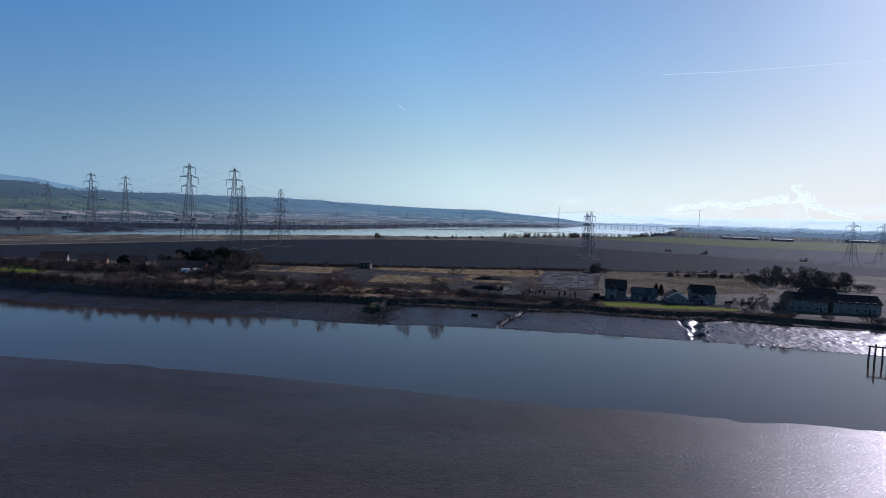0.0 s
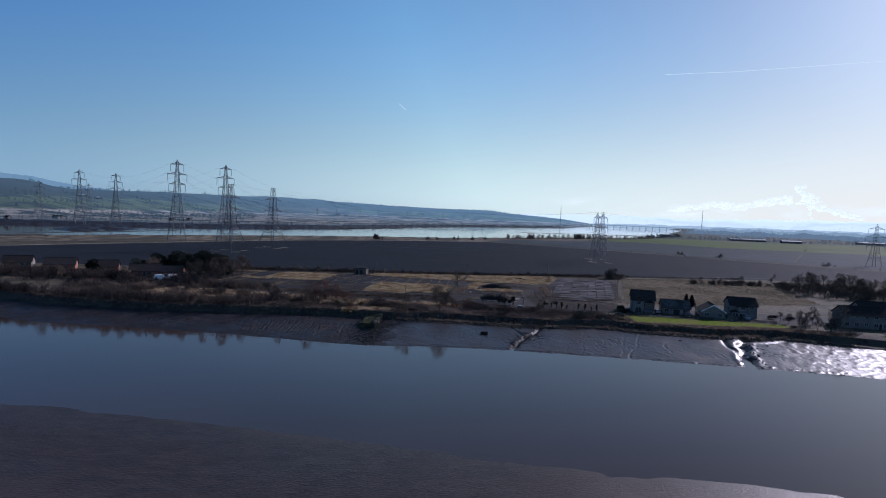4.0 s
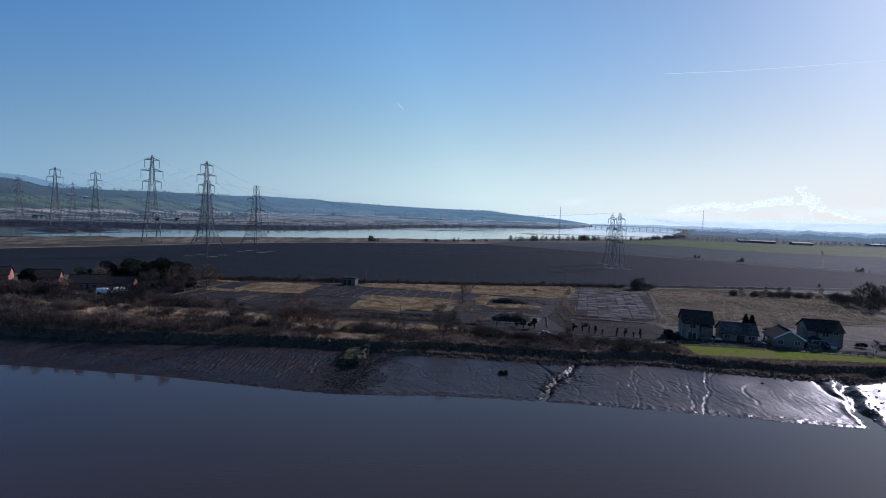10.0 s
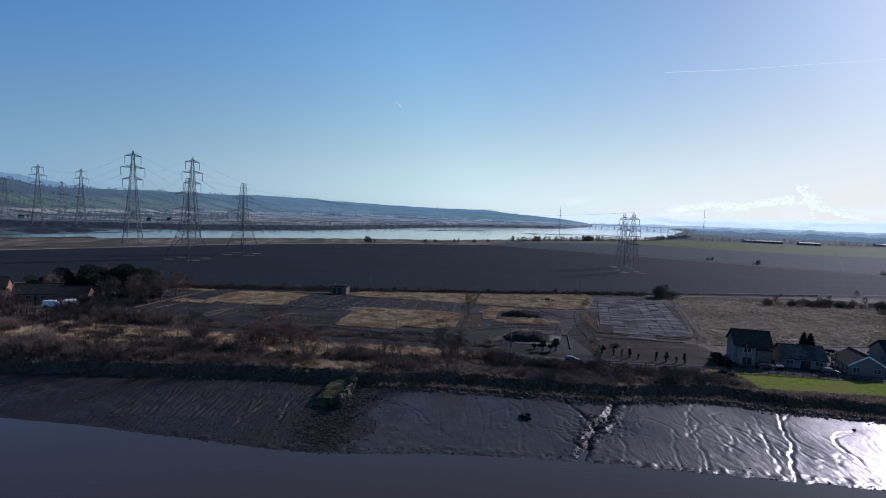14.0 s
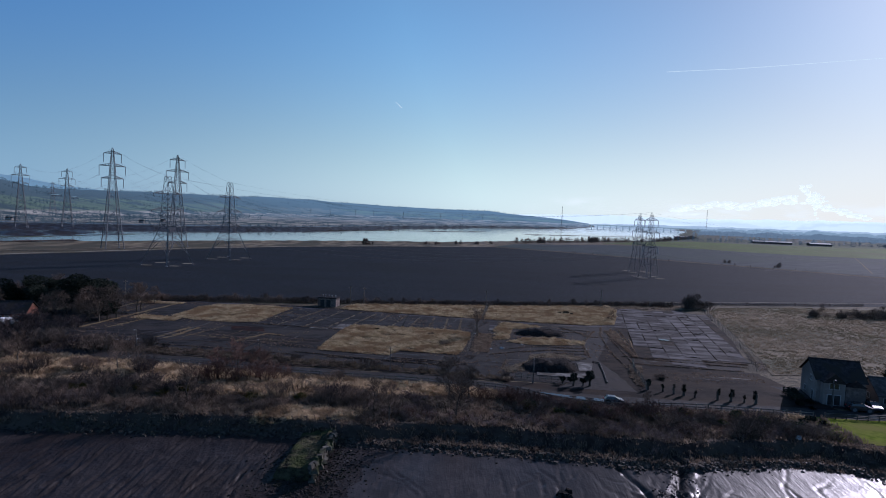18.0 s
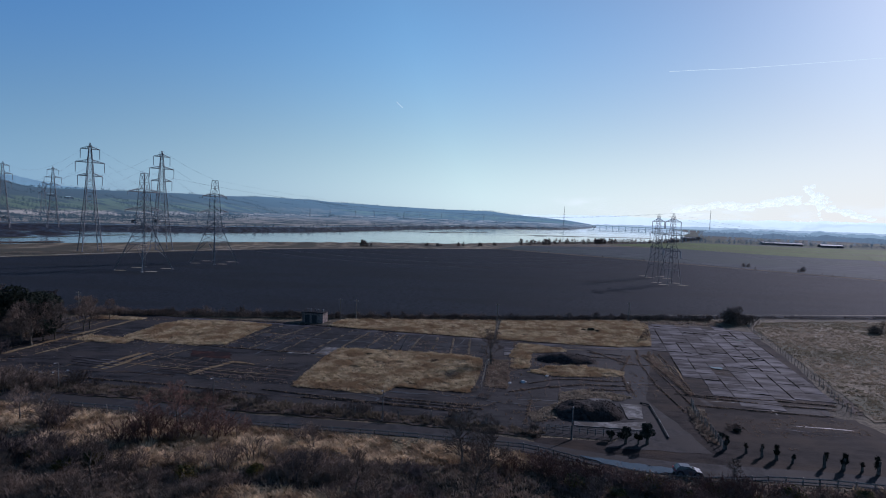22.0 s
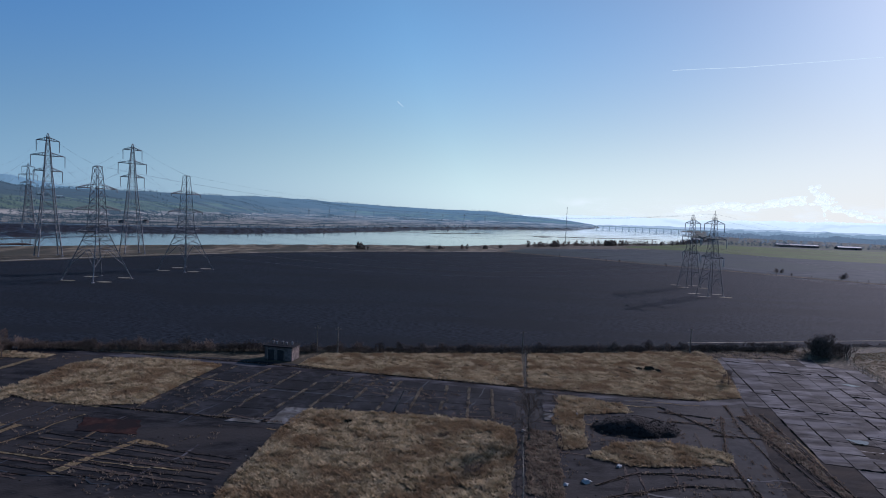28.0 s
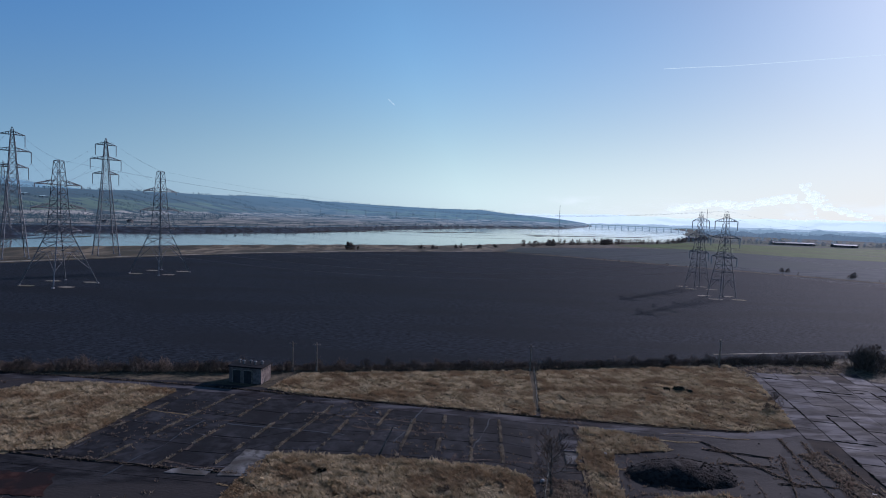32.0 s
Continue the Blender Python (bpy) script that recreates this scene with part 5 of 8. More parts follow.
for k in range(len(LOW) - 1):
    n = 5
    off = rs.uniform(-0.07, 0.07)
    for j in range(n):
        f0, f1 = j / n + (off if j else 0), (j + 1) / n + (off if j < n - 1 else 0)
        q = []
        for a, f in ((0, f0), (1, f0), (1, f1), (0, f1)):
            p = Vector(LOW[k + a]).lerp(Vector(HIGH[k + a]), f)
            q.append(p)
        c = sum(q, Vector((0, 0))) / 4
        bm = bmesh.new()
        zt = 0.06 + rs.uniform(0, 0.03)
        hi = [bm.verts.new((p.x + (c.x - p.x) * 0.05, p.y + (c.y - p.y) * 0.035, zt)) for p in q]
        lo = [bm.verts.new((p.x + (c.x - p.x) * 0.04, p.y + (c.y - p.y) * 0.03, 0.0)) for p in q]
        bm.faces.new(hi)
        for e in range(4):
            bm.faces.new((lo[e], lo[(e + 1) % 4], hi[(e + 1) % 4], hi[e]))
        bmesh.ops.recalc_face_normals(bm, faces=bm.faces)
        ob = part("yard_slab", bm, "pad")
        ob.parent = bays
        ob.matrix_parent_inverse = bays.matrix_world.inverted()
    weed_lines.append((LOW[k], HIGH[k]))

PALE = [[(-36, 289), (-35, 297), (-31, 296.5), (-32, 289)], [(12, 306.5), (15.2, 306), (14, 299.5), (11, 299.5)], [(11, 299), (13.6, 299), (13, 295), (10.5, 295.3)], [(28.9, 261.2), (32.9, 261.0), (30.5, 253.5), (27.6, 253.0)], [(17.6, 251.5), (26.2, 251.0), (30.5, 252.1), (28.3, 247.9), (17.2, 249.1)], [(23.8, 263.9), (27.7, 263.7), (27.6, 262.2), (23.2, 262.3)],
        [(-43, 289.5), (-42, 291), (-37, 290.6), (-37.5, 289)]]
for k, poly in enumerate(PALE):
    tagged(patch_sheet("pale_slab", poly, 0.17, "pale" if k not in (1,) else "concrete", thick=0.14, step=1.5, amp=0.12, seed=40 + k), "pale broken concrete slab on the yard", "slab", "pale slabs on the yard")
tagged(patch_sheet("red_blaes_patch", [(-65.5, 289.1), (-55.9, 288.4), (-53.6, 283.0), (-63.5, 283.5)], 0.10, "redground", step=1.0, amp=0.3), "patch of dark red gravel on the yard", "ground", kind="structure")

# long low kerb rows on the lower yard
for k in range(7):
    y0, y1 = 282.5 - 1.75 * k, 276.0 - 1.55 * k
    for x0, x1 in ((-67, -36 - 0.2 * k),):
        f = lambda x: y0 + (y1 - y0) * (x + 67) / 31
        s = strip("kerb_row", [(x0, f(x0)), (x1, f(x1))], 0.42, 0.11, "bank" if k % 2 else "heap", amp=0.16, seg=1.2, seed=k)
        tagged(s, "low dark foundation kerb row on the yard", "kerb", "foundation kerb rows", kind="structure")
for k in range(4):
    tagged(strip("kerb_row", [(-88 + k, 280 - 1.8 * k), (-75, 277.3 - 1.8 * k)], 0.6, 0.14, "concrete", amp=0.1, seg=2, seed=20 + k), "low pale foundation kerb row on the yard", "kerb", "foundation kerb rows", kind="structure")
DRYLINES = [[(-76, 271), (-73, 285)], [(-78.5, 272), (-75.5, 285)], [(-58, 270), (-52, 281)], [(-114, 292), (-110, 327)], [(-118, 286), (-114, 300)], [(-104, 280), (-97, 322)], [(-97, 281), (-93, 297)], [(-88, 300), (-66, 294)], [(-52, 280.5), (-47, 279)]]
for k, pts in enumerate(DRYLINES):
    tagged(strip("dry_verge", pts, 1.3 if k < 6 else 0.8, 0.10, "straw", amp=0.3, seg=1.5, seed=60 + k), "narrow strip of dry grass across the yard", "grass", "dry strips across the yard", kind="structure")
ENTRY_JOINTS = [[(33.1, 301.9), (42.3, 299.1)], [(38.0, 291.1), (46.0, 290.3)], [(32.7, 296.9), (41.1, 296.0)], [(13.1, 272.2), (19.7, 276.1), (25.9, 276.3), (34.9, 275.7), (33.6, 266.1)], [(17.1, 269.6), (20.3, 271.3), (24.9, 272.8), (34.0, 272.5)], [(24.6, 269.4), (33.7, 269.6)],
          [(42.2, 268.6), (54.0, 267.4), (65.3, 265.8), (73, 264.5)], [(46.6, 261.2), (60.1, 259.2)], [(-31.5, 258.7), (-22.5, 257.2), (-12.3, 255.8), (-1.7, 253.7)], [(47.1, 300.7), (46.3, 283.2), (45.2, 268.3)], [(52.5, 302.4), (49.2, 282.8), (46.3, 267.8)]]
JOINTS = [[(8, 266), (14, 269), (19, 271)], [(34, 305), (41, 290)], [(44, 300), (36, 283), (33, 268)], [(48, 307), (44, 293), (41, 275), (40, 258)], [(51, 306), (46, 290), (43, 262)],
          [(-40, 262), (-20, 257.5), (0, 254)], [(-17, 260), (2, 257)], [(-16, 258.4), (2, 255.5)], [(-100, 268), (-60, 263), (-38, 259)], [(44, 268), (58, 264), (71, 262)], [(43, 262), (56, 259.5), (68, 258)], [(-118, 303.8), (-60, 293.2), (-30, 289.3)], [(-110, 331.6), (-54, 325), (8, 313.7), (44, 309)], [(15, 309), (11, 283)], [(12, 262), (9, 250)]]
for k, pts in enumerate(JOINTS + ENTRY_JOINTS):
    tagged(strip("weedy_joint", pts, 0.42, 0.125, "bank", amp=0.14, seg=1.2, seed=80 + k), "dark weedy joint line across the yard", "joint", "weedy joints of the yard", kind="structure")
rk = random.Random(31)
for k in range(150):
    x, y = rk.uniform(-116, 70), rk.uniform(246, 318)
    a = math.atan2(-18, 126) + (math.pi / 2 - 0.1 if rk.random() < 0.4 else 0) + rk.gauss(0, 0.06)
    L = rk.uniform(6, 22)
    pts = [(x + math.cos(a) * L * f + rk.gauss(0, 0.3), y + math.sin(a) * L * f + rk.gauss(0, 0.3)) for f in (0, 0.25, 0.5, 0.75, 1.0)]
    if not all(inside(p[0], p[1], SITE) or (40 < p[0] < 70 and 240 < p[1] < 262) for p in pts):
        continue
    tagged(strip("yard_crack", pts, rk.uniform(0.12, 0.42), 0.09, ("bank", "straw", "bank", "concrete", "dark")[k % 5], amp=0.14, seg=1.0, seed=200 + k), "weedy crack across the old tarmac", "crack", "cracks of the yard", kind="structure")
tagged(patch_sheet("brown_verge", [(-122, 259), (-60, 254.5), (-38, 250), (-13, 247.6), (10, 243.4), (12, 246), (-12, 251), (-38, 256), (-60, 260), (-122, 266)], 0.10, "bank", step=1.5, amp=0.4), "dark rough verge of reeds beside the lane", "verge", kind="structure")
tagged(patch_sheet("entrance_apron", [(33, 239), (42, 239), (46, 262), (47, 286), (50, 302), (44, 300), (36, 272), (32, 262)], 0.048, "apron", step=1.5, amp=0.3), "cracked tarmac beside the site entrance", "ground", kind="structure")
tagged(patch_sheet("verge_right", [(38, 238.6), (60, 236), (72, 234.5), (71, 257), (46, 261), (40, 250)], 0.05, "apron", step=1.5, amp=0.4), "cracked brown tarmac apron beside the lane", "ground", kind="structure")
for name, poly in (("lane_puddle", [(15, 237.2), (18, 236.6), (22, 235.2), (27, 234.2), (29.5, 233.6), (27, 232.3), (22, 232.8), (18, 234.6)]), ("slab_puddle", [(84, 325.5), (86, 325), (87.5, 323.6), (85, 323.4)]), ("slab_puddle", [(60, 292), (64, 291), (62, 289)])):
    tagged(patch_sheet(name, poly, 0.135, "puddle", step=1.0, amp=0.25, seed=3), "shallow puddle reflecting the sky", "puddle")


# ---- spoil heaps ----
def heap(x, y, w, d, h, seed, label):
    top = root("rubble_heap", x, y, 0.05)
    n, m = 44, 30
    vs, fs = [], []
    for j in range(m):
        for i in range(n):
            u, v = i / (n - 1) * 2 - 1, j / (m - 1) * 2 - 1
            r = math.hypot(u, v)
            px, py = u * w / 2, v * d / 2
            edge = 1 + 0.35 * float(lump(px + seed * 7, py, 2.6))
            z = h * max(0, 1 - (r / edge) ** 2.2) ** 0.8
            z *= 1 + 0.30 * float(lump(px + seed * 3, py, 3.2)) + 0.16 * float(lump2(px, py + seed, 1.1))
            vs.append((px, py, z - 0.1))
    for j in range(m - 1):
        for i in range(n - 1):
            k = j * n + i
            fs.append((k, k + 1, k + n + 1, k + n))
    ob = sheet_mesh("mound", vs, fs, "heap", smooth=True)
    ob.parent = top
    rnd = random.Random(seed)
    bm = bmesh.new()
    for k in range(420):
        a, r = rnd.uniform(0, 6.28), rnd.uniform(0.2, 1.1) ** 0.6
        px, py = math.cos(a) * r * w / 2, math.sin(a) * r * d / 2
        i, j = min(n - 1, int((px / w + 0.5) * (n - 1))), min(m - 1, int((py / d + 0.5) * (m - 1)))
        s = rnd.uniform(0.08, 0.26)
        box(bm, (px, py, max(0, vs[j * n + i][2]) + s * 0.1), (s, s * rnd.uniform(0.6, 1.3), s * 0.7), rnd.uniform(0, 3), rnd.uniform(0.4, 0.9))
    st = part("rubble", bm, "heap", top)
    st["kind"] = "stuff"
    tagged(top, label, "rubble heap", "rubble heaps on the yard")


heap(25.5, 292.8, 14.5, 7.5, 2.1, 1, "long low heap of dark rubble on the yard")
heap(21.3, 255.6, 12.2, 8.8, 2.4, 2, "rounded dark heap of rubble and soil on the yard")


# ---- fences, posts and lamps ----
def along(pts, gap):
    out, carry = [], 0.0
    for (x0, y0), (x1, y1) in zip(pts[:-1], pts[1:]):
        L = math.hypot(x1 - x0, y1 - y0)
        s = carry
        while s < L:
            out.append((x0 + (x1 - x0) * s / L, y0 + (y1 - y0) * s / L))
            s += gap
        carry = s - L
    return out


def fence(name, pts, gap, height, rails, mat, thick, label, rail_w=0.1, lean_amp=0.03, seed=0):
    top = root(name, pts[0][0], pts[0][1], 0)
    inv = top.matrix_world.inverted()
    rnd = random.Random(seed)
    spots = along(pts, gap)
    me = []
    for k in range(3):
        bm = bmesh.new()
        box(bm, (0, 0, height / 2 - 0.1), (thick, thick, height + 0.2), 0, 0.9)
        m = bpy.data.meshes.new("post")
        bm.to_mesh(m)
        bm.free()
        m.materials.append(M[mat])
        me.append(m)
    tops = []
    for k, (x, y) in enumerate(spots):
        z = float(land(x, y)) + 0.03
        ob = new("post", me[k % 3])
        ob.parent = top
        ob.matrix_parent_inverse = inv
        ob.matrix_basis = Matrix.Translation((x, y, z)) @ Euler((rnd.gauss(0, lean_amp), rnd.gauss(0, lean_amp), rnd.uniform(-0.2, 0.2))).to_matrix().to_4x4()
        tops.append(Vector((x, y, z)))
    for a, b in zip(tops[:-1], tops[1:]):
        bm = bmesh.new()
        for h in rails:
            bar(bm, a + Vector((0, 0, h + rnd.uniform(-0.03, 0.03))), b + Vector((0, 0, h + rnd.uniform(-0.03, 0.03))), rail_w)
        ob = part("rail", bm, mat, top)
        ob.matrix_parent_inverse = inv
    tagged(top, label, "fence")


fence("timber_fence", [(-75, 250), (-58, 247.6), (-38, 243.6), (-13, 241.4), (0, 239.6), (7.3, 238.6), (12, 236.2), (16, 233.4), (20.2, 231.2), (24.5, 230.1), (30.6, 229.6), (38.5, 230.5), (47.5, 230.2), (55.7, 228.9), (64.9, 227.9)], 2.3, 1.15, (0.45, 0.95), "wood", 0.15, "weathered timber post-and-rail fence beside the lane", 0.12)
fence("picket_fence", [(66.5, 227.9), (80, 226.8), (95, 224.8), (118, 221.6)], 1.9, 1.05, (0.35, 0.65, 0.95), "pale", 0.14, "pale wooden rail fence above the grass bank", 0.13)
fence("field_fence", [(108, 356), (100, 345), (93, 322), (85, 297), (78, 275), (71, 257)], 2.6, 1.9, (0.6, 1.2, 1.75), "wood", 0.085, "tall wire fence on timber posts beside the slabs", 0.018, 0.05)
fence("wire_fence", [(14, 341), (12, 327), (9.8, 313.5)], 2.8, 1.5, (0.7, 1.4), "wood", 0.13, "dark post-and-wire fence between two grass plots", 0.04, 0.05)
fence("wire_fence", [(7, 291), (5, 284), (3.4, 272), (2.2, 264)], 2.8, 1.5, (0.7, 1.4), "wood", 0.13, "thin wire fence beside the dry grass", 0.04, 0.05)
fence("entrance_fence", [(43, 262), (41, 256), (40, 248), (38.5, 240.5)], 1.4, 1.5, (0.6, 1.2), "wood", 0.16, "short weathered fence at the site entrance", 0.06, 0.06)
fence("yard_fence", [(12, 246.5), (20, 245.2), (27, 244.6)], 1.3, 1.2, (0.4, 0.8, 1.1), "wood", 0.1, "low grey fence in front of the rubble heap", 0.06, 0.03)


def pipe_barrier():
    top = root("pipe_barrier", 32, 262, 0)
    inv = top.matrix_world.inverted()
    bm = bmesh.new()
    for a, b in zip([(33.0, 261.8, 0.3), (34.4, 260.8, 0.3), (33.0, 252.5, 0.3)], [(34.4, 260.8, 0.3), (33.0, 252.5, 0.3), (31.5, 244.8, 0.3)]):
        bar(bm, a, b, 0.17, sides=8)
    ob = part("pipe", bm, "pale", top)
    ob.matrix_parent_inverse = inv
    for p in ((33.1, 261.7), (34.2, 260.0), (33.1, 253.3), (31.6, 245.3)):
        bm = bmesh.new()
        box(bm, (*p, 0.12), (0.3, 0.3, 0.36))
        ob = part("support", bm, "pad", top)
        ob.matrix_parent_inverse = inv
    tagged(top, "long grey pipe lying as a barrier at the entrance", "barrier")


pipe_barrier()


def lamp_post(x, y, h, rz, tilt=0.0, mat="pale", label="slim pale concrete street lamp beside the lane"):
    top = root("street_lamp", x, y, 0, rz)
    top.matrix_world = Matrix.Translation((x, y, 0)) @ Matrix.Rotation(rz, 4, "Z") @ Matrix.Rotation(tilt, 4, "Y")
    bm = bmesh.new()
    bar(bm, (0, 0, -0.2), (0, 0, 1.2), 0.26, 0.22, 8)
    bar(bm, (0, 0, 1.2), (0, 0, h), 0.17, 0.11, 8)
    part("pole", bm, mat, top)
    bm = bmesh.new()
    bar(bm, (0, 0, h - 0.05), (0.55, 0, h + 0.12), 0.11, 0.09, 6)
    arm = part("arm", bm, mat, top)
    bm = bmesh.new()
    box(bm, (0.74, 0, h + 0.1), (0.5, 0.2, 0.14), 0, 0.8)
    part("lantern", bm, "steel", arm, "dull grey lantern head")
    tagged(top, label, "street lamp", "street lamps by the lane")


for x, y, h in ((-76.2, 258.0, 5.0), (-45.2, 252.0, 5.1), (-15.3, 248.2, 5.3), (15.3, 243.2, 5.4), (72.5, 234.5, 5.4), (93.5, 232.5, 5.2)):
    lamp_post(x, y, h, radians(-100))
lamp_post(-16.0, 296.6, 4.2, radians(40), radians(32), label="leaning broken lamp post on the yard")


def telegraph_pole(x, y, h):
    top = root("telegraph_pole", x, y, 0, 0.1)
    bm = bmesh.new()
    bar(bm, (0, 0, -0.3), (0, 0, h), 0.26, 0.18, 8)
    part("pole", bm, "wood", top)
    bm = bmesh.new()
    box(bm, (0, 0, h - 0.5), (1.5, 0.1, 0.12))
    arm = part("crossarm", bm, "wood", top)
    for s in (-0.6, 0, 0.6):
        bm = bmesh.new()
        box(bm, (s, 0, h - 0.34), (0.1, 0.1, 0.2), 0, 0.6)
        part("insulator", bm, "glass_ins", arm)
    tagged(top, "slim timber telegraph pole beside the hedge", "telegraph pole", "telegraph poles by the hedge")


for x, y, h in ((-33.2, 336.0, 6.5), (-38.4, 336.5, 6.5), (60.5, 350, 7.0), (13.5, 342.5, 6.0), (-120, 331, 6.5)):
    telegraph_pole(x, y, h)


# ---- vehicles ----
def car(x, y, rz, paint, label, kind="car", size=1.0):
    top = root(kind, x, y, 0.09, rz)
    prof = {"car": [(-2.1, 0.35), (-2.15, 0.75), (-2.05, 0.98), (-1.35, 1.08), (1.0, 1.05), (1.95, 0.86), (2.15, 0.62), (2.1, 0.33)],
            "van": [(-2.6, 0.4), (-2.65, 1.0), (-2.6, 1.3), (-1.0, 1.3), (1.2, 1.3), (2.3, 1.1), (2.65, 0.75), (2.6, 0.38)]}[kind]
    cab = {"car": [(-1.95, 1.0), (-1.6, 1.44), (-0.7, 1.52), (0.25, 1.46), (1.1, 1.04)], "van": [(-2.6, 1.28), (-2.55, 2.15), (-1.0, 2.25), (0.9, 2.15), (1.75, 1.26)]}[kind]

    def loft(pts, w, shrink):
        bm = bmesh.new()
        lo = min(p[1] for p in pts)
        hi = max(p[1] for p in pts)
        row = []
        for s in (-1, 1):
            row.append([bm.verts.new((px, s * (w - shrink * (pz - lo) / (hi - lo)), pz)) for px, pz in pts])
        n = len(pts)
        for k in range(n):
            bm.faces.new((row[0][k], row[0][(k + 1) % n], row[1][(k + 1) % n], row[1][k]))
        bm.faces.new(row[0][::-1])
        bm.faces.new(row[1])
        bmesh.ops.recalc_face_normals(bm, faces=bm.faces)
        return bm

    body = part("body", loft(prof, 0.88, 0.06), paint, top)
    part("cabin", loft(cab, 0.80, 0.14), "pane" if kind == "car" else paint, body, "glazed cabin" if kind == "car" else "")
    bm = bmesh.new()
    if kind == "car":
        box(bm, (-0.55, 0, 1.53), (1.5, 1.24, 0.05))
        part("roof", bm, paint, top)
    else:
        box(bm, (1.32, 0, 1.75), (0.08, 1.3, 0.6))
        part("windscreen", bm, "pane", top)
    wx = 1.32 if kind == "car" else 1.7
    for sx in (-wx, wx):
        for sy in (-0.8, 0.8):
            bm = bmesh.new()
            bar(bm, (sx, sy - 0.1, 0.31), (sx, sy + 0.1, 0.31), 0.88, sides=12)
            wh = part("wheel", bm, "tyre", top)
            bm = bmesh.new()
            bar(bm, (sx, sy - 0.115, 0.31), (sx, sy + 0.115, 0.31), 0.5, sides=10)
            part("rim", bm, "steel", wh)
    xe = prof[-2][0]
    for sy in (-0.6, 0.6):
        bm = bmesh.new()
        box(bm, (xe - 0.1, sy, 0.7), (0.18, 0.34, 0.16))
        part("headlight", bm, "glass_ins", top)
        bm = bmesh.new()
        box(bm, (-xe + 0.02, sy, 0.85), (0.1, 0.22, 0.2))
        part("tail_light", bm, "paint_red", top)
    top.scale = (size, size, size)
    tagged(top, label, kind)


car(28.9, 232.2, radians(-8), "paint_grey", "grey hatchback car parked on the lane", size=0.86)
car(76.5, 232.6, radians(-8), "paint_dark", "dark car parked before the two-storey house")
car(80.0, 233.8, radians(-100), "paint_dark", "dark car parked on a drive beside the house")
car(90.0, 229.4, radians(-9), "paint_dark", "dark saloon car parked along the lane")
car(96.6, 235.5, radians(-100), "paint_silver", "silver car parked between two bungalows")
car(97.0, 232.0, radians(-100), "paint_dark", "dark car parked between two bungalows")
car(105.5, 228.6, radians(-12), "paint_dark", "dark car parked before the gabled bungalow")
car(110.5, 228.6, radians(-100), "paint_silver", "silver car parked before the long-roofed house")
car(-127.0, 275.5, radians(15), "white", "white delivery van parked beside the brick bungalow", "van")
car(-123.0, 279.0, radians(60), "white", "white van parked at a slant by the bungalow", "van")
car(-152.0, 275.5, radians(10), "paint_red", "red car parked beside the shrubs")
car(-205.0, 290.5, radians(10), "white", "white van beside the white cottage", "van")


# ---- trees and shrubs ----
def grow(bm, p, d, length, width, level, rnd, spread, fork=3, droop=0.0):
    q = p + d * length
    mid = p.lerp(q, 0.5) + Vector((rnd.gauss(0, 1), rnd.gauss(0, 1), rnd.gauss(0, 0.5))) * length * 0.07
    sides = 5 if width > 0.12 else 3
    bar(bm, p, mid, width, width * 0.85, sides)
    bar(bm, mid, q, width * 0.85, width * 0.68, sides)
    if level == 0:
        return
    for k in range(fork + (1 if rnd.random() < 0.4 else 0)):
        v = Vector((rnd.gauss(0, 1), rnd.gauss(0, 1), rnd.gauss(0, 0.6))).normalized()
        nd = (d + v * spread + Vector((0, 0, 0.15 - droop))).normalized()
        start = mid.lerp(q, rnd.uniform(0.0, 1.0)) if k else q
        grow(bm, start, nd, length * rnd.uniform(0.6, 0.85), max(width * 0.62, 0.022), level - 1, rnd, spread, fork, droop)


def bare_tree(h, seed, label, name="bare_tree", twig="twig", spread=0.75, levels=5):
    rnd = random.Random(seed)
    top = root(name, 0, 0)
    bm = bmesh.new()
    w = h * 0.03
    spine = [Vector((rnd.gauss(0, 0.012) * h * k, rnd.gauss(0, 0.012) * h * k, -0.2 + h * 0.2 * k)) for k in range(5)]
    for k in range(4):
        bar(bm, spine[k], spine[k + 1], w * (1.3 - 0.3 * k), w * (1.0 - 0.25 * k), 7)
    part("trunk", bm, "bark", top)
    bm = bmesh.new()
    for k in range(13):
        f = 0.9 + 3.1 * k / 12
        i = min(3, int(f))
        p = spine[i].lerp(spine[i + 1], f - i)
        a = k * 2.4 + rnd.uniform(-0.4, 0.4)
        up = 0.5 + 0.9 * k / 12
        d = Vector((math.cos(a), math.sin(a), up)).normalized()
        grow(bm, p, d, h * (0.20 - 0.07 * k / 12), w * 0.42, levels - 1, rnd, spread, 3)
    part("crown", bm, twig, top)
    tagged(top, label, "tree")
    return top


def shrub(h, r, seed, name, mat, label, stems=22, fine=1.0, category="shrub"):
    rnd = random.Random(seed)
    top = root(name, 0, 0)
    bm = bmesh.new()
    for k in range(stems):
        a = rnd.uniform(0, 6.28)
        q = rnd.random() ** 0.6
        p = Vector((math.cos(a) * r * 0.55 * q, math.sin(a) * r * 0.55 * q, -0.1))
        d = Vector((math.cos(a) * 0.55 * q, math.sin(a) * 0.55 * q, 1)).normalized()
        grow(bm, p, d, h * rnd.uniform(0.28, 0.44), 0.055, 3, rnd, 0.75 * fine, 2)
    part("crown", bm, mat, top)
    tagged(top, label, category)
    return top


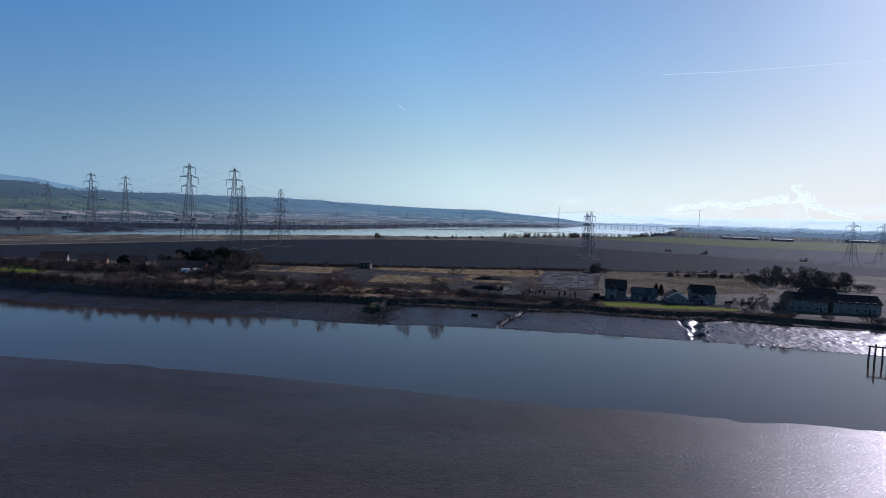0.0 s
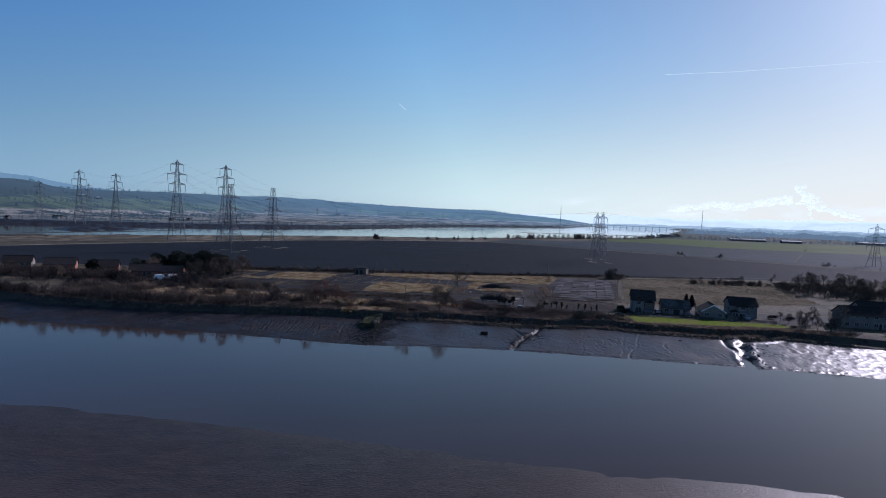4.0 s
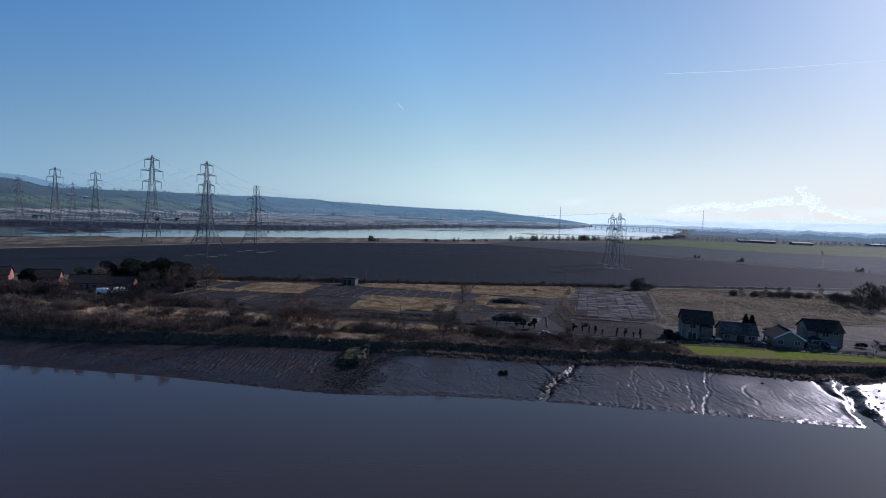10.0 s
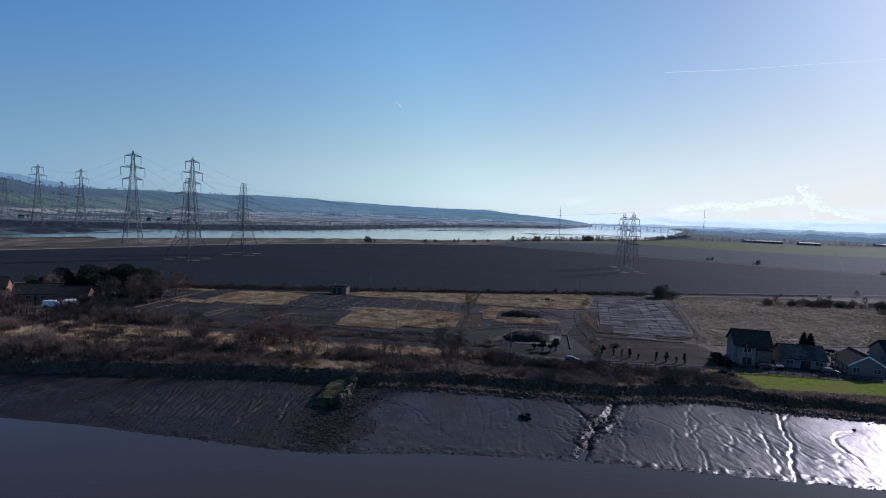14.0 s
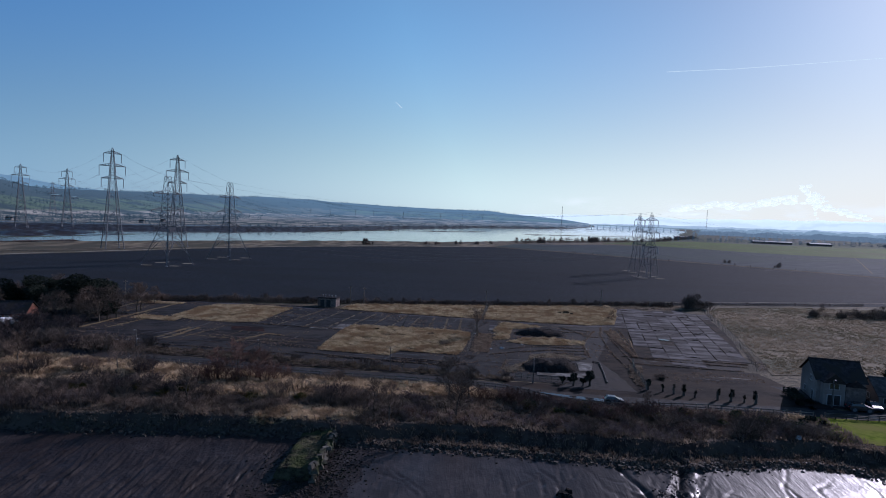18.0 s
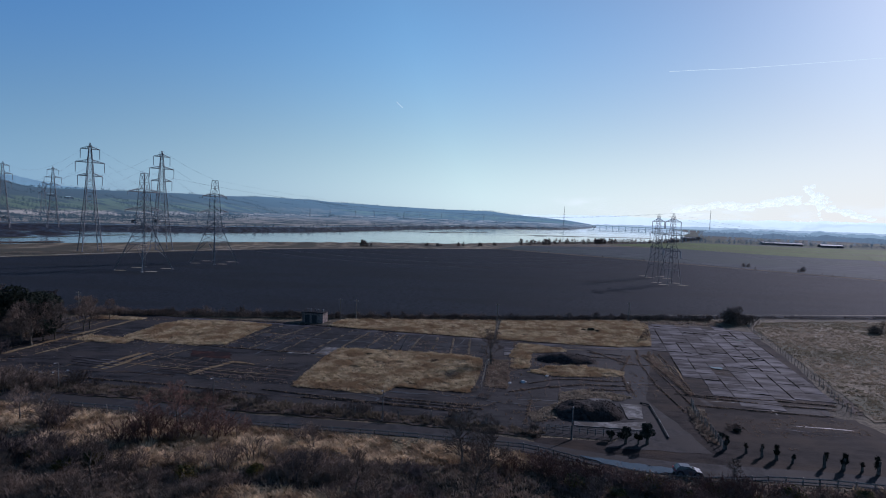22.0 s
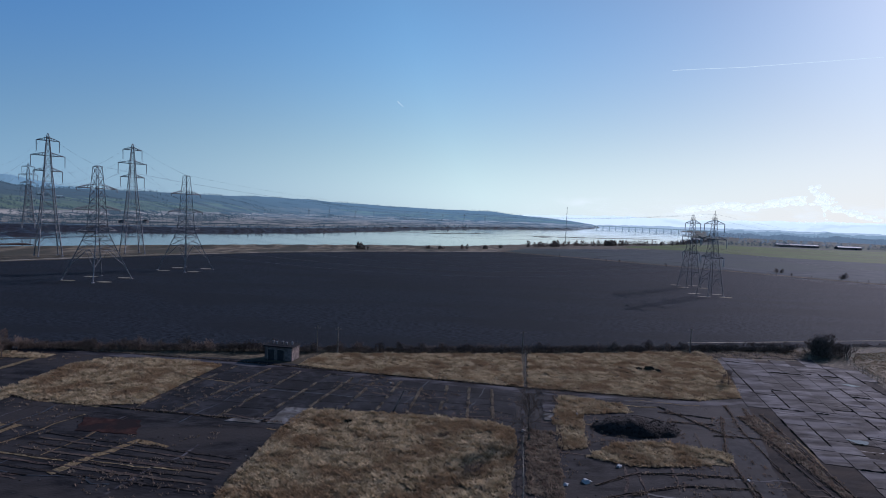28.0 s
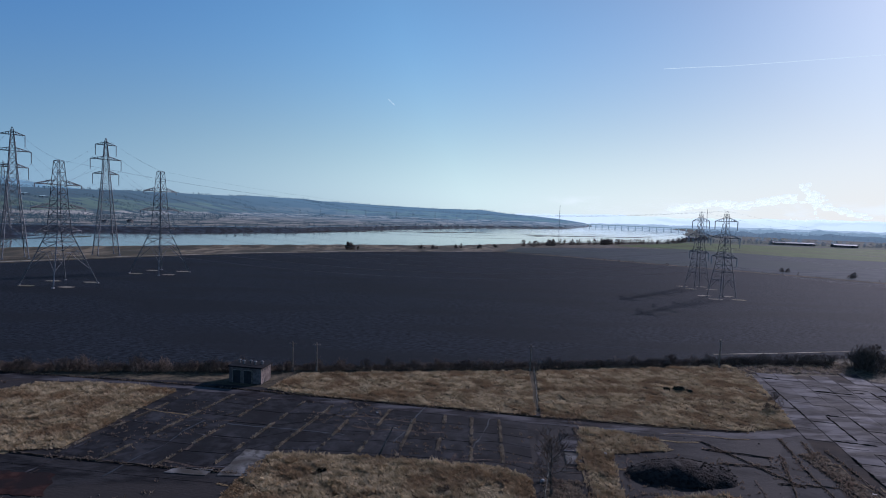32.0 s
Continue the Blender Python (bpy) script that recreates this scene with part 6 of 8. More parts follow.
def leafy(h, r, seed, name, mat, label, cone=False, leaves=1600, category="shrub", size=0.22, trunk=True):
    rnd = random.Random(seed)
    top = root(name, 0, 0)
    bm = bmesh.new()
    bar(bm, (0, 0, -0.2), (0, 0, h * (0.9 if cone else 0.5)), 0.035 * h + 0.05, 0.04, 6)
    for k in range(10):
        a = k * 2.4
        z = h * (0.15 + 0.07 * k)
        bar(bm, (0, 0, z * 0.8), (math.cos(a) * r * 0.6, math.sin(a) * r * 0.6, z), 0.06, 0.03, 3)
    part("trunk", bm, "bark", top)
    vs, fs = [], []
    lobes = [(rnd.uniform(0, 6.28), rnd.uniform(0.15, 1.0), rnd.uniform(0.25, 0.6)) for _ in range(14)]
    while len(fs) < leaves:
        a = rnd.uniform(0, 6.28)
        zt = rnd.random()
        if cone:
            rr = r * (1 - zt) ** 0.75 * (0.8 + 0.25 * math.sin(zt * 38 + 2 * a)) + 0.08
            q = rr * rnd.uniform(0.5, 1.05)
            c = Vector((math.cos(a) * q, math.sin(a) * q, h * (0.06 + 0.94 * zt)))
        else:
            la, lz, lr = lobes[rnd.randrange(14)]
            c = Vector((math.cos(la) * r * 0.55, math.sin(la) * r * 0.55, h * (0.2 + 0.55 * lz)))
            v = Vector((rnd.gauss(0, 1), rnd.gauss(0, 1), rnd.gauss(0, 1))).normalized() * r * lr * rnd.uniform(0.7, 1.05)
            v.z *= 0.7
            c = c + v
            c.z = max(0.05, c.z)
        s = size * rnd.uniform(0.6, 1.5)
        u = Vector((rnd.gauss(0, 1), rnd.gauss(0, 1), rnd.gauss(0, 0.7))).normalized()
        w = u.orthogonal().normalized()
        k = len(vs)
        vs += [c - w * s * 0.4, c + w * s * 0.4, c + u * s]
        fs.append((k, k + 1, k + 2))
    crown = sheet_mesh("crown", vs, fs, mat)
    crown.parent = top
    tagged(top, label, category)
    return top


def put(proto, x, y, s=1.0, sz=None, label="", group="", rz=None, rnd=random.Random(77)):
    z = float(land(x, y))
    m = Matrix.Translation((x, y, z)) @ Matrix.Rotation(rnd.uniform(0, 6.28) if rz is None else rz, 4, "Z") @ Matrix.Diagonal((s, s, sz or s, 1))
    if proto.get("placed"):
        ob = copy_thing(proto, m)
    else:
        ob = proto
        ob["placed"] = 1
        ob.matrix_basis = m
    return tagged(ob, label, "", group)


trees = [bare_tree(8.0, 10 + k, "bare winter tree with a twiggy grey-brown crown", twig="twig") for k in range(4)]
dark_trees = [bare_tree(8.0, 24 + k, "dark bare tree with a dense twiggy crown", twig="darktwig", spread=0.85) for k in range(2)]
red_tree = bare_tree(8.0, 31, "bare tree with reddish twigs on the bank", twig="redtwig")
scrub = [shrub(2.5, 2.2, 50 + k, "bare_shrub", "twig", "leafless brown shrub on the river bank", 34) for k in range(5)]
brush = [shrub(1.9, 1.9, 70 + k, "red_shrub", "redtwig", "leafless reddish shrub on the river bank", 26) for k in range(2)]
hedge = [shrub(2.4, 1.9, 90 + k, "hedge_shrub", "twig", "leafless hawthorn shrub of the field hedge", 26) for k in range(3)]
firs = [leafy(13.0, 5.2, 110 + k, "evergreen_tree", "needle", "tall dark evergreen tree behind the bungalows", False, 8000, "tree", 0.5) for k in range(2)]
cones = [leafy(5.4, 1.5, 115, "conifer_tree", "needle", "small dark conifer beside the bungalow", True, 1500, "tree", 0.35)]
ever = [leafy(3.0, 2.0, 120 + k, "evergreen_shrub", "needle", "dense dark evergreen shrub", False, 1500, "shrub", 0.32) for k in range(2)]
gorse = [leafy(1.6, 1.5, 130 + k, "gorse_bush", "gorse", "green gorse bush with yellow flowers on the bank", False, 1100, "shrub", 0.2) for k in range(2)]

for x, y, s in ((6.4, 286.5, 1.0), (-2.6, 232.4, 0.95), (1.0, 231.0, 0.8), (-1.5, 221.5, 0.95), (-16, 224, 0.7), (-66, 240, 0.75), (-72, 243, 0.7), (-95, 246, 0.8), (125, 221, 0.8), (131, 223, 0.95), (138, 219, 1.0), (141, 224, 0.85), (120, 224, 0.5), (56, 321, 0.42), (35, 231.3, 0.45), (-24, 236, 0.42)):
    put(trees[int(abs(x * 7)) % 4], x, y, s)
for x, y, s in ((-45.5, 239.5, 1.0), (-42, 241, 0.75), (-49, 238, 0.8)):
    put(red_tree, x, y, s)
for x, y, s in ((-46, 238, 1.5), (-43, 239.5, 1.6), (-49, 237, 1.4), (-40, 240, 1.2), (-52, 236.5, 1.1), (-37, 240.5, 0.9)):
    put(brush[0] if x > -45 else brush[1], x, y, s, s * 1.1, group="red bank scrub")
rt = random.Random(9)
for k in range(34):
    put(trees[k % 4], 185 + rt.uniform(0, 40), 298 + rt.uniform(0, 42), rt.uniform(0.9, 1.5), label="bare tree of the dark field copse", group="copse trees")
for x, y in ((101, 353), (159, 344), (163, 339), (181, 344), (172, 346), (149, 348), (214, 385), (150, 232), (143, 231), (190, 348), (230, 350)):
    put(trees[int(x + y) % 4], x, y, rt.uniform(0.75, 1.0) * (0.85 if x < 110 else 0.7), label="bare hedgerow tree beside the brown field")
for k in range(13):
    put(hedge[k % 3], 101 + rt.uniform(-4.2, 4.2), 353 + rt.uniform(-2.5, 2.5), rt.uniform(1.1, 1.5), rt.uniform(1.1, 1.75), label="dense leafless thicket in the field corner")
for x, y, s in ((-130, 303, 0.9), (-121, 303, 0.95), (-113, 304, 0.85), (-142, 304, 0.8), (-126, 299, 0.75), (-117, 309, 0.8), (-136, 308, 0.85), (-108, 300, 0.6), (-150, 300, 0.6), (-104, 293, 0.5), (-168, 292, 0.55)):
    put(firs[int(-x) % 2], x, y, s * 1.1, s * 1.05, group="evergreens behind the bungalows")
for k in range(26):
    x = rt.uniform(-146, -101)
    put(trees[k % 4], x, 299 + rt.uniform(-9, 9) - 0.12 * (x + 120), rt.uniform(0.8, 1.25), label="tall bare tree behind the brick bungalows", group="trees behind the bungalows")
for x, y, s in ((99, 253, 1.0), (102, 254.5, 0.9)):
    put(cones[0], x, y, s * 1.1, s)
for x, y, s in ((67.5, 238, 0.75), (68.5, 241, 0.75), (66.5, 235, 0.6), (69.5, 236, 0.7), (67.5, 232.5, 0.5), (95, 250, 0.9), (106, 252, 0.9), (118, 252, 0.8), (62.5, 226.0, 0.7), (63.8, 224.0, 0.65), (60.5, 225, 0.5), (122, 232, 1.1), (128, 231, 1.0), (41, 247, 0.5), (45, 249, 0.5), (42, 330.5, 0.8), (39.8, 331.2, 0.5), (43.8, 330.0, 0.5), (-23, 291, 0.45), (-106, 262, 0.9), (-101, 260, 0.8), (-110, 266, 1.0)):
    put(ever[int(abs(x)) % 2], x, y, s, s * 0.8)
def stump_shrub(h, seed, lobes, wide):
    """A pollarded stem with an uneven dark head of shoots."""
    rnd = random.Random(seed)
    top = root("stump_shrub", 0, 0)
    bm = bmesh.new()
    bar(bm, (0, 0, -0.1), (0.05, 0, h * 0.5), 0.30, 0.22, 6)
    bar(bm, (0.05, 0, h * 0.5), (0.12, 0.03, h * 0.9), 0.22, 0.16, 6)
    part("trunk", bm, "bark", top)
    vs, fs = [], []
    heads = [(rnd.gauss(0.05, wide * 0.5), rnd.gauss(0, wide * 0.4), h * rnd.uniform(0.55, 0.98), rnd.uniform(0.5, 1.0)) for _ in range(lobes)]
    for k in range(170 * lobes):
        hx, hy, hz, hr = heads[k % lobes]
        d = Vector((rnd.gauss(0, 1), rnd.gauss(0, 1), rnd.gauss(0, 1))).normalized() * rnd.uniform(0.2, 1) ** 0.5 * hr
        c = Vector((hx + d.x * wide * 0.6, hy + d.y * wide * 0.6, hz + d.z * h * 0.24))
        u = (Vector((rnd.gauss(0, 1), rnd.gauss(0, 1), rnd.gauss(0.4, 0.7))) + d).normalized() * rnd.uniform(0.12, 0.34)
        w = u.orthogonal().normalized() * 0.05
        n = len(vs)
        vs += [c - w, c + w, c + u]
        fs.append((n, n + 1, n + 2))
    sheet_mesh("crown", vs, fs, "needle").parent = top
    return tagged(top, "clipped dark stump shrub beside the lane", "shrub")


stumps = [stump_shrub(1.7, 3, 3, 0.34), stump_shrub(1.5, 4, 2, 0.26), stump_shrub(1.9, 5, 2, 0.24), stump_shrub(1.6, 6, 7, 0.8), stump_shrub(1.8, 7, 9, 0.95)]
for k, (x, y, s) in enumerate(((39.0, 241.5, 1.15), (41.6, 240.3, 1.0), (43.3, 239.0, 1.0), (45.1, 238.3, 1.05), (46.7, 237.1, 0.85), (50.9, 236.2, 1.1), (53.2, 235.6, 1.1), (55.7, 235.2, 0.9), (57.6, 234.6, 1.2))):
    put(stumps[k % 3], x, y, s * 1.1, s, group="stump shrubs by the lane")
for k, (x, y, s) in enumerate(((21.6, 243.3, 0.8), (23.6, 242.2, 1.25), (25.6, 242.2, 1.0), (27.0, 242.3, 1.05))):
    put(stumps[3 + k % 2], x, y, s, s * 1.15, label="loose dark evergreen bush on a stem by the lane", group="bushes by the entrance")

STRAW_ZONES = ([(-64, 235), (-64, 247), (-38, 243), (-8, 240.2), (10, 236), (10, 232.5), (-10, 232.5), (-24, 231), (-38, 228.5), (-50, 230)], [(-114, 238), (-112, 254), (-72, 249), (-66, 246), (-68, 236), (-95, 233)], [(-36, 218.5), (-32, 224.5), (-17, 224), (-19, 218.5)],
               [(-142, 250), (-140, 256), (-124, 253), (-122, 247)], [(52, 225), (50, 229.5), (63, 228), (62, 225.5)])
# the scrub of the river bank, thicker towards the bungalows
rb = random.Random(21)
count = 0
while count < 170:
    x = rb.uniform(-150, 66)
    lo = float(interp(x, MUD_TOP)) + 7.0
    hi = float(interp(x, LANE)) - 5.5
    y = lo + (hi - lo) * rb.random() ** 1.5
    if any(inside(x, y, zone) for zone in STRAW_ZONES) and rb.random() < 0.9:
        continue
    if float(lump2(x, y, 14)) < -0.12:
        continue
    s = rb.choice((0.5, 0.6, 0.75, 0.9, 1.2)) * rb.uniform(0.85, 1.2) * (1.35 if x < -70 else 1.0)
    put(scrub[count % 5], x, y, s, s * rb.uniform(0.7, 1.1), group="bank scrub")
    count += 1
for k in range(26):
    x = rb.uniform(-2, 46)
    put(brush[k % 2], x, float(interp(x, LANE)) - rb.uniform(5.5, 11), rb.uniform(0.7, 1.1), rb.uniform(0.6, 0.9), group="red bank scrub")
for k in range(40):
    x = rb.uniform(-230, -66)
    put(scrub[k % 5], x, float(interp(x, LANE)) + rb.uniform(4, 18) * (1 if x < -125 else 0.5), rb.uniform(1.1, 2.0), group="scrub by the bungalows")
for k in range(26):
    x = rb.uniform(118, 215)
    put(scrub[k % 5], x, float(interp(x, MUD_TOP)) + rb.uniform(5, 15), rb.uniform(0.9, 1.5), group="bank scrub")
for x, y in ((-55, 228), (-71, 229), (-52, 230), (49, 226), (58, 222.5), (22, 227), (26, 225.5), (30, 227), (-38, 226), (12, 227.5), (40, 226), (53, 224), (-30, 228), (-61, 231), (34, 224.5), (45, 222.5), (17, 225.5)):
    put(gorse[int(abs(x)) % 2], x, y, rb.uniform(0.7, 1.15), group="gorse on the bank")
# thickets: shrubs grown into one another, which nobody could count
def thicket(name, spots, mat, label, seed, stems=13):
    rnd = random.Random(seed)
    protos = []
    for k in range(5):
        bm = bmesh.new()
        for q in range(stems):
            a, f = rnd.uniform(0, 6.28), rnd.random() ** 0.6
            p = Vector((math.cos(a) * 1.2 * f, math.sin(a) * 1.2 * f, -0.1))
            grow(bm, p, Vector((math.cos(a) * 0.55 * f, math.sin(a) * 0.55 * f, 1)).normalized(), 2.5 * rnd.uniform(0.28, 0.44), 0.06, 3, rnd, 0.75, 2)
        bm.verts.index_update()
        protos.append((np.array([v.co[:] for v in bm.verts]), [[v.index for v in f.verts] for f in bm.faces]))
        bm.free()
    vs, fs, n = [], [], 0
    for x, y, s, sz in spots:
        P, F = protos[rnd.randrange(5)]
        a = rnd.uniform(0, 6.28)
        c, d = math.cos(a) * s, math.sin(a) * s
        vs.append(np.stack([x + P[:, 0] * c - P[:, 1] * d, y + P[:, 0] * d + P[:, 1] * c, float(land(x, y)) + P[:, 2] * sz], -1))
        fs += [[i + n for i in f] for f in F]
        n += len(P)
    return tagged(sheet_mesh(name, np.concatenate(vs), fs, mat), label, "scrub", kind="stuff")


def brow(x0, x1, gap, big):
    out = []
    for x in np.arange(x0, x1, gap):
        x = float(x) + rb.uniform(-0.6, 0.6)
        if not -33 < x < -20 and rb.random() > 0.1:
            s = rb.uniform(0.5, 0.95) * big
            out.append((x, float(interp(x, MUD_TOP)) + rb.uniform(6.0, 9.8) - (2.4 if x < -20 else 0), s, s * rb.uniform(0.8, 1.2)))
    return out


def clumps(n, x0, x1, big=1.0):
    out = []
    while len(out) < n:
        x = rb.uniform(x0, x1)
        y = float(interp(x, LANE)) - rb.uniform(6, 22)
        if y > float(interp(x, MUD_TOP)) + 5 and not (any(inside(x, y, zone) for zone in STRAW_ZONES) and rb.random() < 0.85):
            for k in range(4):
                s = rb.uniform(0.7, 1.5) * big
                out.append((x + rb.gauss(0, 1.6), y + rb.gauss(0, 1.2), s, s * rb.uniform(0.9, 1.2)))
    return out


thicket("bank_thicket", clumps(58, -150, -20), "twig", "rounded clumps of leafless hawthorn on the bank", 6, 16)
thicket("bank_thicket", clumps(56, -150, -20), "darktwig", "dark clumps of leafless blackthorn on the bank", 8, 17)
thicket("bank_thicket", clumps(66, -20, 64, 0.5), "mauvetwig", "rounded clumps of leafless bramble on the bank", 7, 16)
thicket("bank_thicket", brow(-150, -62, 1.1, 1.5), "darktwig", "thick dark leafless scrub along the brow of the bank", 1)
thicket("bank_thicket", brow(-62, -14, 0.9, 1.0), "twig", "low leafless scrub along the brow of the bank", 2)
thicket("bank_thicket", brow(-14, 66, 0.8, 0.62), "mauvetwig", "low mauve-brown leafless scrub along the brow of the bank", 12)
thicket("red_thicket", brow(-12, 56, 3.0, 0.9), "redtwig", "reddish leafless scrub along the brow of the bank", 3)
spots = []
for k in range(64):
    x = rb.uniform(-222, -88)
    s = rb.uniform(1.1, 2.1) * (0.8 if x > -105 else 1.0)
    spots.append((x, float(interp(x, LANE)) + rb.uniform(-9, 15) * (1 if x < -108 else 0.4), s, s * rb.uniform(0.8, 1.1)))
thicket("garden_thicket", spots, "darktwig", "dense leafless shrubs round the brick bungalows", 4, 18)
for k in range(16):
    x = rb.uniform(-225, -140)
    put(trees[k % 4], x, float(interp(x, LANE)) + rb.uniform(-8, 12), rb.uniform(0.5, 0.9), label="bare tree in front of the bungalows", group="trees by the bungalows")
for k in range(34):
    x = rb.uniform(-226, -142)
    hi = 277 + 0.14 * (-105 - x)
    y = rb.uniform(float(interp(x, LANE)) + 5, hi)
    put(dark_trees[k % 2], x, y, rb.uniform(0.5, 0.85), label="dark bare tree in the gardens before the bungalows", group="garden trees")
for k in range(15):
    put(dark_trees[k % 2], rb.uniform(-121, -101), rb.uniform(276, 296), rb.uniform(0.55, 0.9), label="dark bare tree round the small brick bungalow", group="garden trees")
thicket("garden_thicket", [(rb.uniform(-122, -103), rb.uniform(271, 282), s, s) for s in (1.2, 1.5, 1.8, 1.3, 1.6, 1.9, 1.4, 1.1, 1.7, 1.5, 1.2, 1.8)], "darktwig", "dark leafless shrubs before the small brick bungalow", 16, 16)
thicket("field_hedge", [(x, 356.5 + 0.19 * (x - 66) + rb.uniform(-0.6, 0.6), s, s) for x in np.arange(68, 190, 1.5) for s in (rb.uniform(0.3, 0.7) * (1.3 if x < 112 else 0.9),)], "twig", "low leafless hedge between the field and the ploughed land", 17, 15)
thicket("garden_thicket", [(x, float(interp(x, LANE)) + rb.uniform(4, 14), s, s) for x in np.arange(-230, -142, 1.3) for s in (rb.uniform(1.1, 1.9),)], "darktwig", "tall dark leafless hedge before the bungalows", 14, 15)
thicket("bank_thicket", brow(-265, -150, 1.2, 1.9) + brow(-265, -150, 1.6, 1.5), "darktwig", "tall dark leafless scrub along the river bank", 15)
for x, y, s in ((119, 211, 0.95), (122, 213, 0.8), (125, 211.5, 1.0), (127.5, 209, 1.05), (130, 212, 0.9), (133, 214, 1.0), (123, 224, 0.8), (128, 221, 1.0)):
    put(dark_trees[int(x) % 2], x, y, s, label="dark bare tree on the bank beside the terraced houses", group="trees by the terrace")
thicket("copse_undergrowth", [(182 + rb.uniform(0, 48), 295 + rb.uniform(-2, 46), rb.uniform(1.2, 2.2), rb.uniform(1.1, 2.0)) for k in range(80)], "twig", "dense brown undergrowth of the field copse", 5, 16)
for k in range(46):
    t = rb.random()
    put(hedge[k % 3], 142 + 62 * t, 343 + 6 * t + rb.uniform(-3, 3), rb.uniform(0.5, 1.0), label="leafless hedge shrub beside the brown field", group="hedge of the brown field")
for x in (-148, -139, -131, -122, -116, -107, -99, -91, -84, -76, -70, -57, -48, -14):
    put(trees[int(-x) % 4], x + rb.uniform(-2, 2), float(interp(x, MUD_TOP)) + rb.uniform(4, 8), rb.uniform(0.55, 0.85), label="dark bare tree at the brow of the bank", group="trees on the bank")
# the field hedge
HEDGE = [(-122, 327), (-90, 331), (-56, 334.5), (-33, 338), (14, 344.5), (40, 350), (66, 354), (92, 356)]
for k, (x, y) in enumerate(along(HEDGE, 1.75)):
    x, y = x + rb.uniform(-0.5, 0.5), y + rb.uniform(-0.7, 0.7)
    if -51 < x < -39 and y < 333.5:
        y = 334.5
    s = rb.uniform(0.5, 0.95) * (1.05 if x < -50 else 0.9)
    put(hedge[k % 3], x, y, s, s * rb.uniform(0.75, 1.1), group="field hedge")
thicket("hedge_growth", [(x + rb.uniform(-0.4, 0.4), y + rb.uniform(-0.5, 0.5), s, s * (1.15 if x < -50 else 0.85)) for x, y in along(HEDGE, 0.8) if not (-51 < x < -39 and y < 334) for s in (rb.uniform(0.5, 0.85),)], "twig", "dense brown leafless growth of the field hedge", 9, 12)
for x, y, s in ((-6.9, 286.7, 0.5), (-3.3, 274.4, 0.65), (1.0, 289.3, 0.5), (39.5, 253.8, 0.6), (45.0, 250.0, 0.7), (55, 321, 0.7), (3.0, 262, 0.7)):
    put(scrub[int(x * 3) % 5], x, y, s, s * 0.9, label="small leafless brown shrub in the dry grass", group="shrubs on the yard")
for x, y in ((-20.3, 250.6), (-12.7, 249.4), (-7.2, 249.8), (-17.5, 250.1), (-24.0, 251.9), (-30, 252.6), (-3, 248.5), (2, 247.6)):
    bm = bmesh.new()
    bar(bm, (0, 0, -0.2), (0.05, 0, 1.5), 0.14, 0.12, 6)
    ob = part("verge_post", bm, "wood")
    ob.location = (x, y, 0.05)
    tagged(ob, "weathered wooden post standing on the lane verge", "post", "posts on the lane verge")
# reeds and saplings on the lane's verge
for k in range(70):
    x = rb.uniform(-118, 12)
    y = float(interp(x, LANE)) + rb.uniform(4.2, 9.0)
    put(scrub[k % 5], x, y, rb.uniform(0.35, 0.7), rb.uniform(0.4, 0.8), label="thin leafless sapling on the lane verge", group="verge saplings")
for k in range(22):
    put(trees[k % 4], -150 + rb.uniform(0, 52), 285 + rb.uniform(6, 40), rb.uniform(0.7, 1.25), label="bare tree among the evergreens by the bungalows", group="trees behind the bungalows")


# ---- dry grass ----
def tufts(name, poly, per_m2, tall, mat, label, seed, category="grass", clump=0.16, z=0.06, keep=None, wide=0.10, sprawl=0.65):
    """Tufts of blades over a piece of ground, joined: nobody could count them."""
    rs_ = np.random.RandomState(seed)
    p = np.array(poly)
    lo, hi = p.min(0), p.max(0)
    n = int((hi[0] - lo[0]) * (hi[1] - lo[1]) * per_m2)
    x, y = rs_.uniform(lo[0], hi[0], n), rs_.uniform(lo[1], hi[1], n)
    ok = inside(x, y, poly) & (lump(x, y, 4.0) + 0.6 * lump2(x, y, 1.6) > -0.42)
    if keep is not None:
        ok &= keep(x, y)
    x, y = x[ok], y[ok]
    n = len(x)
    zz = np.maximum(land(x, y), z) if z is not None else land(x, y)
    b = 5
    X, Y, Z = (np.repeat(v, b) for v in (x, y, zz))
    a = rs_.uniform(0, 6.283, n * b)
    h = tall * rs_.uniform(0.6, 1.2, n * b) * np.repeat((1 + 0.6 * lump(x, y, 2.6)) * (0.25 + 1.5 * np.clip(lump2(x + 0.5 * y, y, 0.85) + 0.5, 0, 1)), b)
    ox, oy = rs_.normal(0, clump, n * b), rs_.normal(0, clump, n * b)
    leanx, leany = np.cos(a) * h * sprawl - 0.15 * h, np.sin(a) * h * sprawl
    wx, wy = -np.sin(a) * wide, np.cos(a) * wide
    v = np.empty((n * b, 3, 3))
    v[:, 0] = np.stack([X + ox - wx, Y + oy - wy, Z], -1)
    v[:, 1] = np.stack([X + ox + wx, Y + oy + wy, Z], -1)
    v[:, 2] = np.stack([X + ox + leanx, Y + oy + leany, Z + h], -1)
    me = bpy.data.meshes.new(name)
    m = n * b
    me.vertices.add(m * 3)
    me.vertices.foreach_set("co", v.reshape(-1))
    me.loops.add(m * 3)
    me.loops.foreach_set("vertex_index", np.arange(m * 3, dtype=np.int32))
    me.polygons.add(m)
    me.polygons.foreach_set("loop_start", np.arange(0, m * 3, 3, dtype=np.int32))
    me.update(calc_edges=True)
    me.materials.append(M[mat])
    return tagged(new(name, me), label, category, kind="stuff")


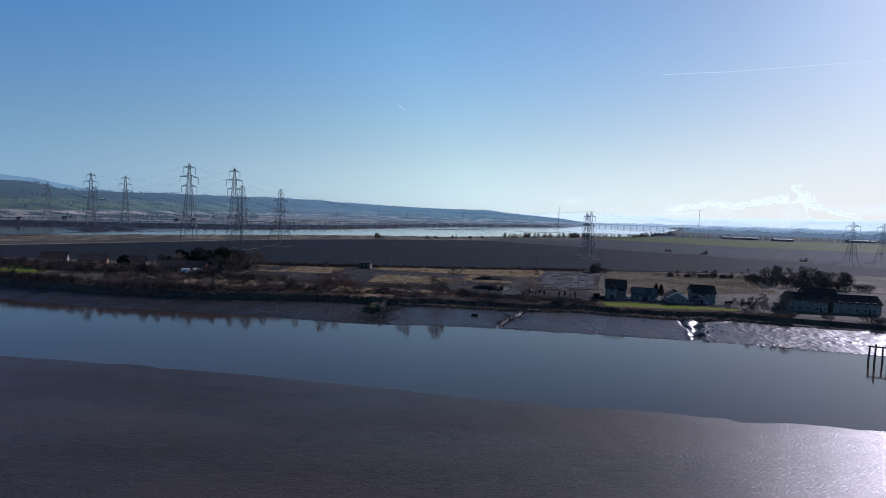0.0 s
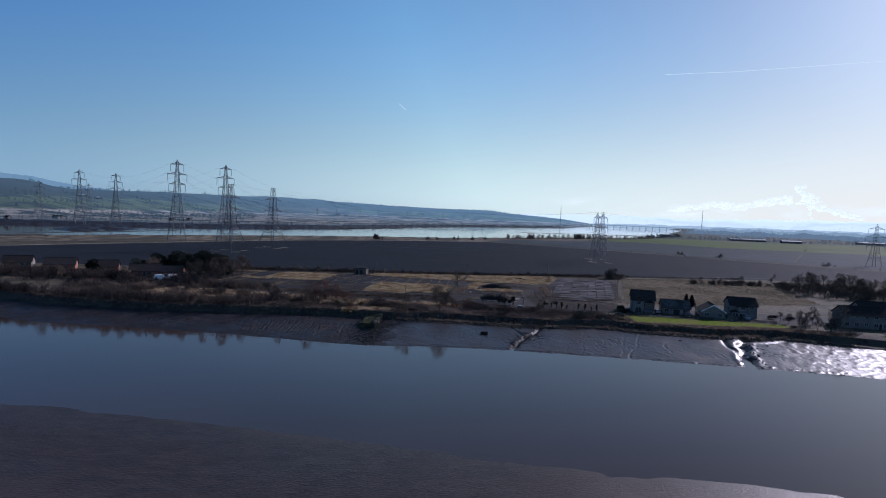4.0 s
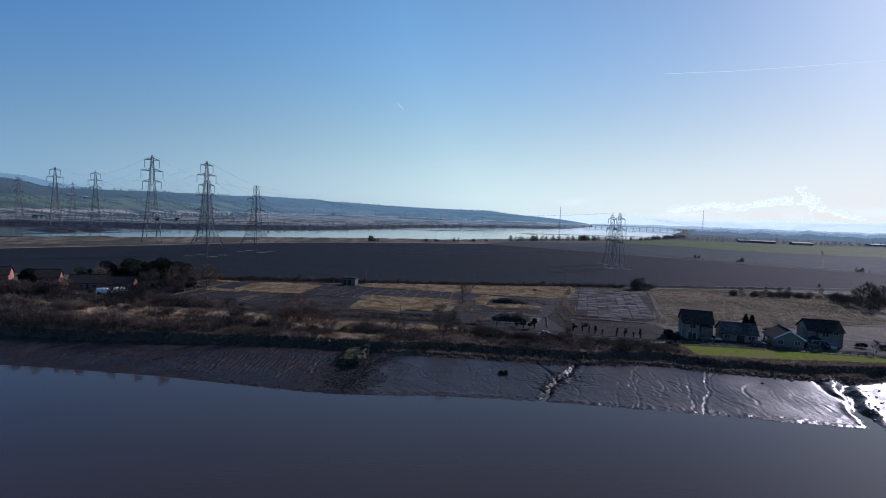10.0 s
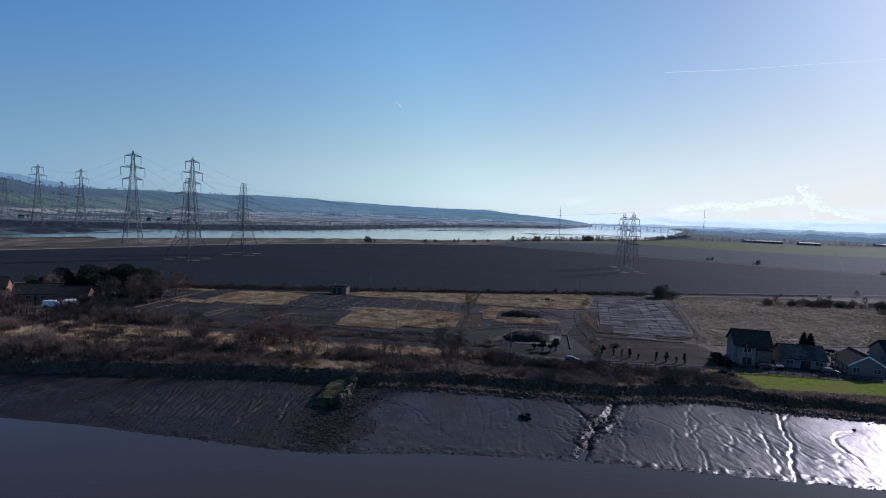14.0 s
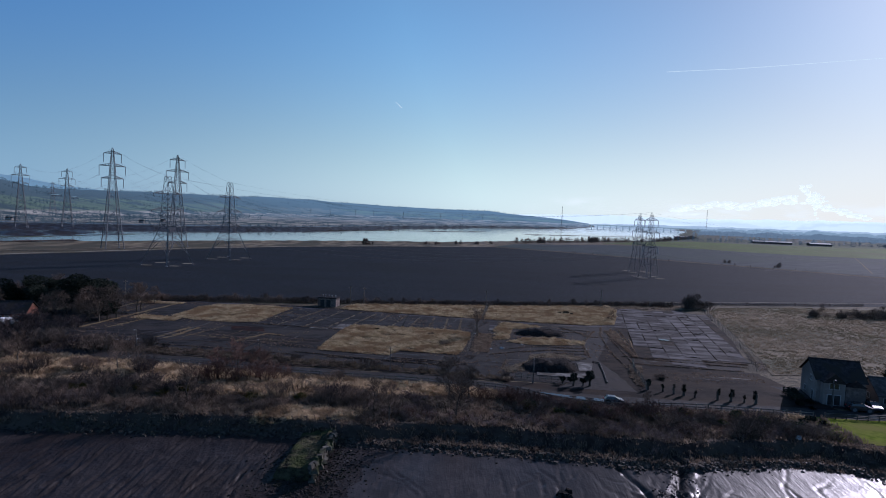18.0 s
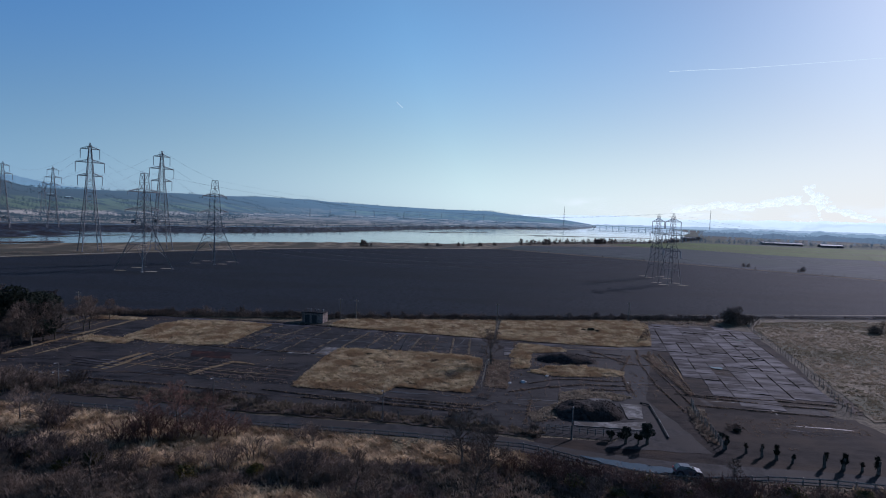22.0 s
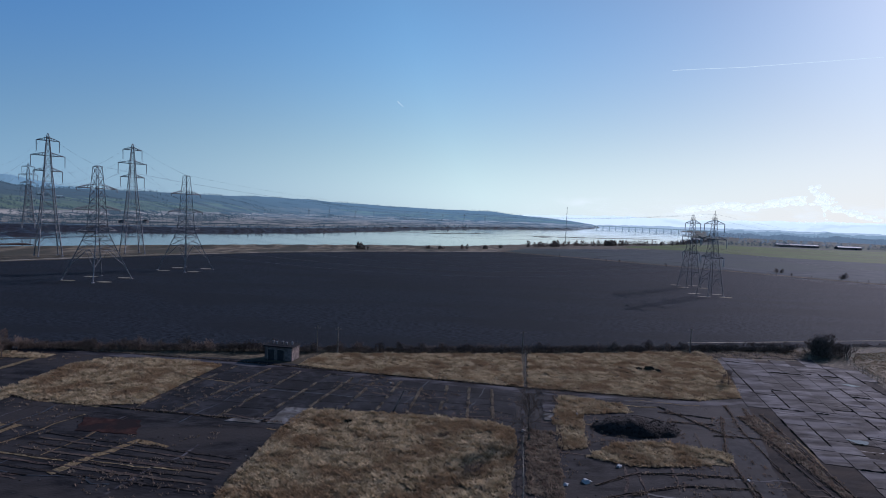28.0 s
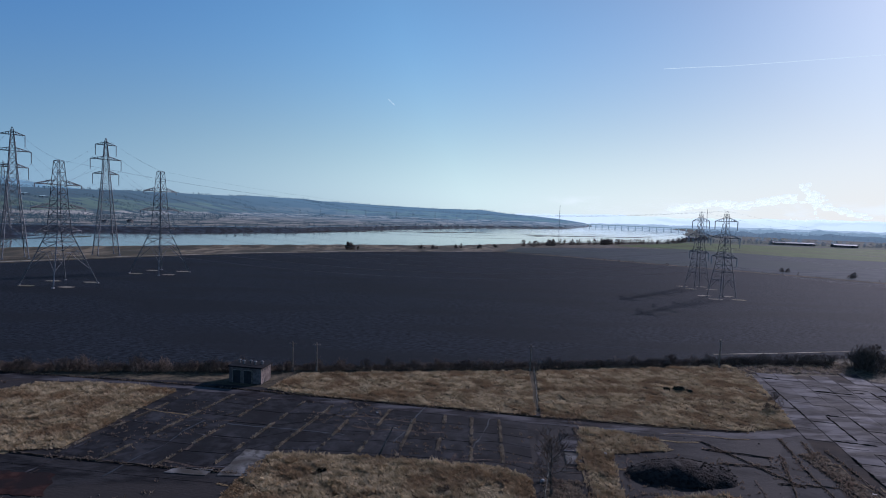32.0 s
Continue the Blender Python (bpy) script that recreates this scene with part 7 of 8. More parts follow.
def drape(name, poly, step, lift, mat, label, category):
    xs = np.arange(min(p[0] for p in poly), max(p[0] for p in poly) + step, step)
    ys = np.arange(min(p[1] for p in poly), max(p[1] for p in poly) + step, step)
    X, Y = np.meshgrid(xs, ys)
    Z = land(X, Y) + lift
    cx_, cy_ = (X[:-1, :-1] + step / 2), (Y[:-1, :-1] + step / 2)
    ok = inside(cx_ + lump(cx_, cy_, 1.5) * 0.8, cy_ + lump2(cx_, cy_, 1.5) * 0.8, poly).ravel()
    i = np.arange(X.size).reshape(X.shape)
    q = np.stack([i[:-1, :-1], i[:-1, 1:], i[1:, 1:], i[1:, :-1]], -1).reshape(-1, 4)[ok]
    return tagged(sheet_mesh(name, np.stack([X, Y, Z], -1).reshape(-1, 3), q, mat, smooth=True), label, category, kind="structure")


for k, (key, poly) in enumerate(GRASS.items()):
    tufts("dry_grass", poly, 10, 0.32, "tuft", "matted straw-coloured dry grass on the yard", 200 + k, z=0.1, wide=0.12, sprawl=1.15)
for k, (key, poly) in enumerate(DULL.items()):
    tufts("brown_grass", poly, 6, 0.28, "weed" if key in "ij" else "bank_blade", "tufts of dull brown grass on the yard", 240 + k, z=0.1)
BANK = [(x, float(interp(x, LANE)) - 3.2) for x in range(-150, 70, 6)] + [(x, float(interp(x, MUD_TOP)) + (6.2 if x > -15 else 3.6)) for x in range(66, -151, -6)]
tufts("bank_growth", BANK, 4.5, 0.55, "bank_blade", "dark brown dead growth on the river bank", 301, z=None, clump=0.25,
      keep=lambda x, y: ~np.any([inside(x, y, zone) for zone in STRAW_ZONES], axis=0))
CORNER = [(60, 346), (74, 347), (91, 347.5), (98, 350), (106, 358), (90, 358.5), (66, 355), (56, 351)]
drape("weed_bed", CORNER, 1.5, 0.07, "bank", "dark weedy ground behind the concrete slabs", "weeds")
HEADLAND = [(72, 258.5), (74.5, 264), (85, 293), (97.5, 338), (101, 345.5), (100, 343), (93, 322), (86, 297), (79.5, 275), (76, 262)]
drape("weed_bed", HEADLAND, 1.5, 0.1, "bank", "dark weedy strip between the slabs and the fence", "weeds")
tufts("corner_weeds", HEADLAND, 2, 0.25, "weed", "thin dead weeds beside the field fence", 331, z=0.1, category="weeds")
tufts("corner_weeds", CORNER, 4, 0.35, "weed", "dull dead weeds behind the concrete slabs", 330, z=0.1, category="weeds")
for k, zone in enumerate(STRAW_ZONES):
    tufts("bank_grass", zone, 10, 0.52, "bank_straw", "matted long dry brown grass on the river bank", 310 + k, z=None, clump=0.25, wide=0.13, sprawl=1.2)
    drape("grass_bed", zone, 0.8, 0.05, "straw", "bed of dry straw-coloured grass on the bank", "grass")
VERGE = [(-122, 259.5), (-60, 255), (-38, 250.4), (-13, 248), (10, 243.8), (12, 246), (-12, 251), (-38, 256), (-60, 260), (-122, 266)]
tufts("verge_reeds", VERGE, 6, 0.5, "reed", "dark dry reeds on the lane verge", 302)
tufts("field_grass", [(110, 357), (150, 367), (200, 368), (170, 276), (125, 263), (95, 258), (75, 257), (88, 297), (102, 345)], 2.6, 0.22, "field_blade", "tufts of dry grass on the brown field", 303, wide=0.2)
EDGE = [(x, float(interp(x, MUD_TOP)) + 2.4) for x in range(-16, 130, 5)] + [(x, float(interp(x, MUD_TOP)) - 0.3) for x in range(129, -17, -5)]
tufts("bank_sedge", EDGE, 3, 0.32, "bank_blade", "dark sedge hanging over the muddy scarp", 304, z=None, clump=0.2)


tufts("bank_growth", [(62, 215.5), (74, 214.3), (92, 213.4), (119, 213.8), (135, 208), (128, 203), (110, 206), (85, 205), (73, 208), (62, 211)], 6, 0.4, "bank_blade", "brown dead growth on the bank below the lawn", 322, z=None, clump=0.2)


SLOPE = [(x, float(interp(x, MUD_TOP)) + 7.2) for x in range(-150, 66, 5)] + [(x, float(interp(x, MUD_TOP)) + 1.2) for x in range(64, -151, -5)]
tufts("bank_sedge", SLOPE, 3.2, 0.45, "bank_blade", "dark dead sedge on the steep muddy bank", 323, z=None, clump=0.2)


def line_weeds(name, lines, width, per_m, tall, mat, label, seed):
    rs_ = random.Random(seed)
    vs, fs = [], []
    for (x0, y0), (x1, y1) in lines:
        L = math.hypot(x1 - x0, y1 - y0)
        for k in range(int(L * per_m)):
            t = rs_.random()
            x, y = x0 + (x1 - x0) * t, y0 + (y1 - y0) * t
            if float(lump(x, y, 2.0)) + 0.5 * float(lump2(x, y, 0.9)) < -0.12:
                continue
            x, y = x + rs_.gauss(0, width), y + rs_.gauss(0, width)
            a, h = rs_.uniform(0, 6.28), tall * rs_.uniform(0.5, 1.2)
            k0 = len(vs)
            vs += [(x - 0.1 * math.sin(a), y + 0.1 * math.cos(a), 0.05), (x + 0.1 * math.sin(a), y - 0.1 * math.cos(a), 0.05), (x + math.cos(a) * h * 0.6, y + math.sin(a) * h * 0.6, 0.05 + h)]
            fs.append((k0, k0 + 1, k0 + 2))
    return tagged(sheet_mesh(name, vs, fs, mat), label, "weeds", kind="stuff")


line_weeds("joint_weeds", weed_lines, 0.13, 50, 0.24, "weed", "dry weeds in the joints of the yard bays", 9)
line_weeds("joint_weeds", [(a, b) for pts in JOINTS + ENTRY_JOINTS for a, b in zip(pts[:-1], pts[1:])], 0.2, 14, 0.3, "bank_blade", "dark weeds along the joints of the yard", 10)

def weed_ridges(name, lines, wide, tall, mat, label, seed):
    """Low ragged ridges of dead weed and soil along joints."""
    rnd = random.Random(seed)
    vs, fs = [], []
    for (x0, y0), (x1, y1) in lines:
        d = Vector((x1 - x0, y1 - y0))
        L = d.length
        d.normalize()
        n = max(2, int(L / 0.45))
        for k in range(n + 1):
            t = k / n
            w = wide * rnd.uniform(0.35, 1.25) * (0.3 if k in (0, n) else 1)
            h = tall * rnd.uniform(0.3, 1.4) * (0.2 if k in (0, n) else 1)
            x, y = x0 + (x1 - x0) * t + rnd.gauss(0, 0.05), y0 + (y1 - y0) * t + rnd.gauss(0, 0.05)
            for q, z in ((-1, 0.06), (-0.35, h + 0.07), (0.4, h * 0.8 + 0.07), (1, 0.06)):
                vs.append((x - d.y * w * q, y + d.x * w * q, z + 0.05))
            if k:
                b = len(vs) - 8
                fs += [(b + e, b + e + 1, b + e + 5, b + e + 4) for e in range(3)]
    return tagged(sheet_mesh(name, vs, fs, mat), label, "weeds", kind="stuff")


slab_lines = []
rw = random.Random(23)
for i in range(-12, 14):
    q = -48.0 + rw.uniform(0, 6)
    while q < 48:
        L = rw.uniform(3, 13)
        a, b = Vector((72, 303, 0)) + V * (i * 3.95) + U * q, Vector((72, 303, 0)) + V * (i * 3.95) + U * (q + L)
        if rw.random() < (0.75 if i > 0 else 0.45) and inside(a.x, a.y, SLABS) and inside(b.x, b.y, SLABS):
            slab_lines.append(((a.x, a.y), (b.x, b.y)))
        q += L + rw.uniform(0.3, 3)
for k in range(70):
    p = Vector((72, 303, 0)) + V * (rw.randrange(-11, 12) * 3.95) + U * rw.uniform(-46, 46)
    p2 = p + V * (3.95 * rw.choice((0.6, 1, 1, 2))) + U * rw.uniform(-0.1, 0.1)
    if inside(p.x, p.y, SLABS) and inside(p2.x, p2.y, SLABS):
        slab_lines.append(((p.x, p.y), (p2.x, p2.y)))
weed_ridges("joint_weeds", slab_lines, 0.17, 0.16, "ridge", "dark ridges of dead weed in the slab joints", 11)
weed_ridges("joint_weeds", [(a, b) for pts in JOINTS + ENTRY_JOINTS for a, b in zip(pts[:-1], pts[1:])], 0.15, 0.10, "ridge", "dark ridges of dead weed along the joints of the yard", 12)
# crumbs of concrete and weeds strewn over the yard
ry = np.random.RandomState(6)
px, py = ry.uniform(-116, 94, 2600), ry.uniform(246, 342, 2600)
ok = inside(px, py, SITE) & (lump(px, py, 6.0) + 0.5 * lump2(px, py, 2.0) > 0.08)
bm, bm2 = bmesh.new(), bmesh.new()
ru = random.Random(16)
for k, (x, y) in enumerate(zip(px[ok], py[ok])):
    s = ru.uniform(0.07, 0.24)
    box(bm if k % 3 else bm2, (x, y, 0.1), (s, s * ru.uniform(0.4, 1.2), s * 0.5), ru.uniform(0, 3), ru.uniform(0.5, 0.9))
tagged(part("yard_debris", bm, "heap"), "dark crumbs and rubble strewn over the yard", "debris", kind="stuff")
tagged(part("yard_debris", bm2, "pale"), "pale crumbs of broken concrete strewn over the yard", "debris", kind="stuff")
YARD = [(-120, 264), (-60, 259), (-22, 252), (12, 247), (44, 262), (54, 308), (-54, 322), (-112, 328)]
tufts("yard_weeds", YARD, 0.6, 0.2, "bank_blade", "thin dead weeds growing through the tarmac", 320, category="weeds", keep=lambda x, y: lump(x, y, 9) + 0.5 * lump2(x, y, 3) > 0.1)
tufts("apron_weeds", [(44, 262), (68, 258), (71, 240), (40, 243)], 1.0, 0.13, "bank_blade", "thin brown weeds on the tarmac apron", 321, category="weeds", keep=lambda x, y: lump(x, y, 7) + 0.5 * lump2(x, y, 2.5) > 0.0)

# ---- lawn on the bank ----
LAWN = [(64, 228.5), (80, 226.5), (95, 224), (118, 220.8), (119, 214.5), (108, 214), (92, 214), (74, 215), (61, 216.5)]
drape("lawn", LAWN, 0.6, 0.07, "lawn", "bright green mown grass bank before the houses", "grass")
drape("lawn", [(-224, 283), (-205, 287), (-186, 255), (-200, 249)], 1.5, 0.07, "lawn", "green lawn beside the white cottage", "grass")
tagged(patch_sheet("garden_ground", [(68, 247), (92, 246), (125, 243), (190, 238), (190, 224), (150, 225), (118, 228), (95, 230.5), (72, 234)], 0.055, "road", step=2), "dark paved drives and yards round the houses", "ground", kind="structure")
drape("lawn", [(118, 241), (122, 241), (121, 231), (117.5, 232)], 0.6, 0.08, "lawn", "small green lawn beside the two-storey house", "grass")


# ---- stones, the ruined jetty, and timber piles ----
def stone_bm(bm, c, s, rnd):
    vs = box(bm, c, (s * rnd.uniform(0.7, 1.3), s * rnd.uniform(0.7, 1.3), s * rnd.uniform(0.4, 0.8)), rnd.uniform(0, 3.1), rnd.uniform(0.45, 0.8))
    for v in vs:
        v.co += Vector((rnd.gauss(0, 0.08), rnd.gauss(0, 0.08), rnd.gauss(0, 0.06))) * s


rq = random.Random(44)
bm = bmesh.new()
for k in range(1300):
    x = rq.uniform(-110, 130)
    y = float(interp(x, MUD_TOP)) + rq.gauss(0.3, 0.9)
    s = rq.uniform(0.12, 0.36)
    stone_bm(bm, (x, y, float(land(x, y)) + s * 0.12), s, rq)
# a fan of rubble from the jetty down to the water
for k in range(3400):
    v = rq.random()
    x = -23.5 + rq.gauss(0, 2.7) + (4 * v if rq.random() < 0.5 else -2 * v)
    y = 187.4 + (212 - 187.4) * v + rq.gauss(0, 0.5)
    s = rq.uniform(0.10, 0.28) * (1.5 if rq.random() < 0.08 else 1)
    stone_bm(bm, (x, y, float(land(x, y)) + s * 0.15), s, rq)
tagged(part("shore_rubble", bm, "stone"), "dark wet stones strewn along the muddy shore", "stones", kind="stuff")
bm = bmesh.new()
for k in range(800):
    x = rq.uniform(-60, 130)
    yw = float(interp(x, FAR_EDGE))
    y = yw + abs(rq.gauss(0, 0.9)) + 0.2
    s = rq.uniform(0.1, 0.32)
    stone_bm(bm, (x, y, float(land(x, y)) + s * 0.1), s, rq)
for k in range(420):
    q = rq.random() * 4.999
    c = Vector(GULLY_1[int(q)]).lerp(Vector(GULLY_1[int(q) + 1]), q % 1)
    x, y = c.x + rq.gauss(0, 1.0 + 0.25 * q), c.y + rq.gauss(0, 0.5)
    s = rq.uniform(0.12, 0.34)
    stone_bm(bm, (x, y, float(land(x, y)) + s * 0.1), s, rq)
for k in range(150):
    t, q = rq.random(), rq.gauss(0, 2.2)
    x, y = 83 + 14 * t + q, 174 + 28 * t + rq.gauss(0, 1.5)
    s = rq.uniform(0.15, 0.55)
    stone_bm(bm, (x, y, float(land(x, y)) + s * 0.12), s, rq)
tagged(part("waterline_clods", bm, "mud"), "lumps of wet mud along the water's edge", "mud", kind="stuff")
bm = bmesh.new()
for k in range(2400):
    x = rq.uniform(-70, 128)
    y = float(interp(x, MUD_TOP)) + rq.gauss(0.7, 0.75) + 0.7 * float(lump(x, 3.0, 6))
    s = rq.uniform(0.22, 0.5) * (1.6 if rq.random() < 0.12 else 1)
    stone_bm(bm, (x, y, float(land(x, y)) + s * 0.15), s, rq)
tagged(part("scarp_clods", bm, "clod"), "broken clods of earth and turf fallen along the scarp", "clods", kind="stuff")
for x, y, s in ((13.3, 202.0, 1.5), (74.5, 200.5, 0.45)):
    bm = bmesh.new()
    for k in range(4):
        stone_bm(bm, (rq.gauss(0, 0.3) * s, rq.gauss(0, 0.3) * s, s * 0.15), s * 0.7, rq)
    ob = part("boulder", bm, "heap")
    ob.location = (x, y, float(land(x, y)))
    tagged(ob, "dark boulder lying on the mudflat", "boulder")

jetty = root("ruined_jetty", -25, 211, 0)
jinv = jetty.matrix_world.inverted()
rj = random.Random(8)
n, m = 18, 26
vs, fs = [], []
for j in range(m):
    for i in range(n):
        u, v = i / (n - 1), j / (m - 1)
        x = -28.2 + 6.4 * u + 1.2 * v
        y = 203.5 + 17 * v
        rim = min(u, 1 - u, v * 1.6) * 5
        base = float(land(x, y)) - 0.3
        z = -0.35 - 0.7 * (1 - v) + 0.8 * float(lump(x, y, 2.6)) + 0.5 * float(lump2(x, y, 1.1)) - 1.2 * (1 - u)
        vs.append((x, y, base + (max(z, base) - base) * float(smooth01(rim * 1.3))))
for j in range(m - 1):
    for i in range(n - 1):
        k = j * n + i
        fs.append((k, k + 1, k + n + 1, k + n))
ob = sheet_mesh("mossy_top", vs, fs, "moss")
ob.parent, ob.matrix_parent_inverse = jetty, jinv
for k in range(52):
    bm = bmesh.new()
    r, c = divmod(k, 13)
    stone_bm(bm, (-22.0 + 0.07 * c + rj.uniform(-0.15, 0.15), 203.6 + 0.95 * c, -3.0 + 0.72 * r + 0.02 * c), 0.95, rj)
    ob = part("stone_block", bm, "block", jetty)
    ob.matrix_parent_inverse = jinv
for k in range(46):
    bm = bmesh.new()
    u, v = rj.random(), rj.random()
    x, y = -28.2 + 6.4 * u + 1.2 * v, 203.5 + 16 * v
    stone_bm(bm, (x, y, max(float(land(x, y)), -1.2 - 1.2 * (1 - v) - 1.3 * (1 - u))), rj.uniform(0.4, 1.0), rj)
    ob = part("stone_block", bm, "stone", jetty)
    ob.matrix_parent_inverse = jinv
tagged(jetty, "ruined stone jetty overgrown with moss on the mud", "jetty")

piles = root("timber_piles", 130, 157, 0)
pinv = piles.matrix_world.inverted()
for k in range(12):
    bm = bmesh.new()
    x, y = 124 + (k % 6) * 3.2 + rj.uniform(-0.4, 0.4), 158 - (k % 6) * 0.9 - (k // 6) * 2.6
    bar(bm, (x + rj.uniform(-0.5, 0.5), y, -6.5), (x + rj.gauss(0, 0.25), y + rj.gauss(0, 0.2), rj.uniform(-0.4, 1.2)), 0.42, 0.32, 7)
    ob = part("pile", bm, "bark", piles)
    ob.matrix_parent_inverse = pinv
for k in range(3):
    bm = bmesh.new()
    bar(bm, (124 + 5 * k, 158 - 1.4 * k, 0.0), (130 + 5 * k, 156.3 - 1.4 * k, -0.1 + 0.3 * k), 0.3)
    ob = part("beam", bm, "bark", piles)
    ob.matrix_parent_inverse = pinv
tagged(piles, "dark rotting timber piles standing in the river", "jetty piles")

# litter on the yard
for k, (x, y, s) in enumerate(((17, 299, 0.5), (18, 278, 0.7), (12, 273, 0.9), (9, 272, 0.5), (35, 275, 0.4), (6, 290, 0.5), (-18, 313, 0.3), (55, 217.5, 1.0), (-84, 268, 0.6), (-82, 269, 0.5), (-86, 267, 0.5))):
    bm = bmesh.new()
    stone_bm(bm, (0, 0, 0.1), s, rj)
    box(bm, (s * 0.5, s * 0.2, 0.08), (s * 0.8, s * 0.3, 0.1), 0.4 + k)
    ob = part("rubbish", bm, "frame")
    ob.location = (x, y, float(land(x, y)) + 0.12)
    tagged(ob, "pale piece of dumped rubbish on the ground", "rubbish", "rubbish on the yard")


# ---- the distance ----
def tree_belt(name, spots, h, mat, label, seed, leaves=70):
    rs_ = random.Random(seed)
    vs, fs = [], []
    for x, y in spots:
        hh = h * rs_.uniform(0.55, 1.3)
        z0 = float(land(x, y))
        r = hh * rs_.uniform(0.3, 0.6)
        for k in range(leaves):
            a, q, t = rs_.uniform(0, 6.28), rs_.random() ** 0.5, rs_.random()
            rr = r * math.sin(math.pi * min(0.98, 0.12 + t * 0.86)) * q
            c = Vector((x + math.cos(a) * rr, y + math.sin(a) * rr, z0 + t * hh))
            s = hh * 0.16
            u = Vector((rs_.gauss(0, 1), rs_.gauss(0, 1), rs_.gauss(0, 1))).normalized()
            w = u.orthogonal().normalized()
            k0 = len(vs)
            vs += [c - w * s * 0.5, c + w * s * 0.5, c + u * s]
            fs.append((k0, k0 + 1, k0 + 2))
    return tagged(sheet_mesh(name, vs, fs, mat), label, "trees", kind="stuff")


rf = random.Random(5)
spots = [(x + rf.gauss(0, 1.5), y + rf.gauss(0, 3)) for x, y in along([(440, 1270), (520, 1262), (600, 1270), (700, 1290), (850, 1300), (1100, 1350)], 5.5)]
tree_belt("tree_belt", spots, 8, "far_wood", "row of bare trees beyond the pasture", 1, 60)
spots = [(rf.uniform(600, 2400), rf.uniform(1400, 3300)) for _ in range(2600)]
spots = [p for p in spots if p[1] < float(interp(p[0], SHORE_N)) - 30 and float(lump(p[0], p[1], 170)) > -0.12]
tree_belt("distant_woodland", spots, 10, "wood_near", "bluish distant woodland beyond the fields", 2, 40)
spots = [(x + rf.gauss(0, 2), y + rf.gauss(0, 2)) for x, y in along([(91, 750), (137, 703), (176, 666), (242, 622), (300, 575), (390, 500), (470, 445)], 5) if rf.random() < 0.7]
tree_belt("ditch_hedge", spots, 1.9, "twig", "low scrubby hedge along the ditch track", 3, 60)
spots = [(x + rf.gauss(0, 5), y + rf.gauss(0, 4)) for x, y in along([(100, 880), (127, 915), (245, 1020), (383, 1135), (520, 1330), (620, 1480)], 4)]
tree_belt("shore_scrub", spots, 6.5, "twig", "bare scrub along the estuary shore", 4, 70)
for x, y, s in ((-82.6, 722, 5.5), (-21, 770, 3.2), (-8, 775, 3), (17, 800, 4), (40, 812, 3.4), (60, 840, 3), (135, 912, 6.5), (142, 918, 5.5), (232, 1012, 7.5), (243, 1020, 7), (254, 1028, 7), (262, 640, 3), (288, 606, 3.5), (352, 536, 3)):
    tree_belt("shore_bush", [(x + rf.gauss(0, 0.5 * s), y + rf.gauss(0, 0.4 * s)) for _ in range(6)], s, "twig", "bare bush on the flood bank", int(x + 200), 110)
spots = [(rf.uniform(-1050, 700), 0) for _ in range(900)]
spots = [(x, float(interp(x, SHORE_F)) + abs(rf.gauss(0, 1)) ** 1.5 * 130 + 35) for x, _ in spots]
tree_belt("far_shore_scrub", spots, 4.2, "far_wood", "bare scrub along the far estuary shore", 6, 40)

hill_spots = []
for k in range(120):
    az, d = rf.uniform(-40, 9), rf.uniform(-0.35, 0.35)
    r0, r1 = float(interp(az, FOOT)), float(interp(az, SUMMIT))
    r = r0 + (r1 - r0) * rf.uniform(-0.25, 0.9)
    x0, y0 = math.sin(radians(az)) * r, 100 + math.cos(radians(az)) * r
    if y0 < float(interp(x0, SHORE_F)) + 150:
        continue
    for j in range(rf.randrange(14, 42)):
        hill_spots.append((x0 + j * 7 * math.cos(d) + rf.gauss(0, 2), y0 + j * 7 * math.sin(d) + rf.gauss(0, 3)))
for k in range(900):
    az = rf.uniform(-38, 8)
    r = float(interp(az, SUMMIT)) * rf.uniform(0.97, 1.0)
    if float(lump(az * 9, 2.0, 6)) > -0.1:
        hill_spots.append((math.sin(radians(az)) * r, 100 + math.cos(radians(az)) * r))
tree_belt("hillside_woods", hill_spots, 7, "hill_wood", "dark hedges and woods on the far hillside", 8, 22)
# sandbanks and wet flats of the estuary
for name, pts, w, lab in (("sandbank", [(199, 1468), (295, 1494), (420, 1547), (544, 1610)], 17, "long low dark sandbank in the estuary"), ("sandbank", [(-230, 1235), (-108, 1400), (-31, 1400), (60, 1500), (112, 1573)], 15, "low dark mudbank before the far shore"),
                          ("mudbank", [(-520, 560), (-437, 620), (-400, 640), (-372, 690)], 16, "dark wet mudbank in the estuary")):
    tagged(strip(name, pts, w, WATER + 0.35, "bank", amp=4.5, seg=14, seed=len(lab)), lab, "sandbank", kind="structure")
shore_line = [(x, y) for x, y in SHORE_F if -1000 < x < 700]
tagged(strip("wet_flat", [(x - 10, y + 62) for x, y in shore_line], 34, 0, "mud", lift=0.5, drape=True, amp=9, seg=30, seed=8), "wet shining tidal flat along the far shore", "mud", kind="structure")
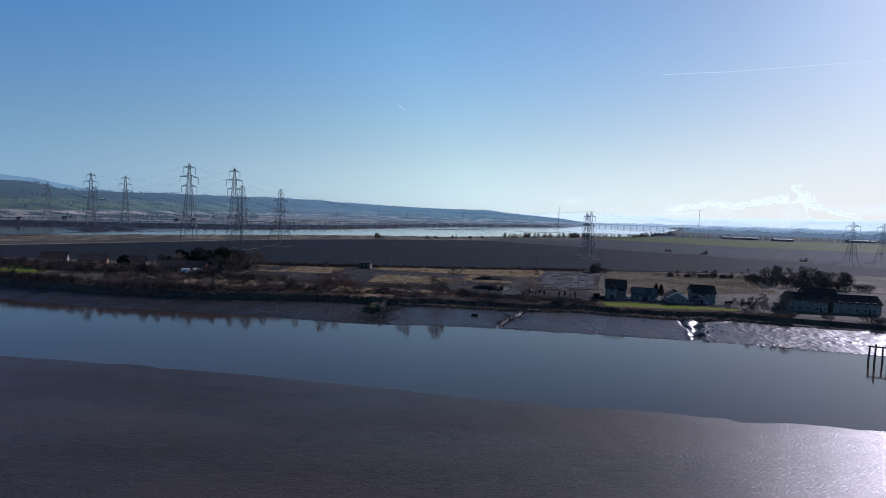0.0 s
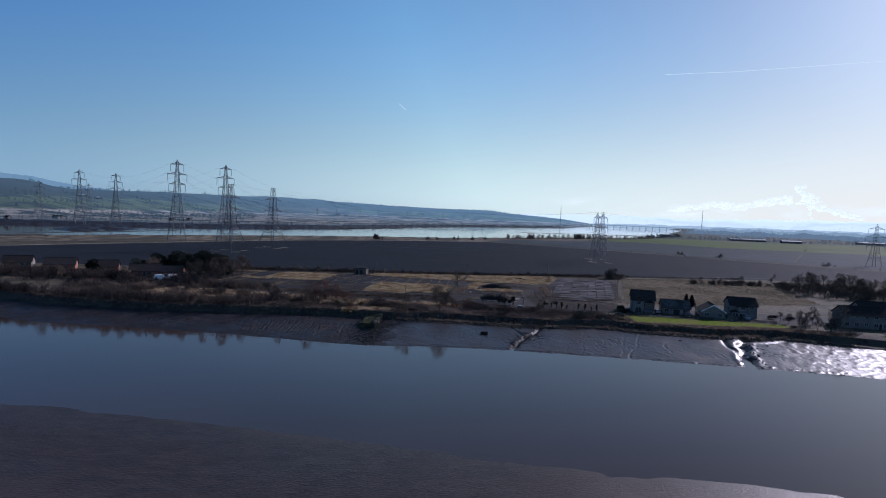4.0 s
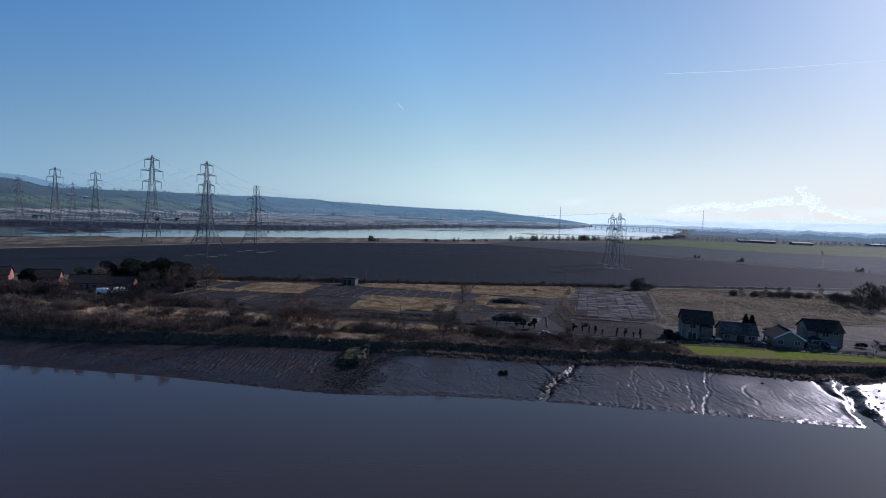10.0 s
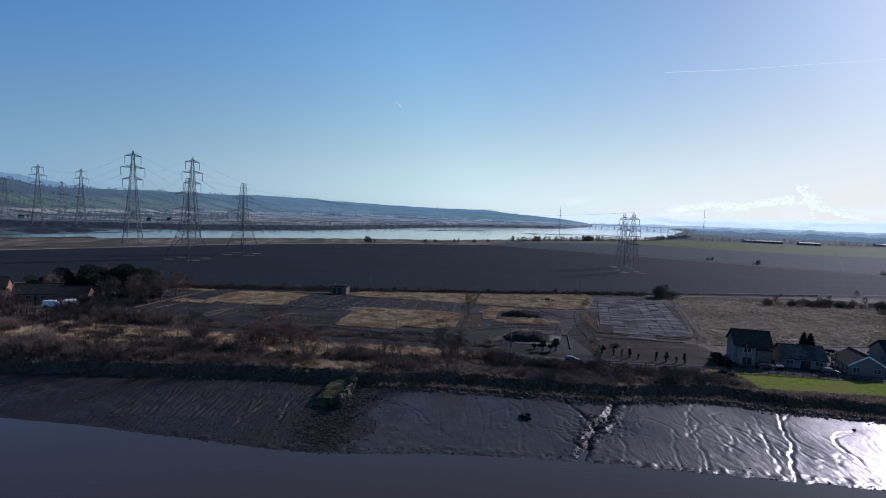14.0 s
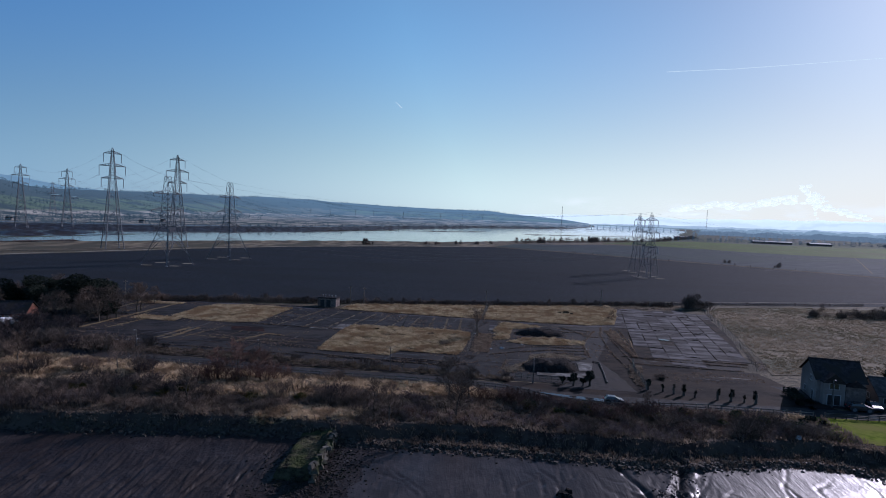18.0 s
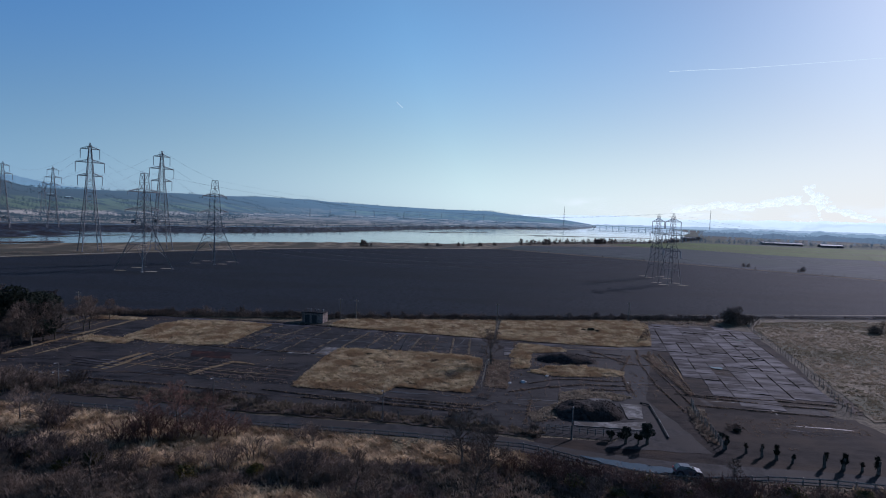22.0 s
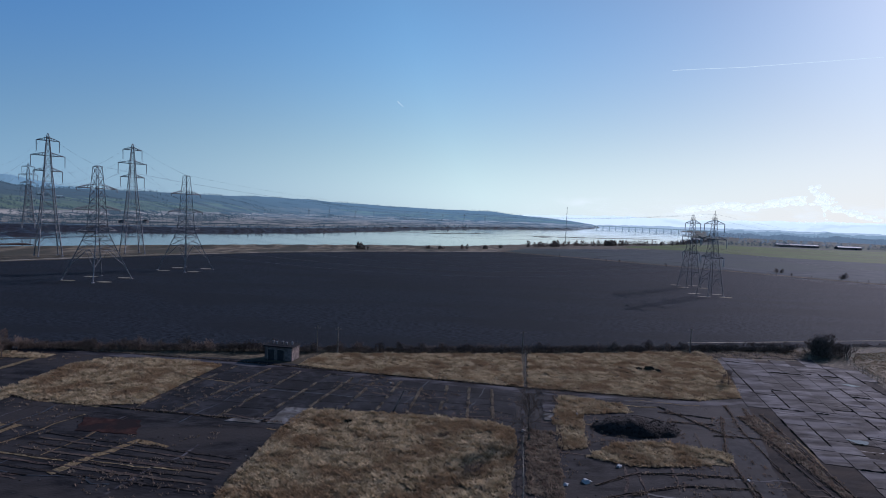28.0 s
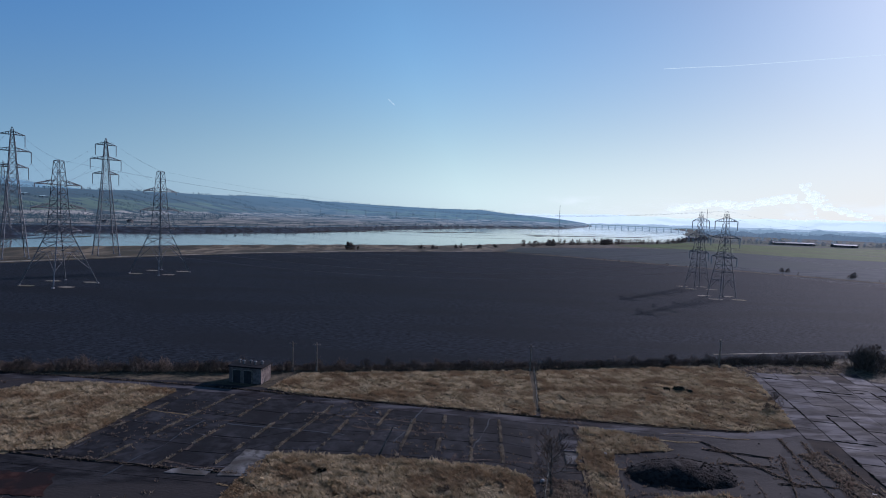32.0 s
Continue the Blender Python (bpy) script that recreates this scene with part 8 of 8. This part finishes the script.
# a far line of pylons across the plain
for k in range(9):
    az = -13.0 + 2.2 * k + rf.uniform(-0.5, 0.5)
    r = 2950 + 70 * k + rf.uniform(-120, 120)
    x, y = math.sin(radians(az)) * r, 60 + math.cos(radians(az)) * r
    if y > float(interp(x, SHORE_F)) + 60:
        ob = copy_thing(made_pylons[id(MAST)][0], Matrix.Translation((x, y, float(land(x, y)))) @ Matrix.Rotation(0.3, 4, "Z") @ Matrix.Diagonal((0.6, 0.6, 0.6, 1)))
        tagged(ob, "tiny distant pylon on the plain across the estuary", "pylon", "far pylons across the estuary")

rh = random.Random(12)
for k in range(22):
    x = rh.uniform(-1050, -520)
    y = float(interp(x, SHORE_F)) + rh.uniform(50, 260)
    gable_house("distant_house", x, y, rh.uniform(-0.6, 0.6), rh.uniform(7, 11), 6, 3.2, 5.4, "render", "small distant house across the estuary", z=float(land(x, y)) - 0.2, windows=[("f", -2.5, 2.6, 1.5, 1.6), ("f", 2.5, 2.6, 1.5, 1.6)])
for x, y, w, h in ((-901, 1199, 5, 8),):
    top = root("stone_tower", x, y, float(land(x, y)) - 2, 0.3)
    bm = bmesh.new()
    box(bm, (0, 0, h / 2), (w, w * 0.8, h))
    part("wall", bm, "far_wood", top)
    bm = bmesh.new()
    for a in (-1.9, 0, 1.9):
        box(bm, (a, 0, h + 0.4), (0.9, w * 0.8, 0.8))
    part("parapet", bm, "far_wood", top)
    tagged(top, "square stone tower on the far hillside", "tower")
for x, y, w, lab in ((-1121, 1747, 21, "pale-roofed farm building on the far slope"), (-1085, 1770, 16, "small pale farmhouse on the far slope"), (690, 1285, 74, "long farm shed with pale roof beyond the pasture"), (775, 1262, 40, "low farm shed with pale roof among trees"), (560, 1420, 30, "small pale-roofed farm building among trees"), (1050, 1390, 60, "long pale-roofed warehouse beyond the fields")):
    gable_house("farm_shed", x, y, radians(-12), w, 16, 4, 6.0, "hutwall" if x > 0 else "far_wood", lab, roof="frame" if x > 0 else "haze_pale", windows=[("f", -w / 4, 2, 3, 2)], doors=[("f", w / 4, 2, 4, 4)], z=max(0.0, float(land(x, y)) - 0.3), category="shed")


def bridge():
    top = root("road_bridge", 1150, 3130, 0)
    inv = top.matrix_world.inverted()
    a, b = Vector((860, 3420, 10)), Vector((1500, 2890, 9))
    bm = bmesh.new()
    # deck and piers glow faintly, haze put into their material
    bar(bm, a, b, 3.6)
    ob = part("deck", bm, "haze_pale", top)
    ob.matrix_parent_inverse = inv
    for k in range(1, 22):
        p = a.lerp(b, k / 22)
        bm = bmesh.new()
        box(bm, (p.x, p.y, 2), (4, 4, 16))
        ob = part("pier", bm, "haze_pale", top)
        ob.matrix_parent_inverse = inv
    tagged(top, "long low pale bridge across the distant estuary", "bridge")


bridge()
for x, y, h in ((655, 3140, 106), (1587, 3435, 124)):
    top = root("radio_mast", x, y, 0)
    bm = bmesh.new()
    for k in range(3):
        a = k * 2.094
        bar(bm, (math.cos(a) * 3, math.sin(a) * 3, -5), (math.cos(a) * 0.8, math.sin(a) * 0.8, h), 0.55, 0.4)
    for k in range(12):
        z = h * k / 12
        w = 3 - 2.2 * k / 12
        for j in range(3):
            a, b = j * 2.094, (j + 1) * 2.094
            bar(bm, (math.cos(a) * w, math.sin(a) * w, z), (math.cos(b) * w, math.sin(b) * w, z + h / 12), 0.25)
    part("lattice", bm, "glass_ins", top)
    tagged(top, "slender distant radio mast on the skyline", "mast", "distant masts")

# far hills with haze put into their emission, beyond everything that the camera passes
def ridge(name, az0, az1, R, heights, mat, label, rough, seed, depth=600):
    vs, fs = [], []
    n = 240
    for k in range(n + 1):
        az = az0 + (az1 - az0) * k / n
        h = float(interp(az, heights)) + rough * (float(lump(az * 10 + seed, 3.3, 7)) + 0.5 * float(lump2(az * 10, seed, 1.9)))
        s, c = math.sin(radians(az)), math.cos(radians(az))
        for j, (dr, f) in enumerate(((0, 0.0), (depth * 0.5, 0.7), (depth, 1.0))):
            vs.append((s * (R - depth + dr), 100 + c * (R - depth + dr), -6 + (h + 6) * f))
        if k:
            i = 3 * k
            for j in (0, 1):
                fs.append((i - 3 + j, i + j, i + j + 1, i - 2 + j))
    return tagged(sheet_mesh(name, vs, fs, mat, smooth=True), label, "hills", kind="structure")


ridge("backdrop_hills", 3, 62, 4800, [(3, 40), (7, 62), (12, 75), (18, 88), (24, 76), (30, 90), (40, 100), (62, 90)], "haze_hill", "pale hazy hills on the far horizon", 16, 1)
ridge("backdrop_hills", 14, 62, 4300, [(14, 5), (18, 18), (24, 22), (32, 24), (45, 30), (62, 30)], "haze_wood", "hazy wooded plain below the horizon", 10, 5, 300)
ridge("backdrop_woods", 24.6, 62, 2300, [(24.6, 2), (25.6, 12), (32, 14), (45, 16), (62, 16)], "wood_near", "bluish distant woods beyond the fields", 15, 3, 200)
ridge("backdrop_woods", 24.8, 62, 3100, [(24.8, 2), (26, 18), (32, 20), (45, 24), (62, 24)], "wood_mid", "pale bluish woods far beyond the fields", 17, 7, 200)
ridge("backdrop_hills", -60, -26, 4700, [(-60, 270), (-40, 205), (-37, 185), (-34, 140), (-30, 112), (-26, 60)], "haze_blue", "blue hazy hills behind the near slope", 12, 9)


# ---- clouds, steam and vapour trails ----
def wisps():
    """Thin cloud along the horizon: its sunlit white is emission where its noise is dense, clear above and below."""
    m = glow("cloud_wisps", (0.86, 0.95, 0.85), 0.82)
    n, l = m.node_tree.nodes, m.node_tree.links
    b = n["Principled BSDF"]
    b.inputs["Base Color"].default_value = (0, 0, 0, 1)
    geo = n.new("ShaderNodeNewGeometry")
    mp = n.new("ShaderNodeMapping")
    mp.inputs["Scale"].default_value = (0.0030, 0.0030, 0.0095)
    l.new(geo.outputs["Position"], mp.inputs["Vector"])
    t = n.new("ShaderNodeTexNoise")
    t.inputs["Scale"].default_value, t.inputs["Detail"].default_value, t.inputs["Roughness"].default_value = 1.0, 9, 0.6
    l.new(mp.outputs[0], t.inputs["Vector"])
    r = n.new("ShaderNodeMapRange")
    r.interpolation_type = "SMOOTHSTEP"
    r.inputs["From Min"].default_value, r.inputs["From Max"].default_value = 0.46, 0.72
    l.new(t.outputs["Fac"], r.inputs["Value"])
    up = n.new("ShaderNodeSeparateXYZ")
    l.new(geo.outputs["Position"], up.inputs[0])
    band = n.new("ShaderNodeValToRGB")
    band.color_ramp.interpolation = "EASE"
    band.color_ramp.elements.new(0.5)
    band.color_ramp.elements.new(0.62)
    for e, p, c in zip(band.color_ramp.elements, (0.0, 0.3, 0.62, 1.0), (0.0, 0.85, 0.75, 0.0)):
        e.position, e.color = p, (c, c, c, 1)
    z = n.new("ShaderNodeMapRange")
    z.inputs["From Min"].default_value, z.inputs["From Max"].default_value = 60, 250
    l.new(up.outputs["Z"], z.inputs["Value"])
    l.new(z.outputs[0], band.inputs["Fac"])
    mul = n.new("ShaderNodeMath")
    mul.operation = "MULTIPLY"
    l.new(r.outputs[0], mul.inputs[0])
    l.new(band.outputs["Color"], mul.inputs[1])
    east = n.new("ShaderNodeMapRange")
    east.interpolation_type = "SMOOTHSTEP"
    east.inputs["From Min"].default_value, east.inputs["From Max"].default_value = 450, 1500
    l.new(up.outputs["X"], east.inputs["Value"])
    all_ = n.new("ShaderNodeMath")
    all_.operation = "MULTIPLY"
    l.new(mul.outputs[0], all_.inputs[0])
    l.new(east.outputs[0], all_.inputs[1])
    l.new(all_.outputs[0], b.inputs["Alpha"])
    return m


M["cloud_thin"] = wisps()
# most of the sunlit white of cloud and steam is emission
M["cloud"] = glow("cloud_white", (0.89, 0.955, 0.84), 0.70)
M["cloud"].node_tree.nodes["Principled BSDF"].inputs["Base Color"].default_value = (0.24, 0.26, 0.235, 1)


def cloud(name, lumps, mat, label, seed, flat=1.7):
    rnd = random.Random(seed)
    top = root(name, 0, 0)
    for az, el, r in lumps:
        R = 4700 + rnd.uniform(-40, 40)
        bm = bmesh.new()
        c = Vector((math.sin(radians(az)) * R, 110 + math.cos(radians(az)) * R, 36 + math.tan(radians(el)) * R))
        res = bmesh.ops.create_icosphere(bm, subdivisions=3, radius=r)
        off = Vector((rnd.uniform(0, 50), rnd.uniform(0, 50), 0))
        for v in res["verts"]:
            k = 1 + 0.4 * noise.noise(v.co / r * 1.3 + off) + 0.3 * noise.noise(v.co / r * 3.1 + off) + 0.16 * noise.noise(v.co / r * 7 + off)
            v.co = Vector((v.co.x * k * flat, v.co.y * k * 0.4, v.co.z * k * 0.85)) + c
        part("puff", bm, mat, top, smooth=True)
    return tagged(top, label, "cloud")


rc = random.Random(17)
bank = []
for k in range(150):
    az = rc.uniform(22.5, 37.5)
    topel = float(interp(az, [(20, 1.0), (24, 1.75), (26.5, 2.15), (28.5, 2.0), (30, 2.4), (31.5, 2.7), (33, 2.9), (35, 1.9), (38, 1.1)]))
    bank.append((az, topel * (0.74 + 0.26 * rc.random()), rc.uniform(7, 16)))
cloud("cloud", bank, "cloud", "low white cumulus cloud bank on the horizon", 1, 2.2)
vs, fs = [], []
for k in range(81):
    a = radians(-30 + k)
    vs += [(math.sin(a) * 4760, 110 + math.cos(a) * 4760, z) for z in (60, 250)]
    if k:
        fs.append((2 * k - 2, 2 * k, 2 * k + 1, 2 * k - 1))
tagged(sheet_mesh("backdrop_cloud", vs, fs, "cloud_thin"), "thin pale wisps of cloud along the horizon", "cloud", kind="structure")
plume = []
for az, el, r, n in ((34.15, 0.5, 7, 3), (34.05, 0.9, 8, 4), (33.95, 1.3, 10, 5), (33.9, 1.7, 13, 6), (34.0, 2.2, 17, 8), (33.7, 2.7, 20, 9), (33.2, 3.2, 21, 10), (32.85, 3.55, 15, 8), (33.9, 2.9, 15, 7), (34.4, 2.4, 14, 6), (32.3, 2.7, 17, 7)):
    for k in range(n):
        plume.append((az + rc.gauss(0, r * 0.009), el + rc.gauss(0, r * 0.008), r * rc.uniform(0.35, 0.95)))
for az in (32.2, 32.6, 33.3, 35.0, 35.4):
    plume += [(az + rc.gauss(0, 0.03), 0.35 + 0.16 * k, 3.5 + k) for k in range(3)]
cloud("steam_plume", plume, "cloud", "white plume of steam rising from the horizon", 2, 1.15)


def trail(pts, width, label):
    R = 4750
    vs = []
    for az, el in pts:
        c = Vector((math.sin(radians(az)) * R, 110 + math.cos(radians(az)) * R, 36 + math.tan(radians(el)) * R))
        vs.append(c)
    bm = bmesh.new()
    for a, b in zip(vs[:-1], vs[1:]):
        bar(bm, a, b, width)
    tagged(part("vapour_trail", bm, "trail"), label, "vapour trail", "vapour trails in the sky")


trail([(21.3, 13.97), (24, 13.95), (27.06, 13.85), (29, 13.84), (31.4, 13.8), (37.9, 13.59), (41, 13.4)], 2.2, "long thin white vapour trail across the sky")
trail([(-5.0, 11.05), (-4.7, 10.8), (-4.35, 10.52)], 2.6, "short white vapour trail high in the sky")
